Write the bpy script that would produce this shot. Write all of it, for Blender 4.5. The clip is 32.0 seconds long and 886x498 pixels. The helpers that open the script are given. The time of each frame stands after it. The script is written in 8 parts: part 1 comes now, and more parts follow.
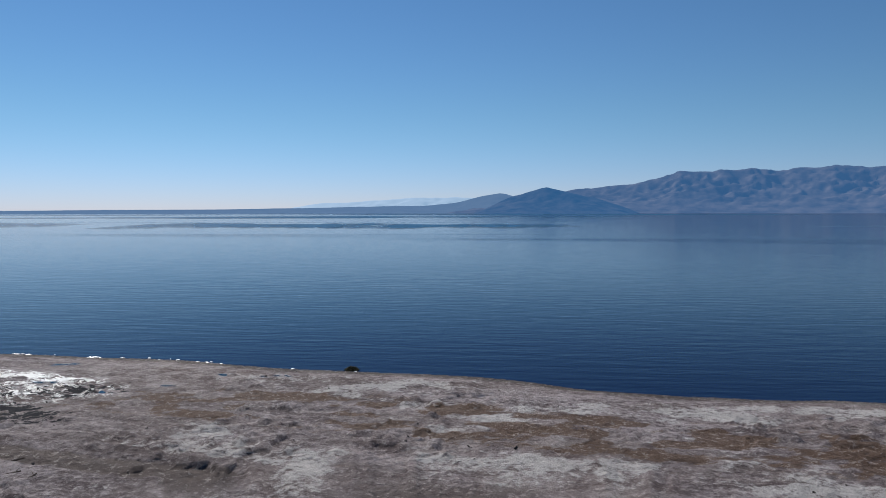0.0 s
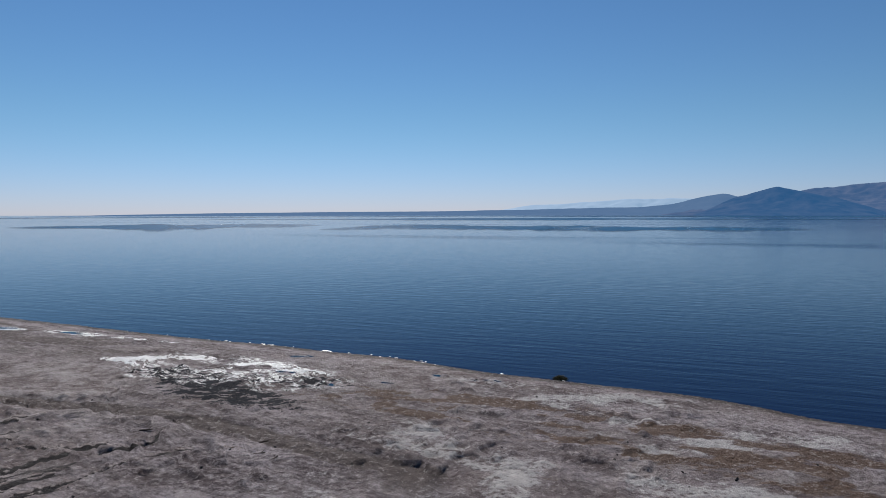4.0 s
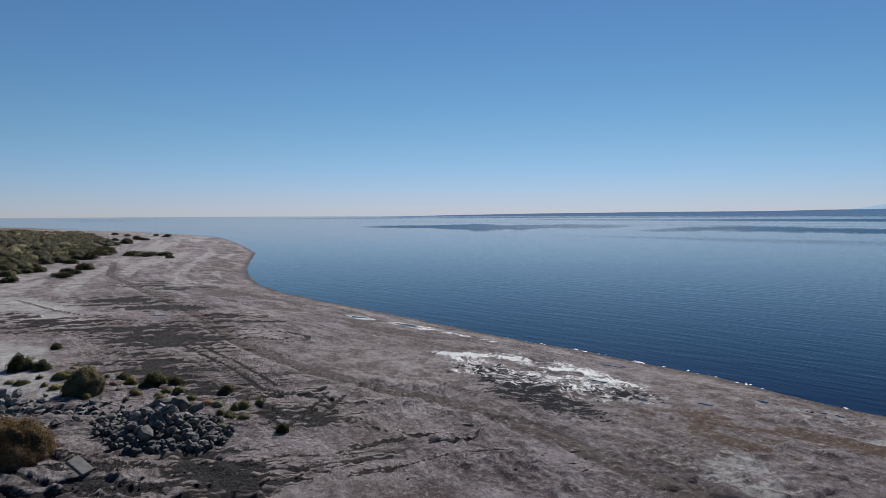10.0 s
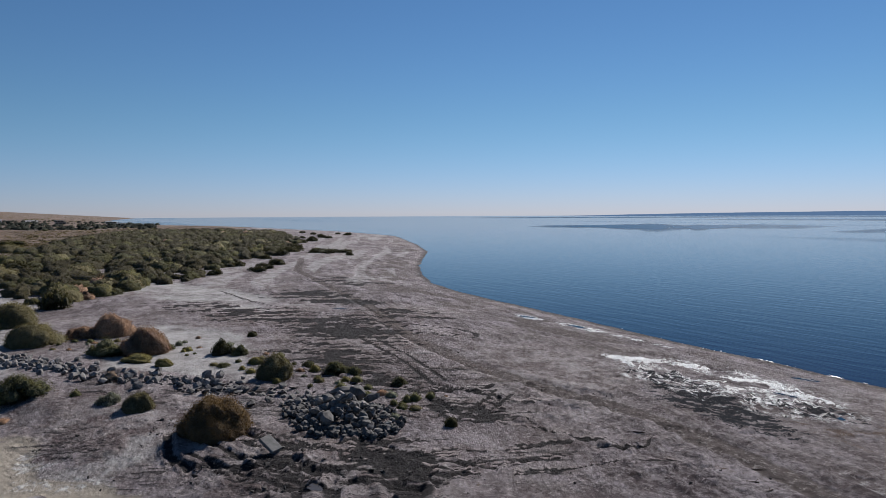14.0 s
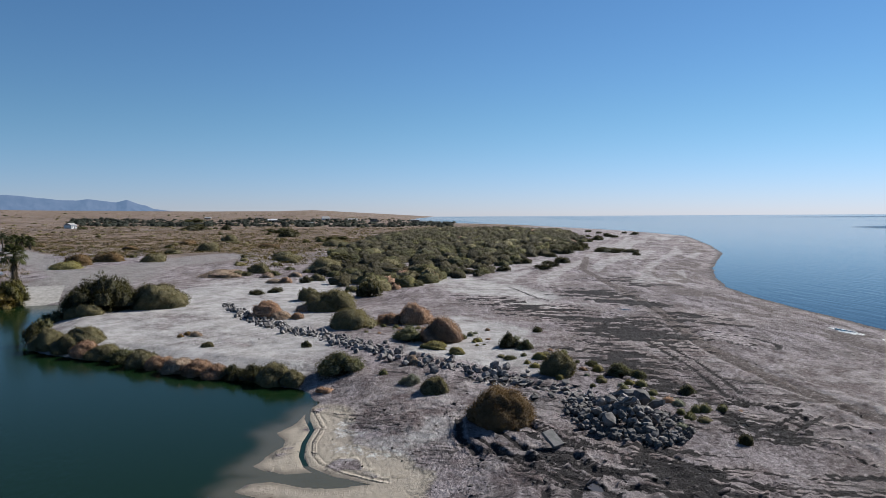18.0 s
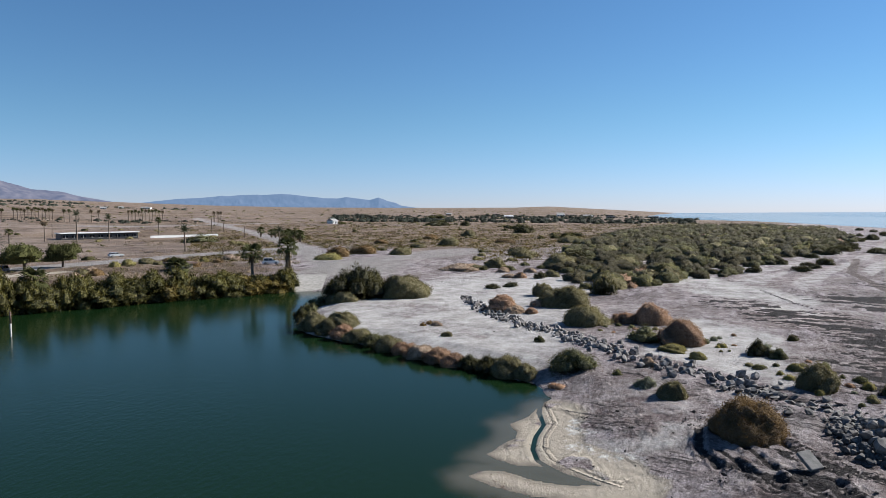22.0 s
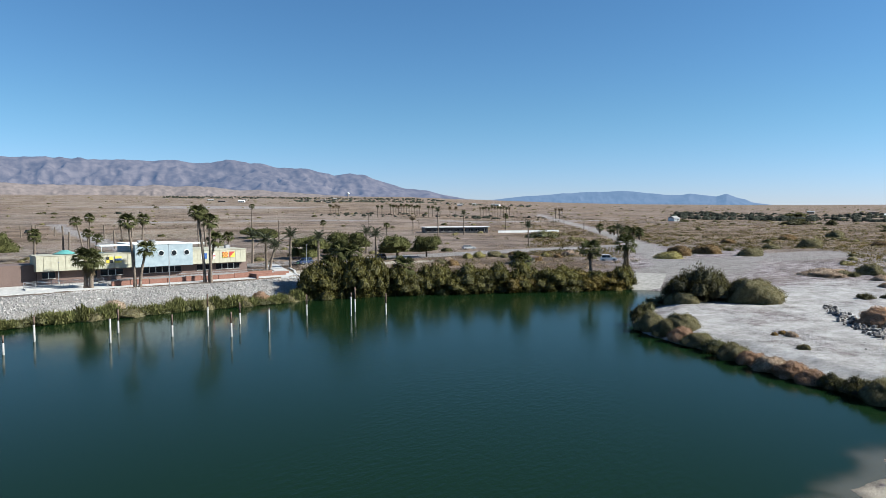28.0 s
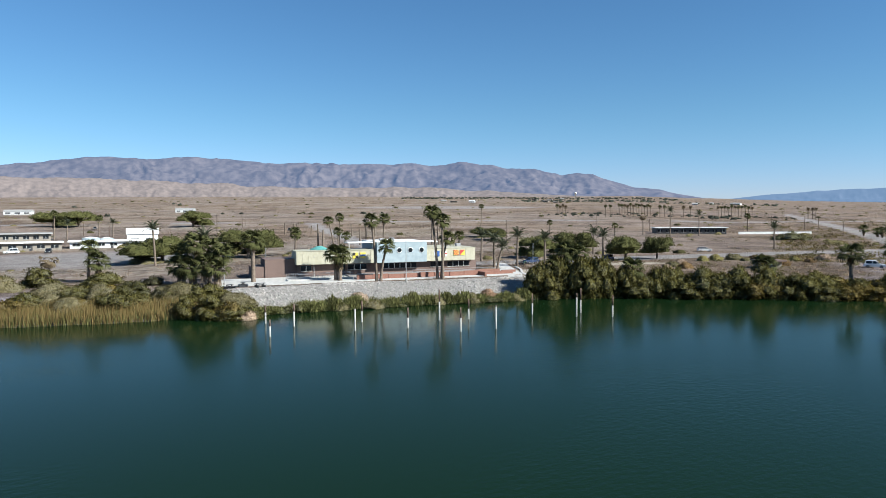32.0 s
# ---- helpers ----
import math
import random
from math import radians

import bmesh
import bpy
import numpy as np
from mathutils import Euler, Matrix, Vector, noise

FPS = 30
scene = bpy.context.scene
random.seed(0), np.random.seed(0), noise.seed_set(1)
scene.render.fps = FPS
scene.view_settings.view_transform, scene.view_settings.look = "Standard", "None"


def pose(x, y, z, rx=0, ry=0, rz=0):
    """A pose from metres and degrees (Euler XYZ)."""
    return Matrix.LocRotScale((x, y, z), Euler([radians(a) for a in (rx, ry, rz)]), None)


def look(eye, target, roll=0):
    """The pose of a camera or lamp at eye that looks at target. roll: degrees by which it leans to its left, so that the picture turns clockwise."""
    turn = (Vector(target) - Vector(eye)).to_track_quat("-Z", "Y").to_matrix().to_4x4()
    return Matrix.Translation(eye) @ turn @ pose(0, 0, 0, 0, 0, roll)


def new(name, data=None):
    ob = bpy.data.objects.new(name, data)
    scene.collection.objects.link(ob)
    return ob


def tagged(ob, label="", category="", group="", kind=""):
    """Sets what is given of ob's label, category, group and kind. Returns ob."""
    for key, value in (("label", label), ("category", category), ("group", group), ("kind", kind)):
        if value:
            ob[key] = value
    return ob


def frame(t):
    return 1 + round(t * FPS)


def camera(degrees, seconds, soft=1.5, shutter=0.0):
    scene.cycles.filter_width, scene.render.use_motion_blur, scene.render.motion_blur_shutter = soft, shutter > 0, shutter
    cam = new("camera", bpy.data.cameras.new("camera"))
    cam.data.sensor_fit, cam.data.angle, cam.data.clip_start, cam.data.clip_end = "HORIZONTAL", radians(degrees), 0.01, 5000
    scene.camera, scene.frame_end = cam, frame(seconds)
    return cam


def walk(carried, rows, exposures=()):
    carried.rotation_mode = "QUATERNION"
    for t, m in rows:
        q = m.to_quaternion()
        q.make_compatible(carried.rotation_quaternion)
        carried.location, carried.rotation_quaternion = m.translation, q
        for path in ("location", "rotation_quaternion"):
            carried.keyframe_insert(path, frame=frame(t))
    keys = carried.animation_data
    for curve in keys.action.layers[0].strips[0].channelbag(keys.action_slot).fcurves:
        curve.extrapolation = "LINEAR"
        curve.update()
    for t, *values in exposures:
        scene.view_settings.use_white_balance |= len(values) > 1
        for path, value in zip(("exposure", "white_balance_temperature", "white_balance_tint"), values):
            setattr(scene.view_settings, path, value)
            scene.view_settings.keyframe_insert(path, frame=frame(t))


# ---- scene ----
cam = camera(64.6, 32.0, soft=0.7)
# seconds, height, heading to the left of +y, pitch, roll
ROWS = [
    (0.0, 15.43, 5.68, -3.15, -0.08), (0.5, 15.51, 7.47, -3.15, -0.07), (1.0, 15.59, 9.37, -3.14, -0.08), (1.5, 15.68, 11.33, -3.14, -0.07),
    (2.0, 15.79, 13.37, -3.13, -0.07), (2.5, 15.91, 15.48, -3.16, -0.09), (4.5, 16.18, 25.43, -2.98, -0.15), (5.0, 16.33, 28.17, -3.03, -0.16),
    (5.5, 16.4, 30.93, -2.98, -0.14), (6.0, 16.5, 33.7, -2.95, -0.11), (6.5, 16.64, 36.26, -2.96, -0.14), (7.0, 16.78, 38.88, -2.99, -0.18),
    (7.5, 16.85, 41.38, -2.95, -0.17), (8.0, 16.92, 44.12, -2.9, -0.22), (8.5, 16.97, 45.66, -2.88, -0.22), (9.0, 17.0, 46.09, -2.94, -0.25),
    (9.5, 17.0, 46.4, -2.92, -0.25), (10.0, 17.0, 48.09, -2.9, -0.25), (10.5, 17.0, 49.6, -2.92, -0.25), (11.0, 17.0, 50.9, -2.92, -0.24),
    (11.5, 17.0, 52.41, -2.93, -0.25), (12.0, 17.0, 54.12, -2.94, -0.24), (12.5, 17.0, 55.88, -2.92, -0.28), (13.0, 17.0, 57.71, -2.92, -0.3),
    (13.5, 17.0, 59.72, -2.9, -0.31), (15.5, 17.0, 69.29, -2.84, -0.32), (16.0, 17.0, 72.41, -2.84, -0.33), (16.5, 17.0, 75.92, -2.79, -0.32),
    (17.0, 17.0, 79.3, -2.79, -0.27), (17.5, 17.0, 82.31, -2.81, -0.28), (18.0, 17.0, 84.88, -2.84, -0.32), (18.5, 17.0, 87.43, -2.87, -0.32),
    (19.0, 17.0, 90.02, -2.9, -0.3), (19.5, 17.0, 92.46, -2.93, -0.31), (20.0, 17.0, 94.83, -2.96, -0.28), (20.5, 17.0, 97.18, -2.98, -0.3),
    (21.0, 17.0, 99.43, -3.0, -0.33), (21.5, 17.0, 101.66, -3.02, -0.34), (22.0, 17.0, 103.9, -3.03, -0.36), (22.5, 17.0, 106.35, -3.03, -0.36),
    (23.0, 17.0, 108.8, -3.03, -0.32), (23.5, 17.0, 111.29, -3.04, -0.32), (24.0, 17.0, 113.56, -3.05, -0.28), (24.5, 17.0, 115.69, -3.06, -0.26),
    (25.0, 17.0, 117.72, -3.07, -0.25), (25.5, 17.0, 119.82, -3.08, -0.22), (27.5, 17.0, 128.72, -3.14, -0.14), (28.0, 17.0, 131.08, -3.16, -0.13),
    (28.5, 17.0, 133.48, -3.2, -0.12), (29.0, 17.0, 135.43, -3.23, -0.12), (29.5, 17.0, 137.46, -3.24, -0.14), (30.0, 17.0, 139.47, -3.22, -0.16),
    (30.5, 17.0, 141.68, -3.22, -0.19), (31.0, 17.0, 144.17, -3.2, -0.21), (31.5, 17.0, 146.64, -3.14, -0.21), (32.0, 17.0, 149.45, -3.12, -0.21),
]


def aimed(h, heading, pitch, roll):
    a, p = radians(heading), radians(pitch)
    way = Vector((-math.sin(a) * math.cos(p), math.cos(a) * math.cos(p), math.sin(p)))
    eye = Vector((0, 0, h))
    return look(eye, eye + 10 * way, roll)


walk(cam, [(t, aimed(h, a, p, r)) for t, h, a, p, r in ROWS],
     [(0, 0.49, 6300, 9), (2.5, 0.43, 6300, 13), (5, 0.32, 6300, 9), (9, 0.27, 6300, 9), (13, 0.32, 6300, 9), (15.5, 0.42, 6300, 14), (16.5, 0.56, 6300, 10),
      (19, 0.82, 6300, 8), (21, 0.98, 6300, 8), (24, 1.08, 6250, 5), (28, 1.17, 6150, 3), (32, 1.19, 6150, 3)])

# ---- daylight ----
SUN_LEFT, SUN_UP = 35.5, 34.0
world = bpy.data.worlds.new("sky")
scene.world = world
world.use_nodes = True
sky = world.node_tree.nodes.new("ShaderNodeTexSky")
sky.sky_type, sky.sun_disc = "NISHITA", False
sky.sun_elevation, sky.sun_rotation = radians(SUN_UP), radians(-SUN_LEFT)
sky.altitude, sky.air_density, sky.dust_density, sky.ozone_density = 0, 1.0, 0.0, 5.0
_tint = world.node_tree.nodes.new("ShaderNodeMix")
_tint.data_type, _tint.blend_type = "RGBA", "MULTIPLY"
_tint.inputs[0].default_value, _tint.inputs[7].default_value = 1.0, (0.80, 0.94, 1.03, 1)
world.node_tree.links.new(sky.outputs[0], _tint.inputs[6])
# hazy air: where the low sky loses its blue it turns white, not yellow
_wt = world.node_tree
_split = _wt.nodes.new("ShaderNodeSeparateColor")
_ratio, _low = _wt.nodes.new("ShaderNodeMath"), _wt.nodes.new("ShaderNodeMapRange")
_ratio.operation, _low.interpolation_type = "DIVIDE", "SMOOTHSTEP"
_low.inputs[1].default_value, _low.inputs[2].default_value, _low.inputs[3].default_value, _low.inputs[4].default_value = 0.7, 1.7, 1.0, 0.0
_pale = _wt.nodes.new("ShaderNodeMix")
_pale.data_type, _pale.blend_type = "RGBA", "MULTIPLY"
_rich = _wt.nodes.new("ShaderNodeHueSaturation")
_rich.inputs["Saturation"].default_value = 1.03
_pale.inputs[7].default_value = (1.03, 0.95, 1.30, 1)
for _from, _into in ((_tint.outputs[2], _split.inputs[0]), (_split.outputs[2], _ratio.inputs[0]), (_split.outputs[1], _ratio.inputs[1]), (_ratio.outputs[0], _low.inputs[0]),
                     (_low.outputs[0], _pale.inputs[0]), (_tint.outputs[2], _pale.inputs[6]), (_pale.outputs[2], _rich.inputs["Color"]), (_rich.outputs[0], _wt.nodes["Background"].inputs[0])):
    _wt.links.new(_from, _into)
world.node_tree.nodes["Background"].inputs[1].default_value = 0.05
sun = new("sun", bpy.data.lights.new("sun", "SUN"))
sun.data.energy, sun.data.angle, sun.data.color = 5.0, radians(0.5), (1, 0.95, 0.89)
_a, _e = radians(SUN_LEFT), radians(SUN_UP)
_to_sun = Vector((-math.sin(_a) * math.cos(_e), math.cos(_a) * math.cos(_e), math.sin(_e)))
sun.matrix_world = look(_to_sun * 300, (0, 0, 0))

# ---- materials ----
def shader(name):
    m = bpy.data.materials.new(name)
    m.use_nodes = True
    return m, m.node_tree, m.node_tree.nodes["Principled BSDF"]


def node(tree, kind, **inputs):
    n = tree.nodes.new(kind)
    for k, v in inputs.items():
        n.inputs[k.replace("_", " ")].default_value = v
    return n


def link(tree, a, b):
    tree.links.new(a, b)


def mixed(tree, fac, a, b):
    """Colour mix; fac, a, b are sockets or values."""
    n = tree.nodes.new("ShaderNodeMix")
    n.data_type = "RGBA"
    for i, v in ((0, fac), (6, a), (7, b)):
        if isinstance(v, bpy.types.NodeSocket):
            tree.links.new(v, n.inputs[i])
        else:
            n.inputs[i].default_value = v if i == 0 else (*v, 1)
    return n.outputs[2]


def ramp(tree, value, lo, hi):
    n = tree.nodes.new("ShaderNodeMapRange")
    n.interpolation_type = "SMOOTHSTEP"
    tree.links.new(value, n.inputs[0])
    n.inputs[1].default_value, n.inputs[2].default_value = lo, hi
    return n.outputs[0]


def grain(tree, where, scale, detail=4.0, rough=0.6):
    n = node(tree, "ShaderNodeTexNoise", Scale=scale, Detail=detail, Roughness=rough)
    tree.links.new(where, n.inputs["Vector"])
    return n.outputs["Fac"]


def bumped(tree, bsdf, value, strength, distance):
    n = node(tree, "ShaderNodeBump", Strength=strength, Distance=distance)
    tree.links.new(value, n.inputs["Height"])
    tree.links.new(n.outputs[0], bsdf.inputs["Normal"])
    return n


def surface(name, dark, light, scale=3.0, rough=0.8, bump=0.3, relief=0.02, big=0.3, metal=0.0, vary=0.0, gloss=0.5):
    """A worn, grainy surface: two colours mixed by fine and coarse grain; vary shifts single objects."""
    m, tree, bsdf = shader(name)
    where = tree.nodes.new("ShaderNodeTexCoord").outputs["Object"]
    fine, coarse = grain(tree, where, scale), grain(tree, where, scale * 0.13, 3.0)
    both = tree.nodes.new("ShaderNodeMath")
    both.operation = "MULTIPLY_ADD"
    both.inputs[1].default_value = big
    tree.links.new(coarse, both.inputs[0])
    tree.links.new(fine, both.inputs[2])
    col = mixed(tree, ramp(tree, both.outputs[0], 0.3 + 0.3 * big, 0.72 + 0.6 * big), dark, light)
    if vary:
        info = tree.nodes.new("ShaderNodeObjectInfo")
        hue = node(tree, "ShaderNodeHueSaturation")
        tree.links.new(col, hue.inputs["Color"])
        shift = tree.nodes.new("ShaderNodeMapRange")
        tree.links.new(info.outputs["Random"], shift.inputs[0])
        shift.inputs[3].default_value, shift.inputs[4].default_value = 1 - vary, 1 + vary
        tree.links.new(shift.outputs[0], hue.inputs["Value"])
        col = hue.outputs[0]
    tree.links.new(col, bsdf.inputs["Base Color"])
    bsdf.inputs["Roughness"].default_value = rough
    bsdf.inputs["Metallic"].default_value = metal
    bsdf.inputs["Specular IOR Level"].default_value = gloss
    if bump:
        bumped(tree, bsdf, fine, bump, relief)
    return m


def foliage(name, dark, light, vary=0.25):
    """Leaves: colour varies from leaf to leaf and from plant to plant."""
    m, tree, bsdf = shader(name)
    island = tree.nodes.new("ShaderNodeNewGeometry").outputs["Random Per Island"]
    soft = tree.nodes.new("ShaderNodeMapRange")
    link(tree, island, soft.inputs[0])
    soft.inputs[3].default_value, soft.inputs[4].default_value = 0.36, 0.64
    col = mixed(tree, soft.outputs[0], dark, light)
    info = tree.nodes.new("ShaderNodeObjectInfo")
    hue = node(tree, "ShaderNodeHueSaturation")
    shift = tree.nodes.new("ShaderNodeMapRange")
    tree.links.new(info.outputs["Random"], shift.inputs[0])
    shift.inputs[3].default_value, shift.inputs[4].default_value = 1 - vary, 1 + vary
    tree.links.new(shift.outputs[0], hue.inputs["Value"])
    tree.links.new(col, hue.inputs["Color"])
    tree.links.new(hue.outputs[0], bsdf.inputs["Base Color"])
    bsdf.inputs["Roughness"].default_value = 0.75
    bsdf.inputs["Specular IOR Level"].default_value = 0.08
    thin = tree.nodes.new("ShaderNodeBsdfTranslucent")
    tree.links.new(hue.outputs[0], thin.inputs[0])
    both = node(tree, "ShaderNodeMixShader", Fac=0.28)
    tree.links.new(bsdf.outputs[0], both.inputs[1])
    tree.links.new(thin.outputs[0], both.inputs[2])
    tree.links.new(both.outputs[0], tree.nodes["Material Output"].inputs[0])
    return m


def leafy_surface(leaf):
    """The close-set twigs inside a bush: its leaf colours in fine grain, with gaps."""
    hue = [n for n in leaf.node_tree.nodes if n.bl_idname == "ShaderNodeMix"][0]
    dark, light = tuple(hue.inputs[6].default_value)[:3], tuple(hue.inputs[7].default_value)[:3]
    m, tree, bsdf = shader(leaf.name + "_mass")
    where = tree.nodes.new("ShaderNodeNewGeometry").outputs["Position"]
    fine, clump = grain(tree, where, 9.0, 4, 0.7), grain(tree, where, 1.6, 4, 0.65)
    both = arithmetic(tree, "MULTIPLY_ADD", clump, 0.6, arithmetic(tree, "MULTIPLY", fine, 0.5))
    col = mixed(tree, ramp(tree, both, 0.42, 0.68), dark, light)
    info = tree.nodes.new("ShaderNodeObjectInfo")
    shade = node(tree, "ShaderNodeHueSaturation")
    shift = tree.nodes.new("ShaderNodeMapRange")
    link(tree, info.outputs["Random"], shift.inputs[0])
    shift.inputs[3].default_value, shift.inputs[4].default_value = 0.82, 1.18
    link(tree, shift.outputs[0], shade.inputs["Value"])
    link(tree, col, shade.inputs["Color"])
    link(tree, shade.outputs[0], bsdf.inputs["Base Color"])
    bsdf.inputs["Roughness"].default_value = 0.9
    bsdf.inputs["Specular IOR Level"].default_value = 0.1
    bsdf.inputs["Sheen Weight"].default_value = 0.1
    bumped(tree, bsdf, both, 1.0, 0.9)
    return m


def arithmetic(tree, kind, a, b, c=None):
    n = tree.nodes.new("ShaderNodeMath")
    n.operation = kind
    for k, v in enumerate((a, b, c)):
        if isinstance(v, bpy.types.NodeSocket):
            tree.links.new(v, n.inputs[k])
        elif v is not None:
            n.inputs[k].default_value = v
    return n.outputs[0]


def ragged(tree, mask, noise_value, amount=1.1, soft=0.1):
    """A mask whose edges are broken up by grain."""
    shifted = arithmetic(tree, "MULTIPLY_ADD", arithmetic(tree, "SUBTRACT", noise_value, 0.5), amount, mask)
    return ramp(tree, shifted, 0.5 - soft, 0.5 + soft)


def stretched(tree, where, turn, scale, detail, rough=0.6):
    spin = node(tree, "ShaderNodeMapping")
    spin.inputs["Rotation"].default_value = (0, 0, radians(turn))
    link(tree, where, spin.inputs["Vector"])
    n = node(tree, "ShaderNodeMapping")
    n.inputs["Scale"].default_value = scale
    link(tree, spin.outputs[0], n.inputs["Vector"])
    return grain(tree, n.outputs[0], 1.0, detail, rough)


def ground_material():
    m, tree, bsdf = shader("desert_ground")
    where = tree.nodes.new("ShaderNodeNewGeometry").outputs["Position"]
    zones = []
    for name in ("zone_a", "zone_b", "zone_c", "zone_d"):
        n = tree.nodes.new("ShaderNodeVertexColor")
        n.layer_name = name
        s = tree.nodes.new("ShaderNodeSeparateColor")
        link(tree, n.outputs[0], s.inputs[0])
        zones += list(s.outputs)
    salt, algae, mud, track, pale, plain, gravel, tan, stone, bloom, wet, cracked = zones
    tiny, fine = grain(tree, where, 7.0, 5, 0.7), grain(tree, where, 1.9, 8, 0.74)
    middle, coarse = grain(tree, where, 0.42, 9, 0.70), grain(tree, where, 0.04, 5, 0.6)
    low = stretched(tree, where, 8, (0.14, 0.5, 0.5), 8, 0.68)
    lines = stretched(tree, where, -60, (0.30, 2.4, 0.5), 4, 0.6)
    flecks = arithmetic(tree, "MULTIPLY_ADD", low, 0.50, arithmetic(tree, "MULTIPLY_ADD", fine, 0.36, arithmetic(tree, "MULTIPLY", tiny, 0.14)))
    broad = stretched(tree, where, 12, (0.05, 0.13, 0.1), 7, 0.66)
    col = mixed(tree, ramp(tree, flecks, 0.42, 0.58), (0.088, 0.067, 0.070), (0.370, 0.324, 0.330))
    col = mixed(tree, arithmetic(tree, "MULTIPLY", ramp(tree, broad, 0.54, 0.40), 0.62), col, mixed(tree, ramp(tree, fine, 0.35, 0.65), (0.0784, 0.0576, 0.0552), (0.152, 0.12, 0.114)))
    col = mixed(tree, arithmetic(tree, "MULTIPLY", ramp(tree, coarse, 0.4, 0.65), 0.7), col, mixed(tree, ramp(tree, middle, 0.38, 0.62), (0.152, 0.114, 0.108), (0.432, 0.386, 0.37)))
    col = mixed(tree, ragged(tree, pale, middle, 1.0, 0.22), col, mixed(tree, ramp(tree, middle, 0.3, 0.7), (0.223, 0.206, 0.195), (0.411, 0.389, 0.375)))
    scrub = mixed(tree, ramp(tree, middle, 0.35, 0.65), (0.064, 0.042, 0.027), (0.142, 0.099, 0.066))
    col = mixed(tree, plain, col, mixed(tree, ramp(tree, coarse, 0.42, 0.6), scrub, (0.200, 0.146, 0.108)))
    col = mixed(tree, gravel, col, mixed(tree, ramp(tree, middle, 0.3, 0.7), (0.199, 0.182, 0.17), (0.304, 0.282, 0.268)))
    col = mixed(tree, ragged(tree, tan, middle, 1.1, 0.2), col, mixed(tree, fine, (0.25, 0.212, 0.165), (0.375, 0.33, 0.272)))
    col = mixed(tree, stone, col, mixed(tree, fine, (0.24, 0.225, 0.21), (0.36, 0.34, 0.32)))
    col = mixed(tree, ragged(tree, track, middle, 0.8, 0.25), col, mixed(tree, fine, (0.0903, 0.0696, 0.0641), (0.147, 0.12, 0.111)))
    col = mixed(tree, arithmetic(tree, "MULTIPLY", ragged(tree, algae, flecks, 4.5, 0.2), 0.85), col, mixed(tree, fine, (0.071, 0.0394, 0.0246), (0.152, 0.0983, 0.0641)))
    dark = ragged(tree, mud, arithmetic(tree, "MULTIPLY_ADD", fine, 0.45, arithmetic(tree, "MULTIPLY", lines, 0.55)), 1.5, 0.16)
    # streaks of rut mud, darkened further to paint in the shade of their relief
    shade_streaks = stretched(tree, where, -64, (0.085, 1.0, 0.5), 6, 0.66)
    mud_shade = arithmetic(tree, "MULTIPLY", ramp(tree, shade_streaks, 0.58, 0.615), ramp(tree, mud, 0.06, 0.2))
    dark = arithmetic(tree, "MAXIMUM", dark, arithmetic(tree, "MULTIPLY", mud_shade, 0.9))
    bent = tree.nodes.new("ShaderNodeVectorMath")
    bent.operation = "MULTIPLY_ADD"
    drift = node(tree, "ShaderNodeTexNoise", Scale=0.33, Detail=4.0, Roughness=0.6)
    link(tree, where, drift.inputs["Vector"])
    link(tree, drift.outputs["Color"], bent.inputs[0])
    bent.inputs[1].default_value = (5.0, 4.0, 0.0)
    link(tree, where, bent.inputs[2])
    swirl = stretched(tree, bent.outputs[0], 25, (0.22, 0.42, 0.3), 7, 0.66)
    clots = stretched(tree, bent.outputs[0], -32, (0.75, 1.9, 0.5), 5, 0.62)
    soaked = arithmetic(tree, "MULTIPLY", ramp(tree, arithmetic(tree, "MULTIPLY_ADD", clots, 1.0, arithmetic(tree, "MULTIPLY", cracked, 0.24)), 0.66, 0.71), ramp(tree, cracked, 0.05, 0.3))
    col = mixed(tree, arithmetic(tree, "MULTIPLY", wet, 0.75), col, (0.0403, 0.0316, 0.0276))
    both = arithmetic(tree, "MULTIPLY_ADD", fine, 0.5, arithmetic(tree, "MULTIPLY", middle, 0.5))
    col = mixed(tree, arithmetic(tree, "MULTIPLY", ragged(tree, bloom, both, 2.6, 0.14), 0.75), col, mixed(tree, fine, (0.287, 0.275, 0.272), (0.738, 0.711, 0.693)))
    lump = grain(tree, where, 2.1, 8, 0.76)
    rough_soil = arithmetic(tree, "MULTIPLY_ADD", arithmetic(tree, "MAXIMUM", pale, arithmetic(tree, "MULTIPLY", tan, 1.5)), -0.6, 1.0)
    col = mixed(tree, arithmetic(tree, "MULTIPLY", arithmetic(tree, "MULTIPLY", ramp(tree, lump, 0.55, 0.62), 0.52), rough_soil), col, (0.0568, 0.0422, 0.0384))
    col = mixed(tree, arithmetic(tree, "MULTIPLY", arithmetic(tree, "MULTIPLY", ramp(tree, lump, 0.46, 0.39), 0.32), rough_soil), col, (0.658, 0.597, 0.567))
    # dark wet clots; their blue tint stands for sky mirrored in the water film
    col = mixed(tree, arithmetic(tree, "MULTIPLY", soaked, 0.92), col, mixed(tree, tiny, (0.011, 0.015, 0.021), (0.050, 0.053, 0.058)))
    # mud colour taken near black, with the shade in the ruts included
    col = mixed(tree, dark, col, mixed(tree, fine, (0.010, 0.0090, 0.0095), (0.060, 0.052, 0.052)))
    vein = arithmetic(tree, "ABSOLUTE", arithmetic(tree, "SUBTRACT", swirl, 0.5), 0.0)
    veins = arithmetic(tree, "MULTIPLY", ramp(tree, vein, 0.030, 0.012), ramp(tree, arithmetic(tree, "MULTIPLY_ADD", middle, 0.8, salt), 0.66, 0.80))
    veins = arithmetic(tree, "MULTIPLY", veins, ramp(tree, salt, 0.12, 0.24))
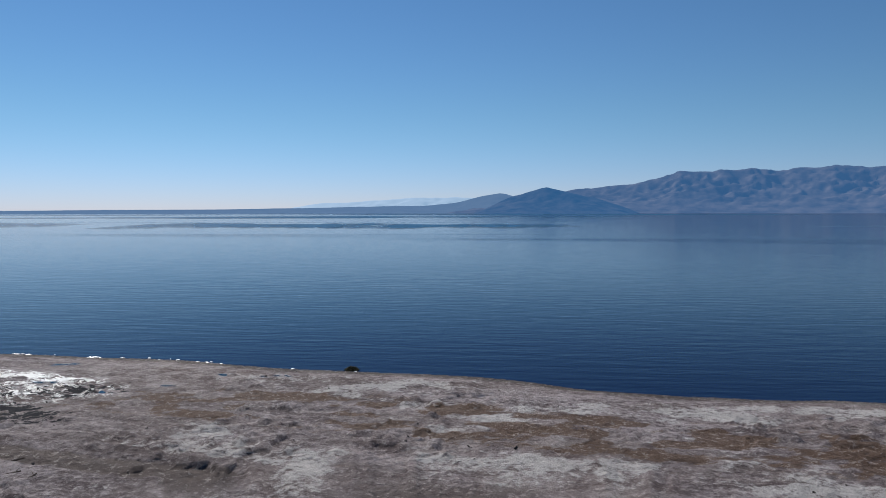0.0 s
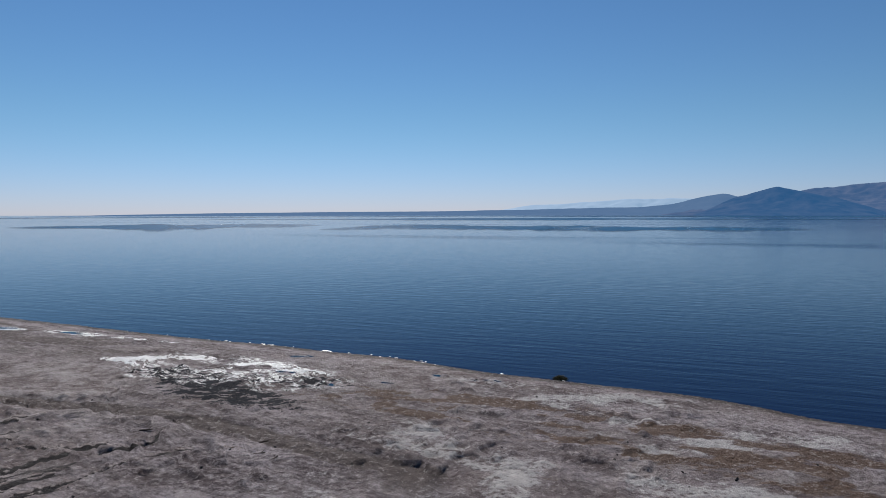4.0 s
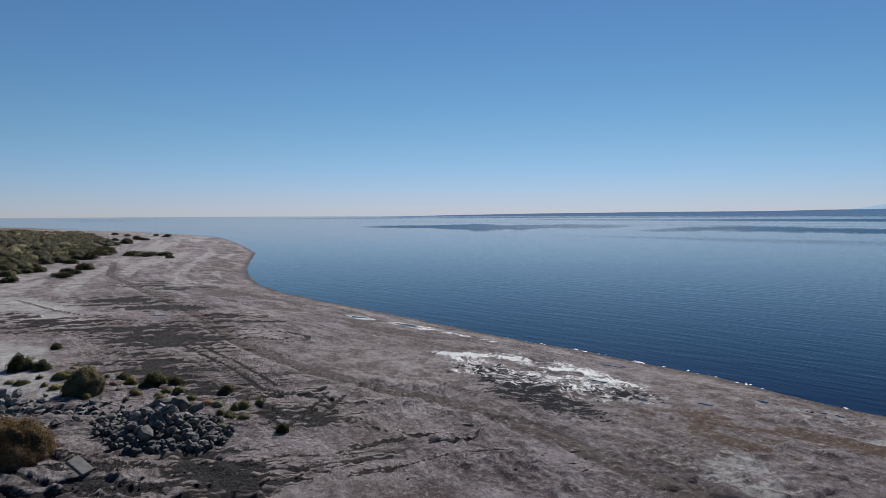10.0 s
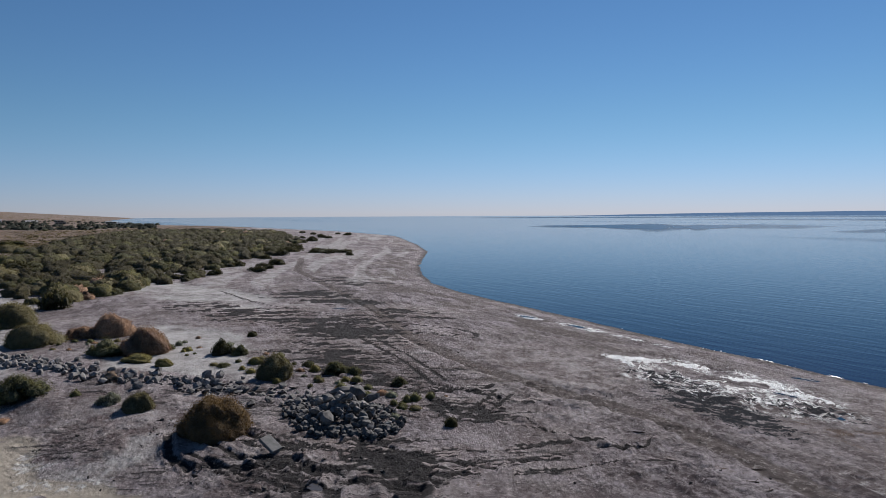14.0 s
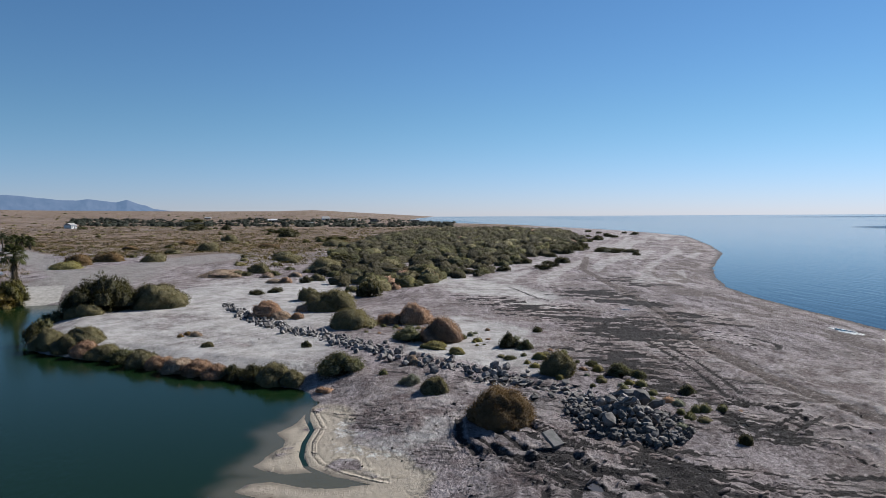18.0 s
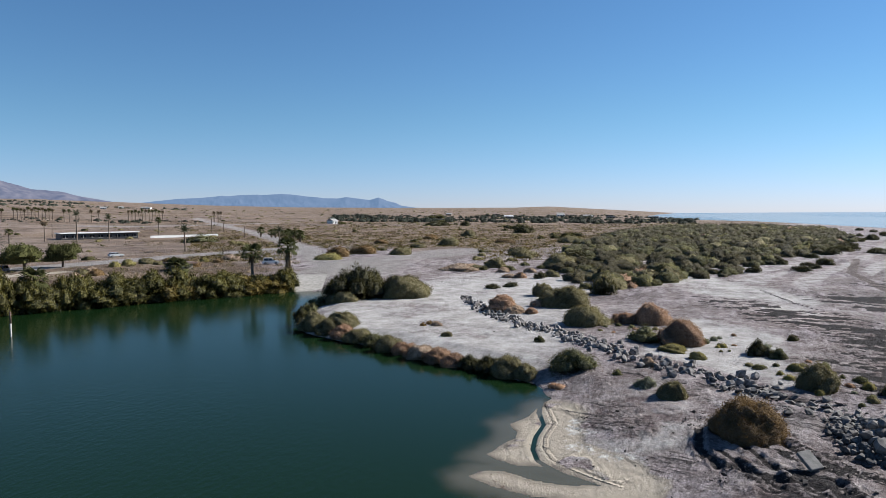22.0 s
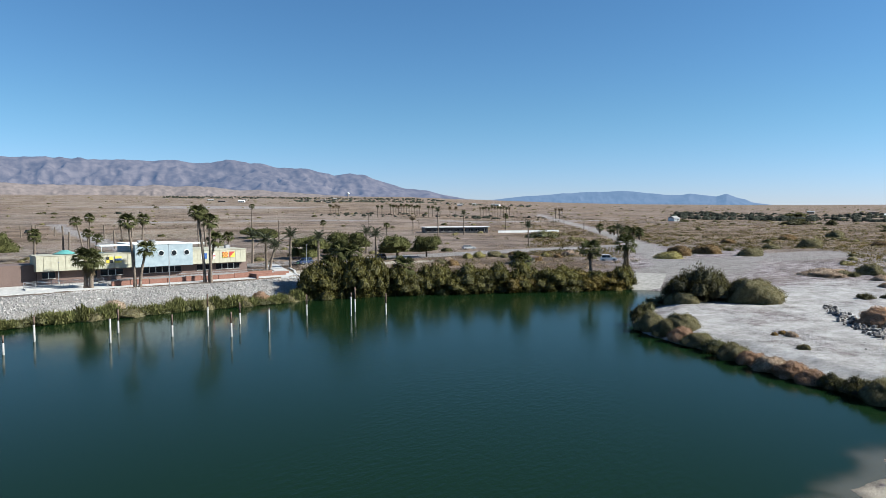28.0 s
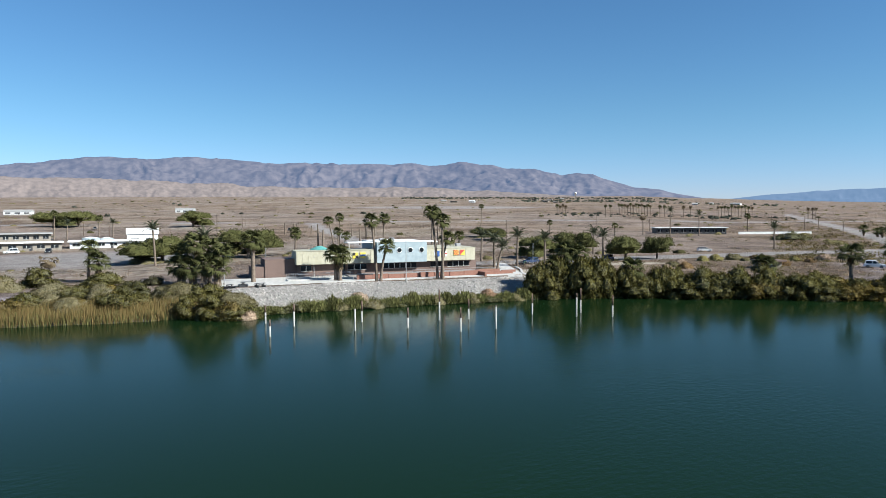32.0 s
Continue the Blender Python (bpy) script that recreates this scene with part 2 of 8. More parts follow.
    spread_ = arithmetic(tree, "MULTIPLY_ADD", arithmetic(tree, "SUBTRACT", swirl, 0.5), 2.2, arithmetic(tree, "MULTIPLY_ADD", salt, 0.45, arithmetic(tree, "MULTIPLY", fine, 0.5)))
    patches = arithmetic(tree, "MULTIPLY", ramp(tree, spread_, 0.58, 0.72), ramp(tree, salt, 0.08, 0.2))
    white = arithmetic(tree, "MAXIMUM", veins, patches)
    col = mixed(tree, white, col, mixed(tree, tiny, (0.72, 0.711, 0.702), (0.846, 0.842, 0.828)))
    link(tree, col, bsdf.inputs["Base Color"])
    link(tree, arithmetic(tree, "MULTIPLY_ADD", white, -0.5, 0.92), bsdf.inputs["Roughness"])
    link(tree, arithmetic(tree, "MULTIPLY_ADD", arithmetic(tree, "SUBTRACT", white, arithmetic(tree, "MULTIPLY", soaked, 0.2)), 0.45, 0.10), bsdf.inputs["Specular IOR Level"])
    height = arithmetic(tree, "MULTIPLY_ADD", middle, 1.3, arithmetic(tree, "MULTIPLY_ADD", fine, 1.7, arithmetic(tree, "MULTIPLY", lump, -0.9)))
    height = arithmetic(tree, "MULTIPLY", arithmetic(tree, "MULTIPLY", height, arithmetic(tree, "MULTIPLY_ADD", arithmetic(tree, "MAXIMUM", pale, tan), -0.68, 1.0)), arithmetic(tree, "MULTIPLY_ADD", salt, 0.8, 1.0))
    height = arithmetic(tree, "MULTIPLY_ADD", arithmetic(tree, "MULTIPLY", ramp(tree, mud, 0.1, 0.6), lines), 1.2, height)
    bumped(tree, bsdf, height, 1.0, 0.46)
    return m


def water_material(name, deep, ripple, stretch, calm, rough=0.05, bend=1.33, reach=(0.44, 0.56), low=0.2):
    m, tree, bsdf = shader(name)
    where = tree.nodes.new("ShaderNodeNewGeometry").outputs["Position"]
    spread = node(tree, "ShaderNodeMapping")
    spread.inputs["Scale"].default_value = stretch
    spread.inputs["Rotation"].default_value = (0, 0, radians(-7))
    link(tree, where, spread.inputs["Vector"])
    waves = grain(tree, spread.outputs[0], 1.0, 3, 0.55)
    wide = node(tree, "ShaderNodeMapping")
    wide.inputs["Scale"].default_value = calm
    link(tree, where, wide.inputs["Vector"])
    bands = grain(tree, wide.outputs[0], 1.0, 3, 0.5)
    power = tree.nodes.new("ShaderNodeMapRange")
    link(tree, ramp(tree, bands, *reach), power.inputs[0])
    power.inputs[3].default_value, power.inputs[4].default_value = low * ripple, ripple
    n = bumped(tree, bsdf, waves, 1.0, 0.1)
    link(tree, power.outputs[0], n.inputs["Strength"])
    bsdf.inputs["Base Color"].default_value = (*deep, 1)
    bsdf.inputs["Roughness"].default_value = rough
    bsdf.inputs["IOR"].default_value = bend
    return m


GROUND = ground_material()
SEA_WATER = water_material("sea_water", (0.0004, 0.0026, 0.021), 3.4, (0.13, 0.55, 1), (0.0006, 0.0042, 1), rough=0.09, bend=1.125, reach=(0.55, 0.60), low=0.17)
PUDDLE = water_material("puddle_water", (0.0072, 0.021, 0.033), 0.05, (1, 1, 1), (0.1, 0.1, 1), 0.08, 1.3)
MUD_PUDDLE = water_material("muddy_puddle", (0.06, 0.051, 0.045), 0.05, (1, 1, 1), (0.1, 0.1, 1), 0.25)
# ruffled water hardly mirrors; the darker sky it would reflect is its base colour
RUFFLED = water_material("wind_ruffled_water", (0.030, 0.105, 0.205), 6.0, (0.05, 0.05, 1), (0.01, 0.01, 1), 0.5, 1.035, (0.1, 0.2))
POND_WATER = water_material("pond_water", (0.0046, 0.0140, 0.0044), 0.36, (1.1, 2.0, 1), (0.012, 0.02, 1), 0.14, 1.145)
SHALLOWS = water_material("silty_shallows", (0.082, 0.078, 0.058), 0.1, (1, 1, 1), (0.1, 0.1, 1), 0.2, 1.2)


def thinned(m):
    """Lets a patch of water thin out by its fade attribute."""
    tree = m.node_tree
    fade = tree.nodes.new("ShaderNodeVertexColor")
    fade.layer_name = "fade"
    part_ = tree.nodes.new("ShaderNodeSeparateColor")
    link(tree, fade.outputs[0], part_.inputs[0])
    both = tree.nodes.new("ShaderNodeMixShader")
    clear = tree.nodes.new("ShaderNodeBsdfTransparent")
    link(tree, arithmetic(tree, "MULTIPLY", ramp(tree, part_.outputs[0], 0.0, 0.95), 0.8), both.inputs[0])
    link(tree, clear.outputs[0], both.inputs[1])
    link(tree, tree.nodes["Principled BSDF"].outputs[0], both.inputs[2])
    link(tree, both.outputs[0], tree.nodes["Material Output"].inputs[0])


thinned(RUFFLED)
thinned(SHALLOWS)



# ---- the lie of the land ----
SHORE = [(5200, -900), (600, 10), (200, 40), (80, 53), (30, 58.3), (22, 58.5), (14, 59), (7, 60.2), (2.2, 62.4),
         (-3, 64.3), (-9, 64.9), (-21, 65.6), (-30, 67.5), (-39.5, 68.9), (-51, 69.8), (-65, 69.8), (-83, 71),
         (-110, 73.2), (-131, 74.5), (-154, 79), (-178, 88), (-215, 106), (-278, 141), (-348, 170), (-500, 225),
         (-652, 238), (-880, 225), (-1010, 205), (-1250, 120), (-1900, 70), (-3000, 160), (-5200, 420)]
SEA = SHORE + [(-5200, 5300), (5200, 5300)]
POND = [(-40.6, -1.2), (-41.1, -4.8), (-41.8, -6.7), (-42.5, -8.2), (-43.3, -9.1), (-44.4, -8.6), (-44.9, -7.2), (-44.1, -5.8), (-43.2, -4.2), (-43.3, -2.2),
        (-43.7, -0.8), (-44.7, -2.4), (-46.1, -4.6), (-45.9, -6.4), (-46.6, -7.7), (-47.7, -8.8), (-49.2, -8.1), (-51.5, -7.3), (-53.1, -7.3), (-54.8, -8.1), (-56.4, -7.3),
        (-58.4, -6.7), (-61.6, -6.3), (-63.5, -5.7), (-68.2, -8),
        (-73.4, -15), (-77.5, -22.4), (-85.2, -32.6), (-90.5, -42.5), (-98, -47), (-129, -55.5), (-141, -60.5),
        (-139, -69), (-121, -83.5), (-98.5, -99), (-82, -106.3), (-70, -108.5), (-57, -111.5), (-45, -113.3),
        (-33, -114), (-27.5, -111.5), (-20, -116.3), (-10, -117.2), (4, -121.5), (40, -118), (60, -70), (30, -25),
        (-10, -18), (-30, -12), (-37.5, -2)]
TRACK = [(-250, 75), (-197, 58), (-117, 47), (-81, 39), (-62, 37.5), (-50, 38.7), (-41.6, 40.2), (-31.6, 39.1), (-22.3, 37.2), (0, 33), (30, 28)]


def polygon_distance(x, y, points, closed=True):
    """Distance to the outline; positive inside."""
    best = np.full(x.shape, 1e9)
    inside = np.zeros(x.shape, bool)
    ends = list(zip(points, points[1:] + points[:1])) if closed else list(zip(points, points[1:]))
    for (ax, ay), (bx, by) in ends:
        dx, dy = bx - ax, by - ay
        k = np.clip(((x - ax) * dx + (y - ay) * dy) / (dx * dx + dy * dy), 0, 1)
        best = np.minimum(best, (x - ax - k * dx) ** 2 + (y - ay - k * dy) ** 2)
        if closed and ay != by:
            inside ^= ((ay > y) != (by > y)) & (x < (y - ay) / (by - ay) * dx + ax)
    best = np.sqrt(best)
    return np.where(inside, best, -best) if closed else best


def lattice(i, j, seed):
    n = (i.astype(np.int64) * 374761393 + j.astype(np.int64) * 668265263 + seed * 974634777) & 0x7FFFFFFF
    n = ((n ^ (n >> 13)) * 1274126177) & 0x7FFFFFFF
    n = ((n ^ (n >> 16)) * 668265263) & 0x7FFFFFFF
    return ((n ^ (n >> 15)) & 0xFFFF) / 65535.0


def value_noise(x, y, seed=0):
    i, j = np.floor(x), np.floor(y)
    u, v = x - i, y - j
    u, v = u * u * (3 - 2 * u), v * v * (3 - 2 * v)
    i, j = i.astype(np.int64), j.astype(np.int64)
    a, b = lattice(i, j, seed), lattice(i + 1, j, seed)
    c, d = lattice(i, j + 1, seed), lattice(i + 1, j + 1, seed)
    return a + (b - a) * u + (c - a) * v + (a - b - c + d) * u * v


def fractal(x, y, octaves=4, seed=0):
    total, amp, norm = 0.0, 1.0, 0.0
    for n in range(octaves):
        total = total + amp * value_noise(x * 2**n + 17.3 * n, y * 2**n - 9.1 * n, seed + n)
        norm += amp
        amp *= 0.5
    return total / norm


def step(a, b, v):
    k = np.clip((v - a) / (b - a), 0, 1)
    return k * k * (3 - 2 * k)


def ellipse(x, y, cx, cy, a, b, turn=0.0):
    c, s = math.cos(radians(turn)), math.sin(radians(turn))
    u, v = (x - cx) * c + (y - cy) * s, (y - cy) * c - (x - cx) * s
    return 1 - np.sqrt((u / a) ** 2 + (v / b) ** 2)


def land(x, y):
    """Height of the ground, its distance from the sea and from the pond (positive on land)."""
    wob = 1.6 * (fractal(x / 9, y / 9, 3, 5) - 0.5)
    ds = -polygon_distance(x, y, SEA) + wob
    shelf = np.clip(3 * ellipse(x, y, -50, -3, 17, 12, 8), 0, 1)
    dp = -polygon_distance(x, y, POND) + (1 - 0.82 * shelf) * (0.9 * wob + 0.9 * (fractal(x / 2.6, y / 2.6, 3, 6) - 0.5)) + 0.3 * shelf * (fractal(x / 0.9, y / 0.9, 2, 8) - 0.5)
    inland = -0.375 * x - 0.927 * y
    base = 0.25 + 1.05 * (1 - np.exp(-np.maximum(ds, 0) / 30)) + 1.7 * step(96, 128, inland)
    rise = np.interp(np.mod(np.degrees(np.arctan2(-x, y)), 360), [80, 92, 98, 104, 116, 122, 128, 134], [1.2, 1.15, 0.72, 0.60, 0.60, 0.69, 0.83, 1.0])
    base = base + 0.0265 * rise * np.maximum(inland - 320, 0)
    far = np.hypot(x, y)
    base = base + (fractal(x / 60, y / 60, 3, 11) - 0.5) * 0.5 * step(30, 160, np.minimum(ds, dp)) * (1 + np.minimum(far, 500) / 1200)
    z = np.minimum(base, np.minimum(0.06 * ds + 0.02, 0.10 + 0.24 * dp))
    z = np.where(ds < 0, np.maximum(-4, 0.05 * ds), z)
    flats = np.clip(2.5 * ellipse(x, y, -48, -2, 20, 13, 8), 0, 1) * step(16, 2, dp)
    z = z + flats * (np.minimum(z, 0.035 + 0.022 * np.maximum(dp, 0)) - z)
    z = np.where(dp < 0, np.maximum(-3, 0.25 * dp), z)
    return z, ds, dp, inland
# ---- end of the land ----


def cells_of(rows, cols, wrap):
    r, c = np.meshgrid(np.arange(rows - 1), np.arange(cols if wrap else cols - 1), indexing="ij")
    c2 = (c + 1) % cols
    return np.stack([r * cols + c, r * cols + c2, (r + 1) * cols + c2, (r + 1) * cols + c], -1).reshape(-1, 4)


def sheet(name, points, cells, material, smooth=True):
    """One mesh from arrays of points and four-cornered cells."""
    mesh = bpy.data.meshes.new(name)
    mesh.vertices.add(len(points))
    mesh.vertices.foreach_set("co", np.asarray(points, np.float32).ravel())
    mesh.loops.add(cells.size)
    mesh.loops.foreach_set("vertex_index", cells.astype(np.int32).ravel())
    mesh.polygons.add(len(cells))
    mesh.polygons.foreach_set("loop_start", np.arange(0, cells.size, 4, dtype=np.int32))
    mesh.polygons.foreach_set("use_smooth", np.full(len(cells), smooth))
    mesh.update(calc_edges=True)
    mesh.materials.append(material)
    return new(name, mesh)


# wheel ruts, each a line with its width; the near ones first
RUTS = [
    ([(-40.2, 23.4), (-39.0, 25.6), (-38.6, 29.5), (-37.6, 33.4), (-36.1, 35.8)], 0.22), ([(-34.9, 23.6), (-34.4, 25.4), (-34.1, 28.9), (-33.7, 32.0), (-32.2, 34.5)], 0.12),
    ([(-36.1, 35.8), (-35.2, 34.8), (-35.6, 32.6), (-36.6, 31.4)], 0.18), ([(-39.6, 27.0), (-38.6, 31.0), (-37.8, 33.6)], 0.2),
    ([(-52.6, 27.4), (-48.0, 27.2), (-45.3, 29.1)], 0.45), ([(-51.0, 26.2), (-47.4, 25.8), (-44.6, 27.8)], 0.3), ([(-49.8, 28.6), (-46.4, 29.4), (-44.4, 31.0)], 0.3),
    ([(-47.2, 26.8), (-50.8, 31.4), (-53.4, 34.0)], 0.10), ([(-46.0, 27.4), (-49.4, 32.0), (-51.6, 34.6)], 0.10),
    ([(-48.4, 20.2), (-44.0, 18.6), (-39.8, 20.4), (-36.4, 23.2)], 0.25), ([(-47.6, 18.6), (-43.2, 16.8), (-38.8, 18.6)], 0.25), ([(-52.0, 10.6), (-48.4, 12.2), (-45.6, 15.0), (-41.0, 18.4)], 0.22),
    ([(-51.4, 8.2), (-47.0, 9.4), (-43.4, 11.4), (-40.6, 14.2)], 0.25), ([(-49.6, 6.8), (-46.4, 8.0), (-42.6, 9.6), (-39.2, 11.0)], 0.16), ([(-53.6, 6.0), (-50.0, 5.6), (-47.2, 6.4)], 0.25),
    ([(-92.5, 40.4), (-91.0, 44.6), (-86.0, 48.0), (-81.0, 48.4), (-78.2, 46.8), (-78.6, 44.6), (-83.8, 42.4)], 0.4), ([(-88.6, 43.2), (-84.0, 45.4), (-81.0, 45.6), (-80.6, 44.4), (-84.0, 43.4)], 0.3),
    ([(-98, 31), (-84, 33), (-70, 32), (-58, 30), (-50, 33)], 0.25), ([(-97, 33), (-84, 34.8), (-70, 33.6), (-59, 31.8)], 0.22), ([(-70, 22), (-62, 24), (-56, 28), (-53, 33)], 0.25),
    ([(-150, 28), (-128, 30), (-112, 34), (-100, 44)], 0.1), ([(-52, 21.5), (-49, 24), (-43, 30), (-36, 33)], 0.14),
]
# heaps of short parallel ruts: middle, spread, heading, how many, length, width
RUT_HEAPS = [(-138, 43, 9, 3.5, 66, 9, 9, 0.7), (-121, 45, 6, 3, 62, 9, 8, 0.7), (-104, 47, 7, 2.5, 60, 6, 8, 0.55), (-98, 34, 9, 5, 68, 16, 9, 0.5), (-88, 33, 5, 4, 62, 12, 8, 0.42),
             (-112, 27, 12, 4, 72, 12, 9, 0.5), (-126, 20, 8, 3, 72, 7, 8, 0.5), (-78, 27, 7, 3, 62, 12, 6, 0.35), (-68, 25, 5, 2.5, 58, 11, 5, 0.3), (-60, 27, 4, 2, 52, 7, 4, 0.28),
             (-48.5, 28, 3, 1.6, 60, 9, 3.6, 0.24), (-42, 18.5, 5, 2.6, 58, 15, 3.2, 0.24), (-38, 17, 3, 3, 62, 10, 2.6, 0.26), (-45, 12, 5, 2.4, 40, 10, 3.4, 0.26), (-37, 25, 3, 3, 68, 6, 2.4, 0.18), (-55, 33, 7, 3, 62, 6, 3, 0.2),
             (-160, 58, 16, 5, 70, 9, 9, 0.6)]


def rut_lines():
    rng = np.random.default_rng(77)
    for points, width in RUTS:
        yield points, max(1.1 * width, 0.2)
    for cx, cy, su, sv, turn, count, length, width in RUT_HEAPS:
        for _ in range(int(2.9 * count)):
            a = radians(turn + rng.normal() * 9)
            x, y = cx + rng.normal() * su * 0.6, cy + rng.normal() * sv * 0.6
            half, sag = 0.5 * length * rng.uniform(0.5, 1.6), rng.normal() * 0.10
            ends = [(x + half * k * math.cos(a) - sag * half * (1 - k * k) * math.sin(a), y + half * k * math.sin(a) + sag * half * (1 - k * k) * math.cos(a)) for k in (-1, -0.4, 0.2, 1)]
            yield ends, width * rng.uniform(0.35, 1.25) * (0.95 if cx < -75 else 0.9)


def worn_ruts(x, y, rough):
    """Depth of the ruts, of the soil thrown up beside them, and where their dark mud shows."""
    cut, rim, mud = np.zeros_like(x), np.zeros_like(x), np.zeros_like(x)
    for points, width in rut_lines():
        p = np.array(points)
        lo, hi = p.min(0) - 3 * width - 0.5, p.max(0) + 3 * width + 0.5
        some = (x > lo[0]) & (x < hi[0]) & (y > lo[1]) & (y < hi[1])
        d = polygon_distance(x[some], y[some], points, False) / width + 1.2 * (rough[some] - 0.5)
        cut[some] = np.maximum(cut[some], np.exp(-np.maximum(d, 0) ** 2) * min(1, width / 0.3))
        rim[some] = np.maximum(rim[some], np.exp(-((d - 1.9) / 0.6) ** 2) * min(1, width / 0.3))
        mud[some] = np.maximum(mud[some], step(1.5, 0.7, d))
    return cut, rim * (1 - cut), mud


DITCH = [(-62.2, -6.4), (-58.4, -6.2), (-55.3, -5.5), (-52.1, -5.8), (-49.3, -5.7), (-47.1, -5.1), (-45.2, -3.6)]
WHEEL_LINE = [(-61.2, -5.9), (-57.8, -5.1), (-55.6, -4.6), (-51.9, -5.0), (-49.4, -4.8), (-47.6, -4.1), (-45.7, -2.5), (-44.5, -1.0), (-43.6, 0.4)]
ASPHALT = [(-150, -68), (-172, -72), (-205, -92), (-248, -116), (-348, -180), (-458, -261), (-579, -357), (-760, -500)]
GRAVEL = [(-150, -148), (-185, -143), (-206, -139), (-244, -126), (-262, -122)]
BACK_ROAD = [(-108, -200), (-112, -240), (-138, -330), (-154, -406), (-175, -480)]
HIGHWAY = [(300, -590), (17, -556), (-70, -550), (-161, -507), (-265, -478), (-377, -443), (-481, -361), (-640, -330)]

FIELD = (-541, -900, -31)


def build_ground():
    az = np.r_[np.arange(-32, 28, 0.27), np.arange(28, 78, 0.15), np.arange(78, 104, 0.12), np.arange(104, 186, 0.40), np.arange(187, 327, 4.0)]
    r = [0.0, 12.0, 24.0, 34.0, 40.0]
    while r[-1] < 4900:
        r.append(r[-1] * (1.0055 if r[-1] < 125 else 1.011 if r[-1] < 420 else 1.032))
    r = np.array(r)
    a = np.radians(az)
    x, y = -np.sin(a)[None] * r[:, None], np.cos(a)[None] * r[:, None]
    z, ds, dp, inland = land(x, y)
    shore = np.minimum(ds, dp)
    n1, n2 = fractal(x / 2.2, y / 2.2, 4, 21), fractal(x / 0.7, y / 0.7, 3, 31)
    near = step(400, 120, np.hypot(x, y))
    dry = step(0.3, 3, shore)
    # churned mud of the upper beach, cut by ruts
    cut, rim, mud = worn_ruts(x, y, n1)
    spit = polygon_distance(x, y, [(-74, 3.5), (-66, 8.5), (-58, 13), (-52, 14.5)], False)
    # the ellipse at (-54.5, 6.5) paints in the golden shrub's shadow, not churned mud
    churn = np.clip(2.2 * np.maximum.reduce([ellipse(x, y, -42.5, 11, 9, 5, 25), ellipse(x, y, -38.5, 17, 6, 5, 60), ellipse(x, y, -56.5, 0, 8, 4, 30), 0.95 * (1 - spit / 6.0),
                                             ellipse(x, y, -51, 19, 8, 5, 20), 0.9 * ellipse(x, y, -54.5, 6.5, 5, 3.4, 20), 0.6 * ellipse(x, y, -47, 4.5, 7, 3, 40), ellipse(x, y, -39.5, 7.8, 4, 2, 70)]), 0, 1)
    lumps = fractal(x / 1.1, y / 1.1, 3, 34)
    churn = churn * step(0.42, 0.55, fractal(x / 5, y / 5, 3, 37) + 0.18 * churn)
    rut_zone = np.clip(1.5 * np.maximum.reduce([ellipse(x, y, -60, 27, 36, 12, -8), ellipse(x, y, -116, 41, 58, 14.5, -14)]), 0, 1)
    level = 1 - 0.8 * np.clip(2.5 * ellipse(x, y, -48, -2, 17, 10, 8), 0, 1) * step(9, 4, dp)
    z = z + level * near * dry * ((n1 - 0.5) * 0.13 + (n2 - 0.5) * 0.12 * step(0.3, 0.6, n1)) * (1 + 0.9 * step(-75, -45, x))
    pop = fractal(x / 0.95, y / 0.95, 2, 41)
    z = z + near * step(2, 6, ds) * step(-90, -60, x) * (0.05 + 0.20 * step(0.40, 0.62, fractal(x / 6, y / 6, 3, 43))) * step(0.48, 0.72, pop) * (y > 30)
    z = z + near * ((0.09 + 0.10 * step(0.42, 0.6, n2)) * rim - 0.15 * cut) + level * near * churn * ((lumps - 0.45) * 0.5 + (n2 - 0.5) * 0.30)
    z = z + near * dry * 0.5 * (fractal(x / 5, y / 5, 3, 36) - 0.5) * np.clip(2 * ellipse(x, y, -84, -6, 46, 20, 18), 0, 1) * step(2, 6, dp)
    # wheel tracks
    road = polygon_distance(x, y, TRACK, False)
    wheel = np.exp(-((road - 0.9) / 0.45) ** 2)
    z = z - 0.12 * wheel * near + 0.10 * np.exp(-((road - 2.3) / 0.8) ** 2) * near
    track = step(1.6, 0.9, road + 1.0 * (n1 - 0.5)) * 0.74
    ditch = polygon_distance(x, y, DITCH, False)
    wheel2 = polygon_distance(x, y, WHEEL_LINE, False)
    z = z - (np.maximum(z, 0) + 0.06) * np.exp(-(ditch / 0.21) ** 4)
    z = z + 0.03 * np.exp(-((ditch - 0.55) / 0.22) ** 2) * (dp > 0.3) - 0.05 * np.exp(-(wheel2 / 0.2) ** 2) + 0.02 * np.exp(-((wheel2 - 0.42) / 0.18) ** 2)
    # salt crust with pools, dark cracked mud below it
    crust = np.maximum.reduce([ellipse(x, y, -58, 55.5, 4.5, 1.9, 30), ellipse(x, y, -52.5, 58.6, 3.6, 1.2, 20), ellipse(x, y, -44.6, 57.5, 4.6, 2.3, 20), 0.8 * ellipse(x, y, -38.5, 57.4, 3.6, 0.8, -10),
                               0.9 * ellipse(x, y, -80, 65.4, 6, 1.6, 0), 0.8 * ellipse(x, y, -91.5, 64.3, 4, 1.5, 0), 0.5 * ellipse(x, y, -69, 65.5, 7, 0.9, 0)])
    field = step(0.0, 0.4, ellipse(x, y, -46, 54.5, 19, 9, -6))
    salt = np.maximum(step(-0.25, 0.6, crust), 0.36 * field)
    cracked = np.maximum.reduce([ellipse(x, y, -40.5, 47.2, 11, 4.2, -12), ellipse(x, y, -48, 51, 9, 3.6, -8), 0.7 * ellipse(x, y, -37, 53, 8, 3.0, 10)])
    cracked = step(-0.05, 0.5, cracked + 0.3 * (n1 - 0.5))
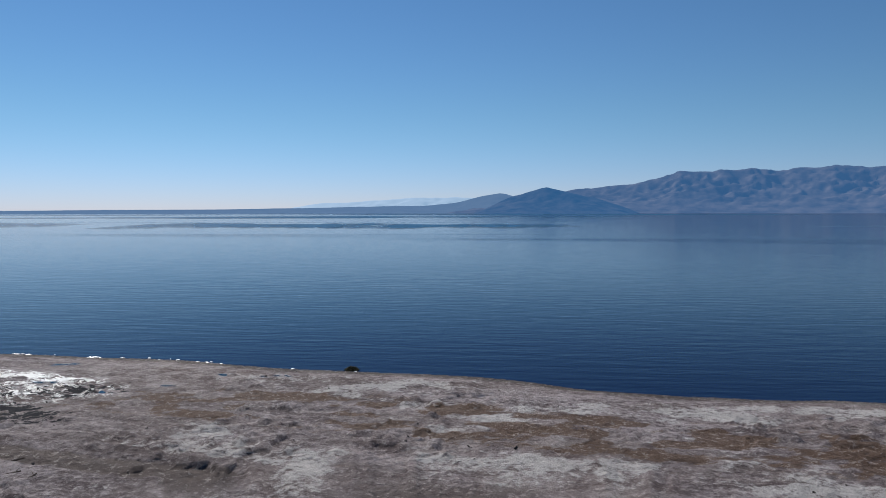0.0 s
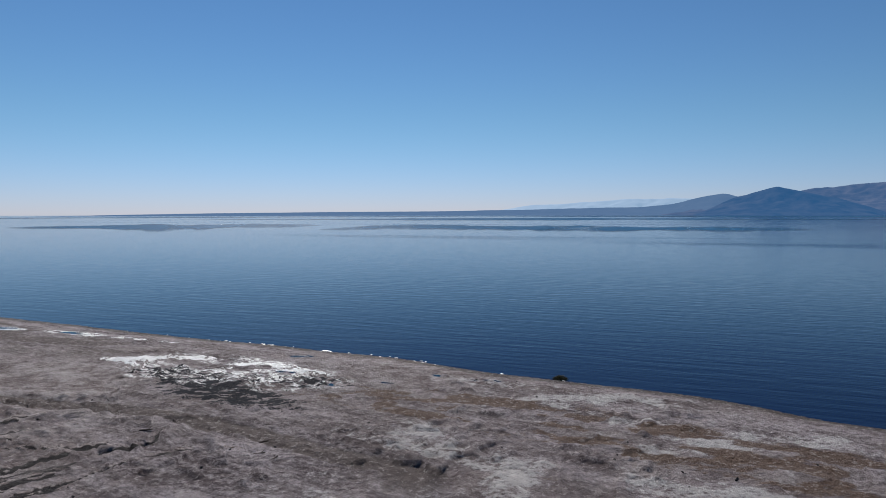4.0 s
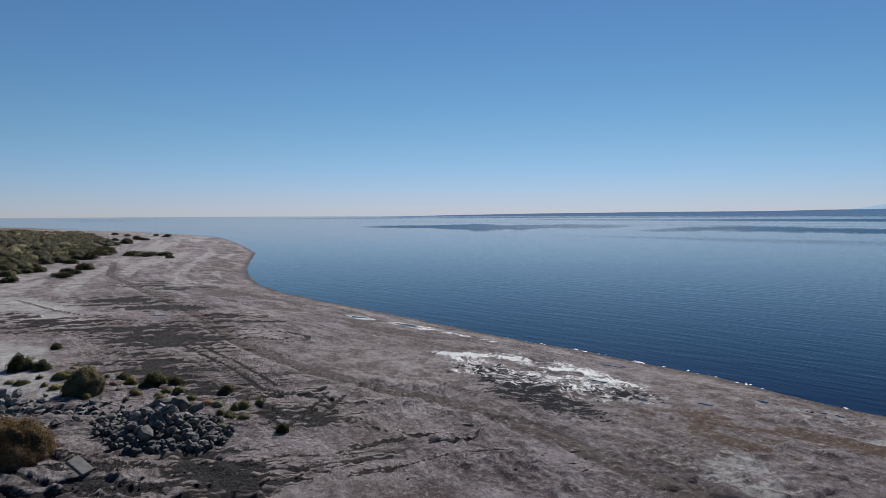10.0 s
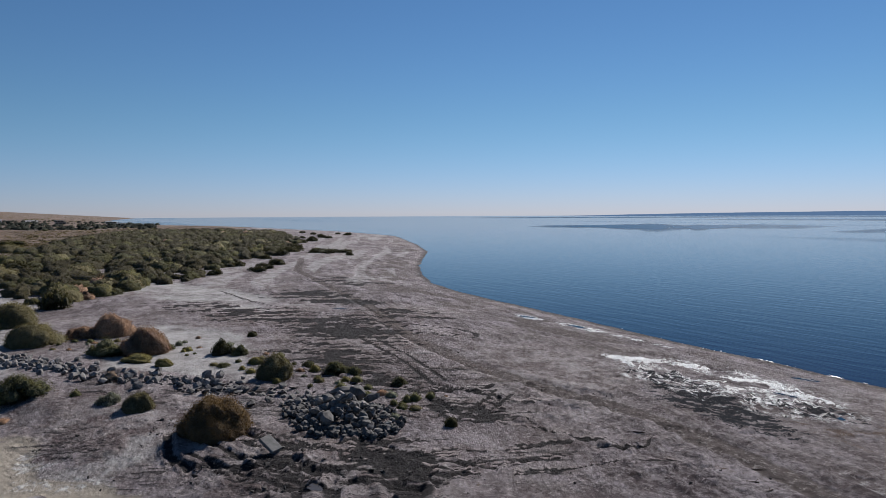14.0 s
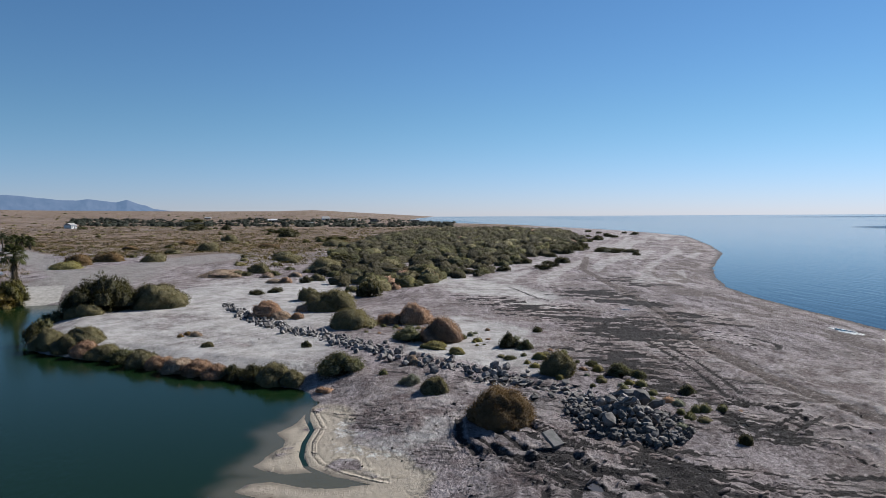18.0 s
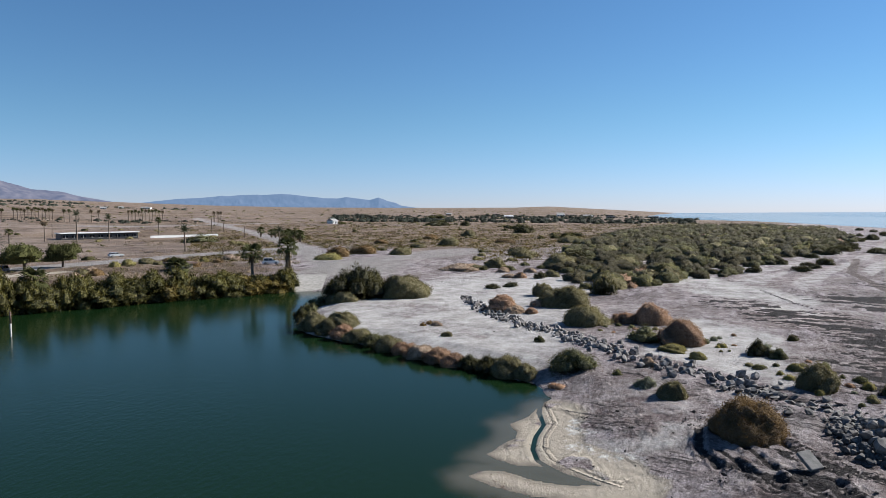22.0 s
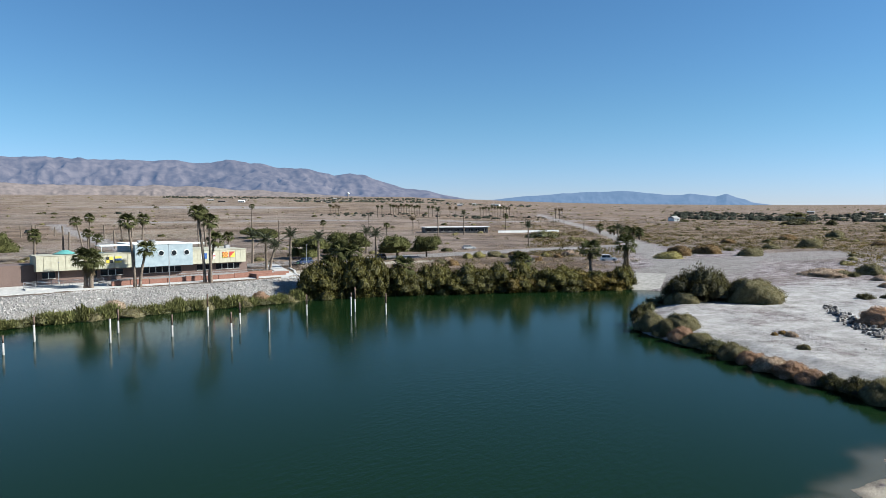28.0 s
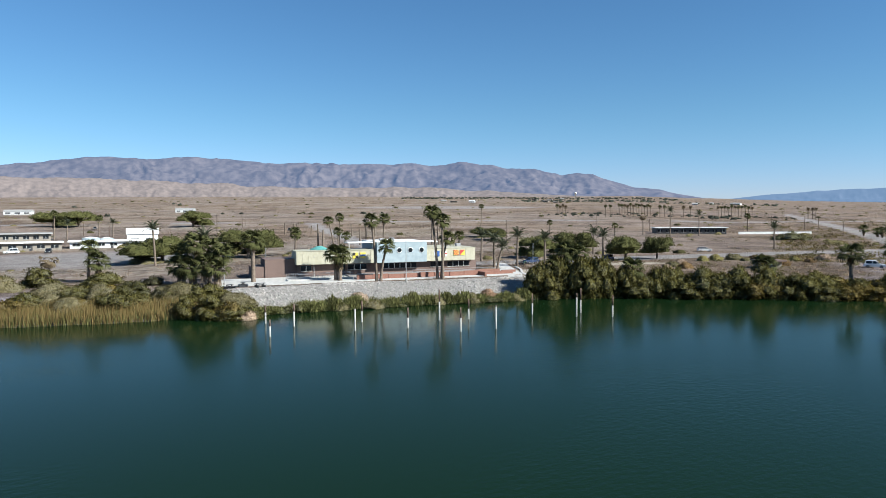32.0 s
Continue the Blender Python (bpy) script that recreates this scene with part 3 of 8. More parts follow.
    # brown algae band behind the shore, thin salt bloom over the rest of the near beach
    band = np.abs(y - (47.5 - 0.18 * np.maximum(x, -26))) / (3.4 + 3.4 * n1)
    algae = 1.1 * step(1.3, 0.5, band) * step(-40, -24, x) * step(0.40, 0.62, fractal(x / 2.6, y / 1.4, 5, 71)) * step(90, 40, x) * 0.9
    bloom = np.maximum(step(-42, -12, x) * (0.27 + 0.38 * step(0.43, 0.65, fractal(x / 7, y / 4, 4, 81))), 0.3 * field) * step(1, 4, ds) * step(85, 62, np.hypot(x, y))
    bloom = bloom * (1 - algae) * step(1.2, 3.0, road)
    bloom = np.maximum(bloom, 0.40 * step(2.5, 4.5, dp) * step(9.0, 5.0, dp) * np.clip(2 * ellipse(x, y, -49, -4, 15, 10, 10), 0, 1))
    stain = step(2, 5, ds) * step(24, 11, ds + 5 * (n1 - 0.5)) * step(-50, -66, x) * step(0.40, 0.60, fractal(x / 9, y / 3.0, 5, 83)) * step(-700, -300, x)
    track = np.maximum(track, 0.68 * stain)
    track = np.maximum(track, 0.62 * np.clip(2 * np.maximum(ellipse(x, y, -63, 34.5, 4, 1.4, 50), ellipse(x, y, -56, 36.5, 4.5, 1.5, 60)), 0, 1))
    track = np.maximum(track, 0.34 * rut_zone * step(0.44, 0.62, fractal(x / 6, y / 4, 4, 85)))
    wet = step(2.2, 0.4, ds + 1.5 * (n1 - 0.5)) * (ds > -3) * (np.hypot(x, y) < 900)
    shallow = step(0.9, 0.05, dp + 0.8 * (n1 - 0.5)) * (dp > -1) * np.clip(3 * ellipse(x, y, -50, -3, 17, 12, 8), 0, 1)
    wet = np.maximum(wet, 0.6 * shallow)
    mud = np.maximum.reduce([mud * 0.74, 0.24 * np.minimum(1, 1.6 * rut_zone), (0.52 * churn - 0.05) * step(0.76, 0.45, lumps), 0.26 * step(0.45, 0.2, ditch), 0.40 * step(0.3, 0.1, wheel2)])
    pond_edge = step(1.6, 0.4, dp) * (dp > -2)
    algae = np.maximum(algae, 0.2 * pond_edge)
    # pale sand of the spit and of the dry ground behind the beach
    pale = np.clip(np.maximum.reduce([2.2 * ellipse(x, y, -108, -28, 62, 27, 14), 1.7 * ellipse(x, y, -84, 11, 40, 11, -8),
                                      1.8 * ellipse(x, y, -150, 22, 90, 13, 18), 0.9 * ellipse(x, y, -52, 1, 14, 8, 0), 1.5 * ellipse(x, y, -152, -22, 48, 26, 12)]), 0, 1)
    pale = pale * (0.55 + 0.45 * step(0.35, 0.6, fractal(x / 8, y / 8, 4, 91))) * (1 - 0.5 * rut_zone) * (1 - mud) * (1 - 0.8 * churn)
    bars = step(0.48, 0.6, fractal(ds / 4.5, x / 55, 4, 95)) * step(-120, -170, x) * step(3, 8, ds) * step(75, 50, ds)
    pale = np.maximum(pale, 0.55 * bars)
    plain = step(118, 140, inland) * step(-0.1, 0.2, -ellipse(x, y, -215, -90, 60, 30, 30))
    patches = step(0.46, 0.62, fractal(x / 90, y / 90, 4, 101))
    pale = np.maximum(pale, plain * patches * (0.08 + 0.34 * step(0.5, 0.0, x / np.minimum(y, -1) - 1.1)))
    plain = plain * (1 - 0.2 * patches)
    # grey gravel road and lots, tan sand, stones of the bank
    gravel = np.zeros_like(x)
    for line, half in ((ASPHALT, 4.5), (GRAVEL, 6.5), (BACK_ROAD, 4.0), (HIGHWAY, 5.0)):
        gravel = np.maximum(gravel, step(half + 1.2, half - 0.6, polygon_distance(x, y, line, False) + 2.0 * (n1 - 0.5)))
    gravel = np.maximum(gravel, np.clip(2.5 * np.maximum.reduce([
        ellipse(x, y, -178, -66, 40, 13, 8), ellipse(x, y, -232, -58, 42, 14, -10), ellipse(x, y, -130, -152, 40, 9, -8),
        0.8 * ellipse(x, y, -12, -235, 42, 45, 0)]), 0, 0.85))
    gravel = np.maximum(gravel, 0.8 * step(0.0, 0.25, ellipse(x, y, FIELD[0], FIELD[1], 150, 85, FIELD[2])))
    gravel = gravel * (0.75 + 0.25 * step(0.3, 0.6, fractal(x / 14, y / 5, 4, 111)))
    plain, pale = plain * (1 - gravel), np.where(gravel > 0.3, pale * 0.4, pale)
    tan = np.clip(2.0 * np.maximum.reduce([2.2 * ellipse(x, y, -49, -4, 15, 10, 10) * step(6.5, 1.5, dp), ellipse(x, y, -128, -136, 26, 6, -20), 0.8 * ellipse(x, y, -100, -128, 9, 7, 0)]), 0, 1)
    tan = tan * step(0.26, 0.44, fractal(x / 2.5, y / 2.5, 4, 121))
    dry_grass = step(126, 150, inland) * (1 - gravel) * step(-0.5, 0.5, 1.1 - x / np.minimum(y, -1)) * (y < -60)
    tan = np.maximum(tan, dry_grass * (0.20 + 0.26 * step(0.34, 0.66, fractal(x / 30, y / 30, 5, 125))))
    stone = step(0.8, 2.5, dp) * step(16, 13, dp) * step(-96, -90, x) * step(-22, -30, x) * step(100, 112, inland)
    centre = np.array([[0, 0, land(np.zeros(1), np.zeros(1))[0][0]]])
    points = np.concatenate([np.stack([x, y, z], -1).reshape(-1, 3), centre])
    ob = sheet("ground", points, cells_of(len(r), len(az), True)[:, ::-1], GROUND)
    for name, layers in (("zone_a", (salt, algae, mud)), ("zone_b", (track, pale, plain)), ("zone_c", (gravel, tan, stone)), ("zone_d", (bloom, wet, cracked))):
        colours = np.ones((len(points), 4), np.float32)
        for k, layer in enumerate(layers):
            colours[:-1, k] = np.clip(layer, 0, 1).ravel()
        ob.data.attributes.new(name, "FLOAT_COLOR", "POINT").data.foreach_set("color", colours.ravel())
    return tagged(ob, "pale salty beach, churned mud and tan desert plain", "ground", kind="structure")


build_ground()


def flat(name, x0, x1, y0, y1, material, label):
    pts = np.array([(x0, y0, 0), (x1, y0, 0), (x1, y1, 0), (x0, y1, 0)])
    return tagged(sheet(name, pts, np.array([[0, 1, 2, 3]]), material), label, "water", kind="structure")


flat("water", -4900, 4900, 5, 4900, SEA_WATER, "deep blue rippled water of a large salt lake")
flat("water", -150, 66, -135, -1, POND_WATER, "still dark green water of a harbour pond")


def shallows():
    """Silt showing through the thin water round the flats of the pond."""
    x, y = np.meshgrid(np.arange(-67, -37, 0.25), np.arange(-14, 2, 0.25), indexing="ij")
    dp = land(x, y)[2]
    cells = cells_of(*x.shape, False)
    cells = cells[(dp.ravel()[cells].max(1) < 1.2) & (dp.ravel()[cells].max(1) > -3.4)]
    ob = sheet("water", np.stack([x, y, np.full(x.shape, 0.014)], -1).reshape(-1, 3), cells, SHALLOWS)
    fade = np.ones((x.size, 4), np.float32)
    fade[:, 0] = (0.85 * step(-3.2, -0.1, dp + 1.4 * (fractal(x / 2, y / 2, 3, 15) - 0.5)) * step(-66, -60, x) * step(-38, -40, x) * step(-13.5, -11, y)).ravel()
    ob.data.attributes.new("fade", "FLOAT_COLOR", "POINT").data.foreach_set("color", fade.ravel())
    tagged(ob, "silty shallow water round the muddy flats", "water", kind="structure")


shallows()


def ruffled(az0, az1, near, far, seed, z):
    """A long tapering streak of wind-ruffled water far out on the lake, thinning out towards its edges."""
    az, k = np.linspace(az0, az1, 160), np.linspace(0, 1, 160)
    wide = np.sin(np.pi * k) ** 0.6 * (0.55 + 1.2 * np.abs(fractal(k * 9, k * 0, 4, seed) - 0.3))
    mid = near + (far - near) * (0.5 + 0.6 * (fractal(k * 3, k * 0, 2, seed + 5) - 0.5))
    a, across = np.radians(az), np.linspace(-1, 1, 9)
    rows = [np.stack([-np.sin(a) * d, np.cos(a) * d, np.full(160, z)], -1) for d in (mid + 0.65 * s * wide * (far - near) for s in across)]
    ob = sheet("water", np.concatenate(rows), cells_of(9, 160, False)[:, ::-1], RUFFLED)
    shade = np.ones((9 * 160, 4), np.float32)
    shade[:, 0] = ((1 - across[:, None] ** 2) * np.sin(np.pi * k)[None] ** 0.5 * (0.5 + fractal(k * 14 + 3, k * 0, 3, seed + 8))[None]).clip(0, 1).ravel()
    ob.data.attributes.new("fade", "FLOAT_COLOR", "POINT").data.foreach_set("color", shade.ravel())
    tagged(ob, "dark streak of wind-ruffled water on the lake", "water", kind="structure")


for _a0, _a1, _near, _far, _seed in ((8, 33, 590, 900, 3), (32, 55, 700, 1080, 13), (-6, 16, 590, 780, 23), (-12, 44, 1450, 1950, 33), (20, 62, 2500, 3200, 43), (-25, 20, 2300, 3000, 53)):
    ruffled(_a0, _a1, _near, _far, _seed, 0.05 + 0.004 * _seed)


def ridge(name, profile, near, depth, material, label, relief=0.35, seed=0, foot=-6.0, steps=0.16, rows=30, grain_size=1.0, crag=0.14):
    """A mountain range: its crest follows heights in degrees over headings, with spurs and gullies down its slopes."""
    heads = np.arange(min(p[0] for p in profile), max(p[0] for p in profile), steps)
    crest = np.interp(heads, [p[0] for p in profile], [p[1] for p in profile])
    k = np.linspace(0, 1, rows)[:, None]
    dist = near + depth * k
    a = np.radians(heads)[None]
    x, y = -np.sin(a) * dist, np.cos(a) * dist
    top = 17 + (near + 0.74 * depth) * np.tan(np.radians(crest)) * (1 + crag * (fractal(heads / 1.6, heads * 0, 4, seed + 5) - 0.5))
    bend = 0.9 * (fractal(x / 420, y / 420, 3, seed + 7) - 0.5)
    shape = np.where(k < 0.74, np.clip((k + 0.18 * bend * np.sin(np.pi * k / 0.74)) / 0.74, 0, 1) ** 1.25, 1 - 1.3 * (k - 0.74))
    spurs = 1 - np.abs(2 * fractal(x / (260 * grain_size) + 1.6 * bend, y / (260 * grain_size) - bend, 4, seed) - 1) * 1.6
    rills = 1 - np.abs(2 * fractal(x / (70 * grain_size) + 3 * bend, y / (70 * grain_size), 3, seed + 9) - 1) * 1.6
    carve = relief * np.sin(np.pi * np.clip(k / 0.78, 0, 1)) * (0.85 - 0.6 * spurs - 0.5 * rills)
    z = foot + (top[None] - foot) * np.clip(shape * (1 - carve), 0, 1.0)
    ob = sheet(name, np.stack([x, y, z], -1).reshape(-1, 3), cells_of(len(k), len(heads), False)[:, ::-1], material)
    return tagged(ob, label, "mountains", kind="structure")


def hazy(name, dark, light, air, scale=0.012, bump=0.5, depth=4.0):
    """Far rock of the backdrop; the haze of the air before it is put in as emission."""
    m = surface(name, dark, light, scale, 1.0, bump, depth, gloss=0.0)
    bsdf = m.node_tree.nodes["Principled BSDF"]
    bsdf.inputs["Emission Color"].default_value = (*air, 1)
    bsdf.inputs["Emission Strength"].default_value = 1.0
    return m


# the last colour of each range is its haze, painted in as a glow
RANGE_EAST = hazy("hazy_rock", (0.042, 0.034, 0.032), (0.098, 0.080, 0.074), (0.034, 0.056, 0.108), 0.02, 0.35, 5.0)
RANGE_FAR = hazy("blue_hazed_rock", (0.030, 0.034, 0.044), (0.050, 0.052, 0.064), (0.070, 0.112, 0.185))
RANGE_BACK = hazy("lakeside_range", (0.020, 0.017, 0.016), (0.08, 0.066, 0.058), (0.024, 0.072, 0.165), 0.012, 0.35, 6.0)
RANGE_PALE = hazy("pale_hazed_rock", (0.128, 0.141, 0.166), (0.154, 0.166, 0.192), (0.205, 0.295, 0.40))
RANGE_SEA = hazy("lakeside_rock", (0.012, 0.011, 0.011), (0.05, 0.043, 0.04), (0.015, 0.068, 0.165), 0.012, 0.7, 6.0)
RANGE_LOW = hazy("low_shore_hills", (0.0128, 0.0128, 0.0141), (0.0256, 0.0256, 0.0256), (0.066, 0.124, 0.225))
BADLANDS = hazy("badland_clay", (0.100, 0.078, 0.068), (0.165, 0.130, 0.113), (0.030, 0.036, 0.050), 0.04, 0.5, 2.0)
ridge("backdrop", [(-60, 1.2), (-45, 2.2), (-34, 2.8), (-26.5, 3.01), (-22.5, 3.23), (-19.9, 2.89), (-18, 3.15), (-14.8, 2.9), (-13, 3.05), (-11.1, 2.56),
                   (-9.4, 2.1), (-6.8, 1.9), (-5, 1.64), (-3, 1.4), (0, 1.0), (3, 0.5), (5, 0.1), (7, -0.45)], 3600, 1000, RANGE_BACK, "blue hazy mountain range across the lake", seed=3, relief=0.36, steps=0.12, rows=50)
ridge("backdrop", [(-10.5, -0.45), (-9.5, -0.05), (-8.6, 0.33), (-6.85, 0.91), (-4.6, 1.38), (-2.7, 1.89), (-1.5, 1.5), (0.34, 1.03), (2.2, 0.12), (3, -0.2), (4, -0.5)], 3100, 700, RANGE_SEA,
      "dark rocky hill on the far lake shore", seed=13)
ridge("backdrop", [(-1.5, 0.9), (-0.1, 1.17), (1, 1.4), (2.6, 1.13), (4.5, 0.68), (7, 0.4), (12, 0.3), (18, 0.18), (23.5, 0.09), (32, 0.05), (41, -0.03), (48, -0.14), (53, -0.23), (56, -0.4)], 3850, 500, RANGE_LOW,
      "low haze-blue hills along the far shore", seed=23)
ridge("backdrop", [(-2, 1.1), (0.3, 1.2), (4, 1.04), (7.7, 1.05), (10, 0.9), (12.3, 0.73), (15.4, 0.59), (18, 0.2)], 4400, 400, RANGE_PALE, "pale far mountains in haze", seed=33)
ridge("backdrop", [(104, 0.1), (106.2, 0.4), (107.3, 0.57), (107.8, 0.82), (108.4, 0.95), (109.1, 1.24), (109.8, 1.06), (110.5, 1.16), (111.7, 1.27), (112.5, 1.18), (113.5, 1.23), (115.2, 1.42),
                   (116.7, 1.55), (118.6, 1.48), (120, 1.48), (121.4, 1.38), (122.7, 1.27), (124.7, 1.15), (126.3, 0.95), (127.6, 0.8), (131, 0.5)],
      4500, 380, RANGE_FAR, "far haze-blue mountain ridge behind the plain", seed=43, relief=0.22, steps=0.06, rows=30, grain_size=0.9, crag=0.07)
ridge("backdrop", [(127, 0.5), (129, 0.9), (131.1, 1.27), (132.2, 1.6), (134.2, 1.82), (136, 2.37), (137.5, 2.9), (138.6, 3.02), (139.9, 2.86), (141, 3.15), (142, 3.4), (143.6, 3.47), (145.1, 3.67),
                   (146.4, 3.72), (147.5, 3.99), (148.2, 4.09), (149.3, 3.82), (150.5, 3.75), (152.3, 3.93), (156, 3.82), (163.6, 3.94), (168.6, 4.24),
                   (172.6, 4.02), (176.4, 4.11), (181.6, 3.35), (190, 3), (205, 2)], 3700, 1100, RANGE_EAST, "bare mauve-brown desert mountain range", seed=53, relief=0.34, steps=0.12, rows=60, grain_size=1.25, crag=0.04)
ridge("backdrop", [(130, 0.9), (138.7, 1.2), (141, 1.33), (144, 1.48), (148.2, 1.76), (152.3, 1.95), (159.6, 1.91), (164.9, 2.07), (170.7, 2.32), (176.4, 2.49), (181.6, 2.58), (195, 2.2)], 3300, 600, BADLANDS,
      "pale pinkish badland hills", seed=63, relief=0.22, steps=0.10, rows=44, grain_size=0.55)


def puddle(x, y, a, b, turn, seed):
    """A shallow pool of brine with a ragged outline."""
    rng = np.random.default_rng(seed)
    k = np.linspace(0, 2 * np.pi, 41)[:-1]
    r = 0.8 + 0.16 * np.sin(2 * k + seed) + 0.16 * np.sin(3 * k + 2 * seed) + 0.06 * np.sin(5 * k + seed) + 0.02 * rng.normal(size=40)
    z = float(land(np.array([x]), np.array([y]))[0][0]) + 0.02
    bm = bmesh.new()
    verts = [bm.verts.new((a * q * math.cos(t), b * q * math.sin(t), 0)) for q, t in zip(r, k)]
    bm.faces.new(verts)
    bmesh.ops.triangulate(bm, faces=bm.faces)
    mesh = bpy.data.meshes.new("puddle")
    bm.to_mesh(mesh)
    bm.free()
    mesh.materials.append(MUD_PUDDLE if y < 30 else PUDDLE)
    ob = new("puddle", mesh)
    ob.matrix_basis = pose(x, y, z, 0, 0, turn)
    tagged(ob, "shallow blue brine pool on the salt crust" if y > 30 else "small brown muddy puddle", "puddle", kind="structure")


for _n, (_x, _y, _a, _b, _t) in enumerate(((-91.9, 64.3, 2.6, 0.9, 5), (-80.3, 65.4, 3.2, 1.0, -5), (-43.7, 64.3, 1.7, 0.8, 20), (-40.1, 56.2, 1.6, 0.5, 10), (-33.5, 53.3, 1.6, 0.7, -8),
                                           (-36.6, 55.6, 1.3, 0.35, -15), (-26, 61.5, 1.6, 0.6, -5), (-23.6, 61.0, 1.5, 0.6, 0), (-21, 61.9, 1.2, 0.5, 0), (-50, 55.2, 1.2, 0.35, 15), (-38.8, 12.3, 1.4, 0.65, 5),
                                           (-37.9, 43.8, 1.3, 0.5, 5), (-113, 40.5, 2.4, 0.6, 40), (-29.2, 56.2, 0.9, 0.35, 0))):
    puddle(_x, _y, 0.8 * _a, 0.7 * _b, _t, _n)


# ---- helpers for things ----
def ground_z(x, y):
    return float(land(np.array([float(x)]), np.array([float(y)]))[0][0])


def part(name, bm, material, parent=None, label="", smooth=False):
    """Links a bmesh, or ready mesh data, as one object under its thing."""
    if isinstance(bm, bmesh.types.BMesh):
        mesh = bpy.data.meshes.new(name)
        bm.to_mesh(mesh)
        bm.free()
        mesh.materials.append(material)
        if smooth:
            mesh.polygons.foreach_set("use_smooth", np.full(len(mesh.polygons), True))
    else:
        mesh = bm
    ob = new(name, mesh)
    ob.parent = parent
    return tagged(ob, label)


def thing(name, x, y, z, turn=0.0, label="", category="", group="", scale=(1, 1, 1)):
    ob = new(name)
    ob.matrix_basis = pose(x, y, z, 0, 0, turn) @ Matrix.Diagonal((*scale, 1))
    return tagged(ob, label, category, group)


def box(bm, x0, x1, y0, y1, z0, z1, bevel=0.0):
    m = Matrix.Translation(((x0 + x1) / 2, (y0 + y1) / 2, (z0 + z1) / 2)) @ Matrix.Diagonal((x1 - x0, y1 - y0, z1 - z0, 1))
    made = bmesh.ops.create_cube(bm, size=1, matrix=m)
    if bevel:
        edges = list({e for v in made["verts"] for e in v.link_edges})
        bmesh.ops.bevel(bm, geom=edges, offset=bevel, segments=2, affect="EDGES", profile=0.6)
    return bm


def slab(*sizes, bevel=0.0):
    return box(bmesh.new(), *sizes, bevel=bevel)


def rod(bm, a, b, ra, rb=None, sides=8):
    a, b = Vector(a), Vector(b)
    rb = ra if rb is None else rb
    m = Matrix.Translation((a + b) / 2) @ (b - a).to_track_quat("Z", "Y").to_matrix().to_4x4()
    bmesh.ops.create_cone(bm, cap_ends=True, segments=sides, radius1=ra, radius2=rb, depth=(b - a).length, matrix=m)
    return bm


def tri_data(name, points, material, normals=None):
    """Mesh data from loose triangles, an array of n x 3 x 3; normals, of the same shape, shade leaves as one soft mass."""
    points = np.asarray(points, np.float32).reshape(-1, 3)
    mesh = bpy.data.meshes.new(name)
    n = len(points)
    mesh.vertices.add(n)
    mesh.vertices.foreach_set("co", points.ravel())
    mesh.loops.add(n)
    mesh.loops.foreach_set("vertex_index", np.arange(n, dtype=np.int32))
    mesh.polygons.add(n // 3)
    mesh.polygons.foreach_set("loop_start", np.arange(0, n, 3, dtype=np.int32))
    if normals is not None:
        mesh.polygons.foreach_set("use_smooth", np.full(n // 3, True))
    mesh.update(calc_edges=True)
    if normals is not None:
        mesh.normals_split_custom_set_from_vertices(unit(np.asarray(normals, np.float32).reshape(-1, 3)).tolist())
    mesh.materials.append(material)
    return mesh


def unit(v):
    return v / np.maximum(np.linalg.norm(v, axis=-1, keepdims=True), 1e-9)


def blades(rng, base, way, length, width):
    """Pointed leaves as triangles, from their roots along their ways."""
    side = unit(np.cross(way, rng.normal(size=way.shape))) * width[:, None] / 2
    return np.stack([base - side, base + side, base + way * length[:, None]], 1)


def dome(rng, n, leaf, lumps=0.3, upright=0.3, hollow=0.5, flat_base=0.0, seed=0, apart=0.0):
    """Leaf triangles filling a lumpy dome of radius 1 and height 1."""
    d = unit(rng.normal(size=(n, 3)))
    d[:, 2] = np.abs(d[:, 2]) * (1 - flat_base)
    d = unit(d)
    lump = fractal(d[:, 0] * 2.2 + seed * 7.7, d[:, 1] * 2.2 + d[:, 2] * 1.9, 3, seed)
    radius = (1 - lumps) + lumps * 2 * (lump - 0.15)
    fill = hollow + (1 - hollow) * np.sqrt(rng.random(n)) + np.abs(rng.normal(size=n)) * 0.05
    base = d * (radius * fill)[:, None]
    base[:, 2] *= 0.95
    way = unit(d + rng.normal(size=(n, 3)) * 0.8 + np.array([0, 0, upright]))
    leaves = blades(rng, base, way, leaf * rng.uniform(0.6, 1.5, n), leaf * rng.uniform(0.35, 0.6, n))
    # the dense shaded twigs inside
    rows, cols = (4, 7) if n < 200 else (5, 11) if n < 400 else (8, 18)
    up, round_ = np.linspace(0, 0.5 * np.pi, rows)[:, None], np.linspace(0, 2 * np.pi, cols + 1)[None]
    q = np.stack([np.cos(up) * np.cos(round_), np.cos(up) * np.sin(round_), np.sin(up) + 0 * round_], -1)
    lump = fractal(q[..., 0] * 2.2 + seed * 7.7, q[..., 1] * 2.2 + q[..., 2] * 1.9, 3, seed)
    q = q * ((apart or 0.86) * (0.86 + 0.28 * value_noise(9 * q[..., 0] + 5 * q[..., 2], 9 * q[..., 1], seed + 3)) * ((1 - lumps) + lumps * 2 * (lump - 0.15)))[..., None] * np.array([1, 1, 0.95 * (1 - 0.5 * flat_base)])
    a, b, c, d = q[:-1, :-1], q[:-1, 1:], q[1:, 1:], q[1:, :-1]
    core = np.concatenate([np.stack([a, b, c], 2).reshape(-1, 3, 3), np.stack([a, c, d], 2).reshape(-1, 3, 3)])
    return (leaves, core) if apart else np.concatenate([leaves, core]) if n > 30 and upright < 1 else leaves


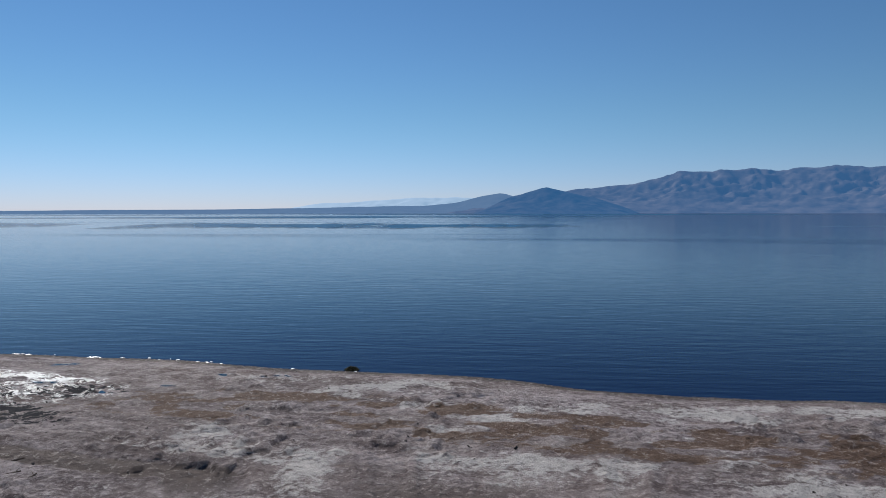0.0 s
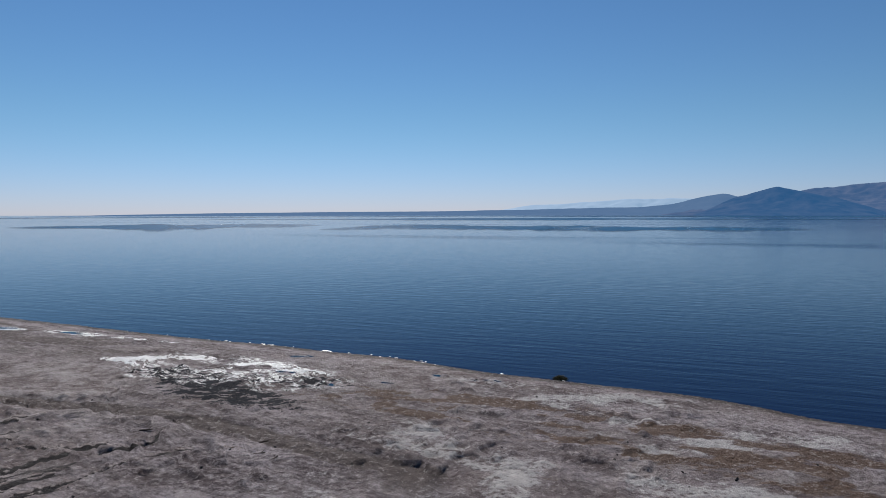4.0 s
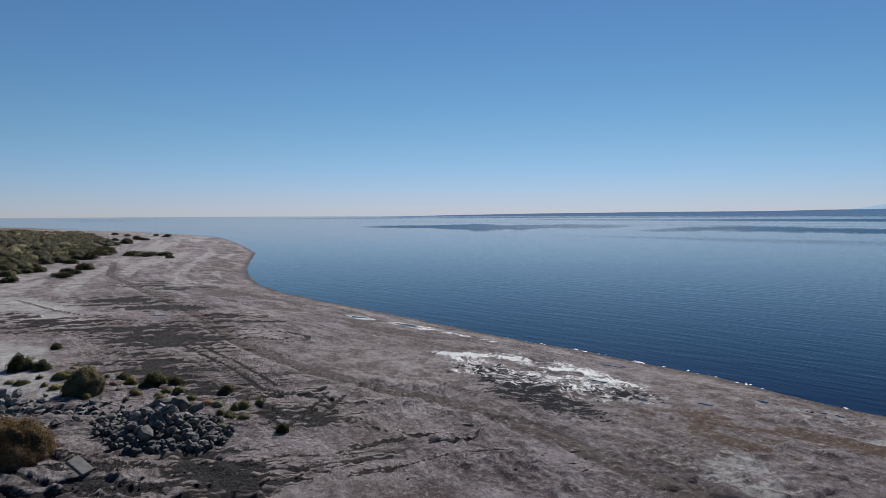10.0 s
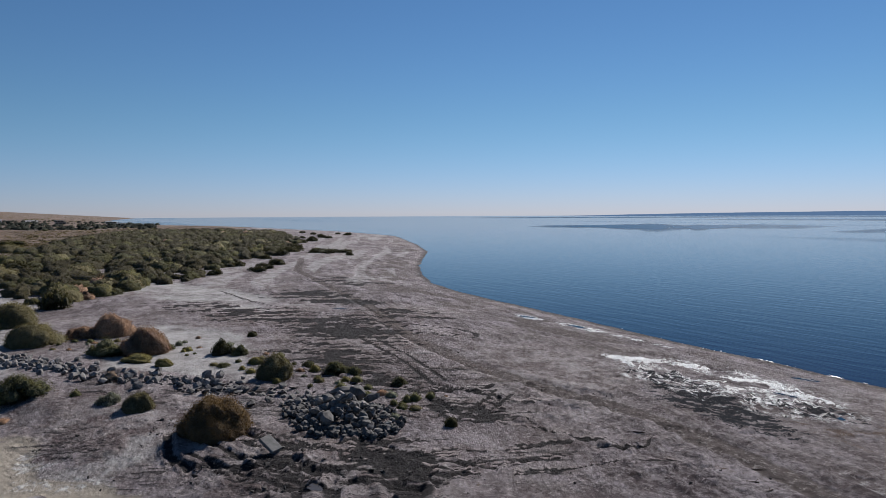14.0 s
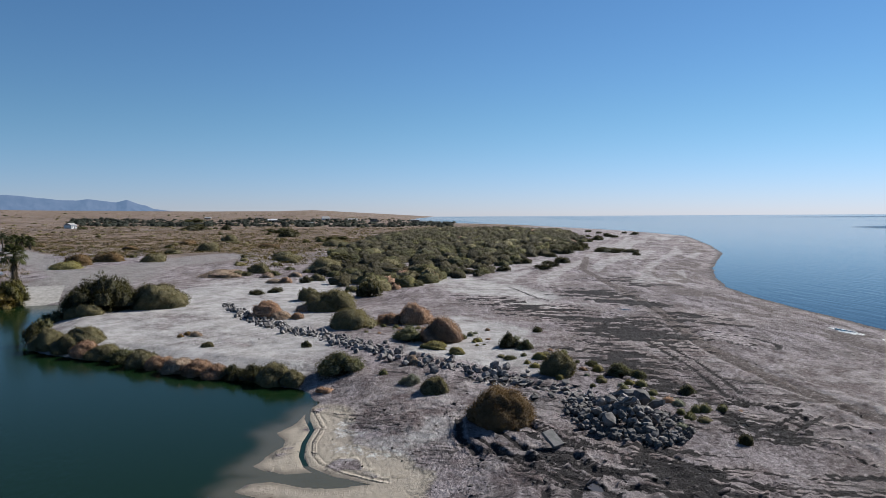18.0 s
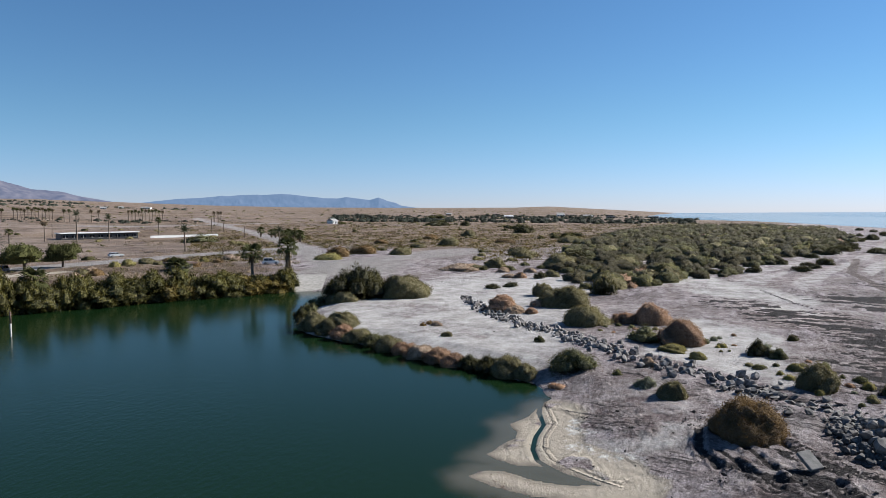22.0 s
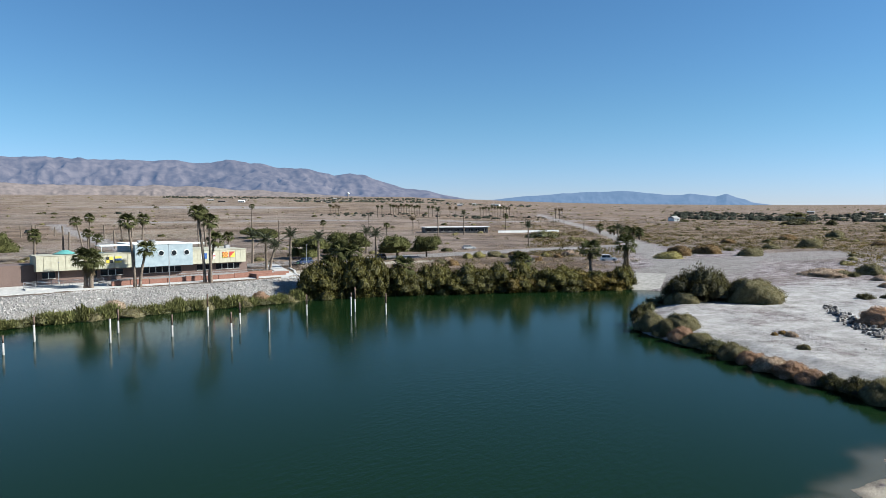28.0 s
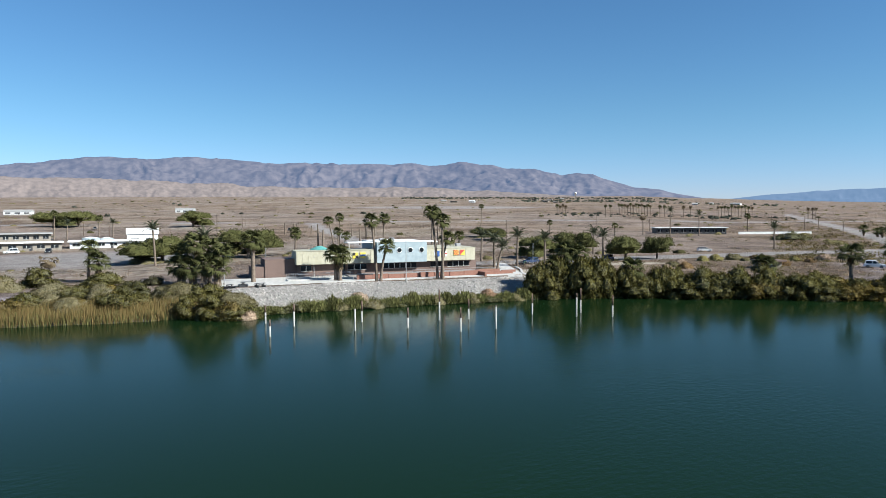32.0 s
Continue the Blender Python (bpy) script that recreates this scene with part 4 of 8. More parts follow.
def puffs(rng, count, each, leaf, seed, tall=1.0):
    """A billowing bush of radius 1 and height 1, several leafy domes grown together: leaves, their soft normals, and the cores; tall flattens the domes for bushes drawn out upwards."""
    leaves, normals, cores = [], [], []
    for k in range(count):
        a, r = k * 2.4 + rng.uniform(-0.4, 0.4), 0.68 * math.sqrt((k + 0.4) / count)
        size = rng.uniform(0.32, 0.52)
        c = np.array([r * math.cos(a), r * math.sin(a), rng.uniform(0.0, max(0.05, 1.0 - 0.62 * r ** tall - size * 0.85 / tall))])
        ball, core = dome(rng, each, leaf / size, 0.38, 0.25, 0.75, seed=seed + k, apart=0.76)
        ball[rng.random(each) < 0.4] *= np.array([1, 1, -0.8])
        squeeze = np.array([size, size, size * 0.95 / tall])
        leaves.append(ball * squeeze + c)
        normals.append(unit(ball) + 0.5 * unit(c + (0, 0, 0.3)) + rng.normal(size=(each, 1, 3)) * 0.25)
        cores.append(core * squeeze + c)
    return np.concatenate(leaves), np.concatenate(normals), np.concatenate(cores)


def mass_data(rng, kind, seed, lumps=0.2, fine=False):
    """The dense rounded body of a bush, radius 1 and height 1, smooth but uneven."""
    rows, cols = (15, 34) if fine else (8, 18)
    up, round_ = np.linspace(-0.06, 0.5 * np.pi, rows)[:, None], np.linspace(0, 2 * np.pi, cols, endpoint=False)[None]
    q = np.stack([np.cos(up) * np.cos(round_), np.cos(up) * np.sin(round_), np.sin(up) + 0 * round_], -1)
    big = fractal(q[..., 0] * 1.5 + seed * 7.7, q[..., 1] * 1.5 + q[..., 2] * 1.7, 2, seed)
    small = fractal(q[..., 0] * 5 + 3, q[..., 1] * 5 + q[..., 2] * 4, 3, seed + 4)
    q = q * (0.85 + 2 * lumps * (big - 0.5) + 0.8 * lumps * (small - 0.5))[..., None] * np.array([1, 1, 0.97])
    mesh = bpy.data.meshes.new("leafy_mass")
    cells = cells_of(rows, cols, True)
    mesh.from_pydata(q.reshape(-1, 3).tolist(), [], cells.tolist())
    mesh.polygons.foreach_set("use_smooth", np.full(len(mesh.polygons), True))
    mesh.materials.append(MASS[kind])
    return mesh, q


def clad(rng, q, n, leaf, shag=0.10):
    """Small leaves standing out of a leafy mass."""
    rows, cols = q.shape[:2]
    i, j = np.clip(np.arcsin(rng.random(n) ** 0.9) / (0.5 * np.pi) * (rows - 1), 0, rows - 1.01), rng.integers(0, cols, n)
    k, f = i.astype(int), (i % 1)[:, None]
    g = rng.random((n, 1))
    p = (q[k, j] * (1 - f) + q[k + 1, j] * f) * (1 - g) + (q[k, (j + 1) % cols] * (1 - f) + q[k + 1, (j + 1) % cols] * f) * g
    out = unit(p)
    base = p * (0.97 + shag * rng.random((n, 1)) ** 2)
    return blades(rng, base, unit(out + rng.normal(size=(n, 3)) * 0.7), leaf * rng.uniform(0.6, 1.4, n), leaf * rng.uniform(0.25, 0.45, n))


def stems_data(rng, name, count, material):
    bm = bmesh.new()
    for _ in range(count):
        a, t = rng.uniform(0, 6.28), rng.uniform(0.2, 0.5)
        rod(bm, (0.1 * math.cos(a), 0.1 * math.sin(a), -0.05), (t * math.cos(a), t * math.sin(a), rng.uniform(0.3, 0.55)), 0.03, 0.012, 5)
    mesh = bpy.data.meshes.new(name)
    bm.to_mesh(mesh)
    bm.free()
    mesh.materials.append(material)
    return mesh


BARK = surface("grey_bark", (0.064, 0.048, 0.0352), (0.141, 0.109, 0.0832), 6, 0.9, 0.6, 0.03)
LEAF = {
    "green": foliage("grey_green_leaves", (0.060, 0.061, 0.024), (0.165, 0.155, 0.068)),
    "dark": foliage("dark_green_leaves", (0.0333, 0.032, 0.0128), (0.0896, 0.0806, 0.0333)),
    "olive": foliage("olive_leaves", (0.088, 0.076, 0.032), (0.215, 0.182, 0.088)),
    "gold": foliage("golden_brown_leaves", (0.105, 0.062, 0.023), (0.21, 0.132, 0.054)),
    "rust": foliage("rusty_dry_twigs", (0.20, 0.115, 0.068), (0.44, 0.275, 0.175)),
    "pink": foliage("straw_dry_twigs", (0.26, 0.18, 0.12), (0.52, 0.39, 0.285)),
    "lime": foliage("yellow_green_leaves", (0.139, 0.118, 0.0307), (0.307, 0.264, 0.0979)),
    "grey": foliage("silver_green_leaves", (0.118, 0.126, 0.0838), (0.264, 0.264, 0.188)),
    "hedge": foliage("tamarisk_leaves", (0.052, 0.049, 0.013), (0.155, 0.136, 0.040)),
    "hedgegold": foliage("tamarisk_gold_leaves", (0.085, 0.061, 0.013), (0.205, 0.152, 0.040)),
    "hedgedark": foliage("tamarisk_dark_leaves", (0.036, 0.037, 0.010), (0.112, 0.100, 0.031)),
    "thicket": foliage("thicket_leaves", (0.026, 0.022, 0.008), (0.078, 0.063, 0.022)),
    # greyed leaf colour: distance haze over the far trees is mixed in
    "far": foliage("hazed_tree_leaves", (0.024, 0.029, 0.022), (0.062, 0.067, 0.050)),
    "reed": foliage("reed_green_leaves", (0.085, 0.092, 0.032), (0.20, 0.19, 0.075)),
}
MASS = {k: leafy_surface(m) for k, m in LEAF.items()}
SHRUB_LABEL = {
    "green": "rounded grey-green desert shrub on bare sand", "dark": "dark green tamarisk shrub on pale sand",
    "olive": "olive green dome-shaped saltbush on sand", "gold": "large golden-brown dome-shaped shrub",
    "rust": "rust-brown dry twiggy desert shrub", "pink": "straw-coloured dry low shrub on sand",
    "lime": "low yellow-green salt-tolerant plant", "grey": "small silvery green shrub",
    "hedge": "olive tamarisk bush at the water's edge", "hedgegold": "golden-tinged tamarisk bush on the pond bank",
    "hedgedark": "dark dense tamarisk bush on the pond bank", "reed": "green reedy plants below the stone bank",
}
SHRUBS = {}


def shrub(x, y, w, h, kind, group="desert shrubs"):
    """A bush w wide and h high; its stems and its foliage are its parts."""
    if kind in ("gold", "rust", "olive", "pink"):
        w, h = 1.12 * w, 0.92 * h
    near = math.hypot(x, y) < (180 if w > 6 else 112) and w > 1.4 and not kind.startswith("hedge")
    variant = int(abs(x * 7 + y * 13)) % 3
    big = w > 4.2
    key = (kind, variant, near, w > 1.4, big)
    if key not in SHRUBS:
        rng = np.random.default_rng(100 + variant * 17 + len(kind) * 31 + near)
        body, soft = None, None
        if kind in ("hedge", "hedgegold", "hedgedark"):
            tris, soft, core = puffs(rng, 19, 250, 0.092, variant * 20, 1.45)
            body = tri_data("leafy_mass", core, MASS[kind])
        elif kind == "reed":
            tris = dome(rng, 700, 0.28, 0.3, 1.8, 0.3, seed=variant + 6)
        elif kind in ("dark", "green", "grey") and w > 1.4:
            tris, soft, core = puffs(rng, 12, (900 if big else 560) if near else 190, (0.042 if big else 0.07) if near else 0.10, variant * 30)
            body = tri_data("leafy_mass", core, MASS[kind])
        elif w <= 1.4:
            tris = dome(rng, 700, 0.13, 0.26, 0.3, 0.75, flat_base=0.1, seed=variant + 9)
            soft = unit(tris) + (0, 0, 0.2)
        else:
            body, q = mass_data(rng, kind, variant * 3 + 1, 0.32, near)
            tris = clad(rng, q, (12000 if big else 6000) if near else 1700, (0.044 if big else 0.066) if near else 0.10, 0.15)
            soft = unit(tris) + rng.normal(size=(len(tris), 1, 3)) * 0.12
        SHRUBS[key] = (tri_data("foliage", tris, LEAF[kind], soft), stems_data(rng, "stem", 7, BARK), body)
    ob = thing("shrub", x, y, ground_z(x, y) - 0.06 * h, (x * 37 + y * 91) % 360, SHRUB_LABEL[kind], "shrub", group, (w / 2, w / 2 * (0.85 + 0.3 * ((x * 3.7) % 1)), 0.92 * h))
    part("foliage", SHRUBS[key][0], None, ob)
    part("stem", SHRUBS[key][1], None, ob)
    if SHRUBS[key][2]:
        part("leafy_mass", SHRUBS[key][2], None, ob)
    return ob


# ---- palms ----
PALM_BARK = surface("palm_bark", (0.0832, 0.0608, 0.0448), (0.192, 0.15, 0.115), 5, 0.9, 0.7, 0.05)
PALM_GREEN = foliage("palm_green", (0.026, 0.032, 0.010), (0.098, 0.098, 0.038), 0.2)
PALM_BLUE = foliage("date_palm_green", (0.0352, 0.0416, 0.0243), (0.096, 0.102, 0.064), 0.15)
PALM_DRY = foliage("dry_palm_frond", (0.0896, 0.064, 0.0384), (0.205, 0.16, 0.102), 0.15)


def fan_frond(material, seed):
    rng = np.random.default_rng(seed)
    tris = [[(0, -0.03, 0), (0, 0.03, 0), (0.5, 0, 0.06)]]
    for k in np.linspace(-1.25, 1.25, 11):
        tip = np.array([0.46 + 0.60 * math.cos(k), 0.60 * math.sin(k), -0.10 - 0.22 * abs(k) + rng.uniform(-0.05, 0.02)])
        mid = np.array([0.46 + 0.36 * math.cos(k), 0.36 * math.sin(k), 0.05])
        wide = np.array([-math.sin(k), math.cos(k), 0]) * 0.055
        root = np.array([0.44, 0, 0.06])
        tris += [[root, mid - wide, mid + wide], [mid - wide, tip, mid + wide]]
    return tri_data("frond", np.array(tris, float), material)


def feather_frond(material, seed):
    rng = np.random.default_rng(seed)
    tris = []
    spine = [np.array([0.0 + k, 0, 0.55 * k - 0.75 * k * k]) for k in np.linspace(0, 1, 15)]
    for a, b in zip(spine, spine[1:]):
        tris.append([a + (0, 0.012, 0), a - (0, 0.012, 0), b])
    for p in spine[2:]:
        for s in (-1, 1):
            size = 0.24 * (1.1 - 0.6 * p[0]) * rng.uniform(0.8, 1.15)
            tris.append([p - (0.03, 0, 0), p + (0.03, 0, 0), p + np.array([0.55 * size, s * size, -0.35 * size])])
    return tri_data("frond", np.array(tris, float), material)


FAN = [fan_frond(PALM_GREEN, k) for k in range(3)]
FEATHER = [feather_frond(PALM_BLUE, k) for k in range(3)]
DRY_FAN = [fan_frond(PALM_DRY, k) for k in range(2)]


def palm_trunk(ob, dx, dy, h, r0, r1):
    bm = bmesh.new()
    rings, sides, last = 12, 9, None
    for k in range(rings + 1):
        f = k / rings
        bend = f**1.6
        flare = 1 + 0.5 * max(0, 0.08 - f) / 0.08
        r = (r0 + (r1 - r0) * f) * flare * (1.06 if k % 2 else 0.96)
        ring = [bm.verts.new((dx * bend + r * math.cos(6.2832 * s / sides), dy * bend + r * math.sin(6.2832 * s / sides), h * f - (0.3 if k == 0 else 0))) for s in range(sides)]
        if last:
            for s in range(sides):
                bm.faces.new((last[s], last[(s + 1) % sides], ring[(s + 1) % sides], ring[s]))
        last = ring
    bm.faces.new(last)
    return part("trunk", bm, PALM_BARK, ob, smooth=True)


def crown(ob, dx, dy, h, data, count, size, low, high, seed, name="frond"):
    rng = np.random.default_rng(seed)
    for k in range(count):
        f = (k + 0.5) / count
        leaf = part(name, data[k % len(data)], None, ob)
        tilt = high + (low - high) * f + rng.uniform(-8, 8)
        leaf.matrix_basis = pose(dx, dy, h, 0, -tilt, k * 137.5 + rng.uniform(-12, 12)) @ Matrix.Diagonal((*[size * rng.uniform(0.85, 1.12)] * 3, 1))


def fan_palm(x, y, dx, dy, h, skirt=False, shag=0.0):
    ob = thing("fan_palm", x, y, ground_z(x, y) - 0.05, 0, "tall fan palm with a ringed grey-brown trunk" if not skirt else "short fan palm with a shaggy skirt of dead fronds", "palm tree", "palm trees")
    seed = int(abs(x * 11 + y * 5))
    size = 2.0 if not skirt else 2.7
    h -= 0.2
    palm_trunk(ob, dx, dy, h, 0.30 if not skirt else 0.42, 0.19 if not skirt else 0.34)
    crown(ob, dx, dy, h, FAN, 20 if h > 3 else 16, size, -28, 80, seed)
    rng = np.random.default_rng(seed)
    n = (150 if skirt else 60) + int(60 * shag)
    a = rng.uniform(0, 6.283, n)
    root = np.stack([0.2 * np.cos(a), 0.2 * np.sin(a), rng.uniform(-max(shag, 1.5 if skirt else 0.7), 0.0, n)], 1)
    way = unit(np.stack([0.45 * np.cos(a), 0.45 * np.sin(a), np.full(n, -0.9)], 1) + rng.normal(size=(n, 3)) * 0.15)
    tris = blades(rng, root + (dx, dy, h), way, rng.uniform(0.6, 1.3, n), rng.uniform(0.15, 0.35, n))
    part("dead_fronds", tri_data("dead_fronds", tris, PALM_DRY), None, ob, "shaggy dry brown dead fronds")
    return ob


def date_palm(x, y, dx, dy, h):
    ob = thing("date_palm", x, y, ground_z(x, y) - 0.05, 0, "feathery grey-green date palm beside the lot", "palm tree", "palm trees")
    palm_trunk(ob, dx, dy, h - 0.6, 0.30, 0.24)
    crown(ob, dx, dy, h - 0.7, FEATHER, 26, 3.0, -15, 80, int(abs(x * 3 + y)))
    return ob


def dead_palm(x, y, dx, dy, h):
    ob = thing("dead_palm", x, y, ground_z(x, y) - 0.05, 0, "dying palm with drooping brown fronds", "palm tree", "palm trees")
    palm_trunk(ob, dx, dy, h, 0.28, 0.2)
    crown(ob, dx, dy, h, DRY_FAN, 14, 2.2, -75, 25, int(abs(x * 3 + y)))
    return ob


FAR_CROWN = []


def far_palm(x, y, dx, dy, h):
    """A palm of the distant rows, with its crown in one piece."""
    if not FAR_CROWN:
        for material in (PALM_GREEN, PALM_DRY):
            rng = np.random.default_rng(len(FAR_CROWN))
            way = unit(rng.normal(size=(60, 3)) + (0, 0, 0.1))
            FAR_CROWN.append(tri_data("crown", blades(rng, way * 0.1, way, np.full(60, 2.3), np.full(60, 0.7)), material))
    ob = thing("far_palm", x, y, ground_z(x, y) - 0.05, 0, "slim palm standing in a far row", "palm tree", "far palm rows")
    palm_trunk(ob, dx, dy, h, 0.3, 0.25)
    top = part("crown", FAR_CROWN[int(abs(x)) % 2], None, ob)
    top.matrix_basis = pose(dx, dy, h)
    return ob


MESQUITE_LEAF = foliage("mesquite_leaves", (0.042, 0.047, 0.016), (0.125, 0.122, 0.046))
MESQUITE = []


def mesquite(x, y, w, h):
    """A broad tree: forked trunk, limbs, and an umbrella of fine leaves."""
    if not MESQUITE:
        for v in range(3):
            rng = np.random.default_rng(70 + v)
            tris = []
            for _ in range(11):
                a, r = rng.uniform(0, 6.283), rng.uniform(0.1, 0.72)
                c = np.array([r * math.cos(a), r * math.sin(a), rng.uniform(0.06, 0.46) + 0.3 * (0.66 - r)])
                tris.append(dome(rng, 440, 0.13, 0.4, 0.2, 0.7, seed=v * 20 + _) * np.array([0.40, 0.40, 0.36]) + c)
            bm = bmesh.new()
            rod(bm, (0, 0, -0.05), (0.02, 0, 0.22), 0.05, 0.04, 8)
            for k in range(6):
                a = k * 1.05 + rng.uniform(-0.3, 0.3)
                rod(bm, (0.02, 0, 0.2), (0.35 * math.cos(a), 0.35 * math.sin(a), rng.uniform(0.45, 0.6)), 0.035, 0.015, 6)
            trunk = bpy.data.meshes.new("trunk")
            bm.to_mesh(trunk)
            bm.free()
            trunk.materials.append(BARK)
            MESQUITE.append((tri_data("crown", np.concatenate(tris), MESQUITE_LEAF), trunk))
    v = int(abs(x + y)) % 3
    ob = thing("mesquite_tree", x, y, ground_z(x, y) - 0.05, (x * 53) % 360, "broad green mesquite tree with a forked trunk", "tree", "mesquite trees", (0.68 * w, 0.68 * w, 1.12 * h))
    part("trunk", MESQUITE[v][1], None, ob)
    part("crown", MESQUITE[v][0], None, ob)
    return ob


# ---- poles and posts ----
POST_WHITE = surface("bleached_post", (0.20, 0.19, 0.175), (0.40, 0.385, 0.36), 4, 0.85, 0.4, 0.03)
POST_BROWN = surface("weathered_post", (0.064, 0.0384, 0.0288), (0.154, 0.102, 0.0768), 4, 0.9, 0.4, 0.03)
GALVANISED = surface("grey_painted_metal", (0.218, 0.218, 0.224), (0.307, 0.307, 0.314), 3, 0.5, 0.1, 0.01, metal=0.3)
TIMBER = surface("dark_pole_timber", (0.048, 0.032, 0.0243), (0.109, 0.0768, 0.0576), 3, 0.9, 0.4, 0.02)


def mooring_post(x, y, h):
    ob = thing("mooring_post", x, y, 0, (x * 71) % 360, "wooden mooring post, bleached white below and brown above, in the pond", "post", "mooring posts")
    lean = 0.03 * math.sin(x * 3)
    k = min(0.97, 0.74 + 0.24 * math.sin(y * 5))
    part("shaft", rod(bmesh.new(), (0, 0, -2.5), (lean * k, 0, h * k), 0.135, 0.13, 10), POST_WHITE, ob, "bleached lower shaft", True)
    part("cap", rod(bmesh.new(), (lean * k, 0, h * k), (lean, 0, h), 0.12, 0.115, 10), POST_BROWN, ob, "brown weathered top", True)
    return ob


def bare_pole(x, y, h):
    ob = thing("pole", x, y, ground_z(x, y), 0, "plain dark timber pole on the plain", "pole", "utility poles")
    part("shaft", rod(bmesh.new(), (0, 0, -0.5), (0, 0, h), 0.16, 0.11, 8), TIMBER, ob)
    return ob


def power_pole(x, y, h):
    ob = thing("power_pole", x, y, ground_z(x, y), 20, "dark timber power pole with a crossarm", "pole", "utility poles")
    part("shaft", rod(bmesh.new(), (0, 0, -0.5), (0, 0, h), 0.18, 0.12, 8), TIMBER, ob)
    part("crossarm", slab(-1.2, 1.2, -0.07, 0.07, h - 0.75, h - 0.6), TIMBER, ob)
    for s in (-1, 0, 1):
        part("insulator", rod(bmesh.new(), (s, 0, h - 0.6), (s, 0, h - 0.38), 0.06, 0.04, 6), GALVANISED, ob)
    return ob


def light_pole(x, y, h):
    ob = thing("light_pole", x, y, ground_z(x, y), 80, "slim grey metal light pole", "lamp post", "light poles")
    part("shaft", rod(bmesh.new(), (0, 0, -0.3), (0, 0, h), 0.09, 0.06, 8), GALVANISED, ob)
    part("base", rod(bmesh.new(), (0, 0, -0.1), (0, 0, 0.5), 0.22, 0.2, 10), POST_WHITE, ob, "round concrete footing")
    part("lamp_head", slab(-0.15, 0.55, -0.14, 0.14, h - 0.06, h + 0.08, bevel=0.03), GALVANISED, ob)
    return ob


def dead_trunk(x, y, h):
    ob = thing("dead_palm_tree", x, y, ground_z(x, y), 0, "bare brown trunk of a dead palm", "tree trunk", "dead palm trunks")
    palm_trunk(ob, 0.2 * math.sin(x), 0.2 * math.cos(x), max(h, 3.0), 0.34, 0.28)
    return ob


# ---- plants, posts and poles in their places ----

# shrubs
shrub(-52.5, 9.2, 4.4, 3.3, "gold")
shrub(-71.0, -4.1, 5.4, 3.1, "green")
shrub(-65.0, 2.6, 2.2, 1.3, "grey")
shrub(-62.2, 4.8, 2.3, 1.6, "olive")
shrub(-84.5, -9.0, 1.5, 1.0, "green")
shrub(-110.7, -17.5, 5.5, 3.6, "rust")
shrub(-108.1, -15.2, 3.6, 1.6, "pink")
shrub(-107.6, -12.7, 2.1, 1.4, "rust")
shrub(-115.8, -12.7, 2.1, 1.7, "pink")
shrub(-131.5, -13.1, 4.3, 3.0, "olive")
shrub(-117.1, -8.1, 7.4, 5.0, "olive")
shrub(-99.7, -4.5, 6.9, 3.9, "olive")
shrub(-135.8, -2.2, 5.5, 5.5, "dark")
shrub(-101.7, 1.2, 3.3, 2.1, "rust")
shrub(-102.1, 4.7, 5.5, 3.5, "rust")
shrub(-88.2, 3.6, 5.1, 2.5, "green")
shrub(-87.0, 7.4, 5.7, 3.7, "rust")
shrub(-82.2, 6.2, 3.4, 0.9, "lime")
shrub(-82.1, 15.1, 3.0, 2.2, "dark")
shrub(-80.8, 16.9, 2.4, 1.5, "green")
shrub(-67.7, 17.6, 3.5, 2.8, "olive")
shrub(-66.8, 23.4, 2.7, 1.8, "green")
shrub(-65.5, 24.9, 1.6, 1.2, "green")
shrub(-59.0, 26.9, 1.5, 1.1, "green")
shrub(-53.7, 27.4, 1.0, 0.6, "green")
shrub(-45.6, 25.0, 1.1, 0.9, "dark")
shrub(-181.1, -40.0, 9.0, 2.1, "pink")
shrub(-193.4, -32.8, 5.6, 3.5, "olive")
shrub(-232.8, -30.6, 9.5, 3.4, "olive")
shrub(-141.5, -24.6, 3.5, 1.6, "dark")
shrub(-145.5, -21.4, 3.6, 1.7, "dark")
shrub(-180.9, -21.6, 2.9, 1.5, "pink")
shrub(-91.9, -37.2, 4.2, 2.6, "olive")
shrub(-120.5, -46.9, 12.6, 10.0, "dark")
shrub(-124.2, -43.8, 9.4, 7.8, "dark")
shrub(-124.8, -38.6, 9.5, 5.4, "olive")
shrub(-121.9, -50.4, 6.4, 5.9, "dark")
shrub(-66.4, -5.7, 1.1, 0.6, "rust")
shrub(-73.7, 3.3, 1.5, 1.1, "pink")
shrub(-68.5, 0.2, 1.1, 0.8, "green")
shrub(-75.1, 17.3, 1.9, 0.9, "lime")
shrub(-75.1, 14.0, 1.6, 0.6, "green")
shrub(-78.8, 8.6, 2.0, 0.8, "lime")
shrub(-92.3, 21.0, 1.4, 0.9, "dark")
shrub(-88.1, 10.4, 1.2, 0.7, "green")
shrub(-165.2, -17.3, 3.5, 2.4, "dark")
shrub(-199.5, -15.3, 9.7, 4.9, "olive")
shrub(-222.0, -11.6, 10.8, 6.1, "dark")
shrub(-71.0, 21.9, 1.5, 0.9, "green")
shrub(-62.8, 23.0, 1.1, 0.6, "lime")
shrub(-64.9, 20.9, 0.8, 0.5, "green")
shrub(-53.2, 23.7, 0.8, 0.5, "green")
shrub(-279.5, 102.8, 7.2, 2.4, "dark")
shrub(-283.1, 95.0, 14.5, 2.9, "dark")
shrub(-300.1, 86.2, 10.1, 4.0, "dark")
shrub(-200.8, 47.1, 5.7, 2.0, "dark")
shrub(-196.8, 35.1, 3.9, 1.9, "dark")
shrub(-231.1, 60.8, 5.4, 2.3, "dark")
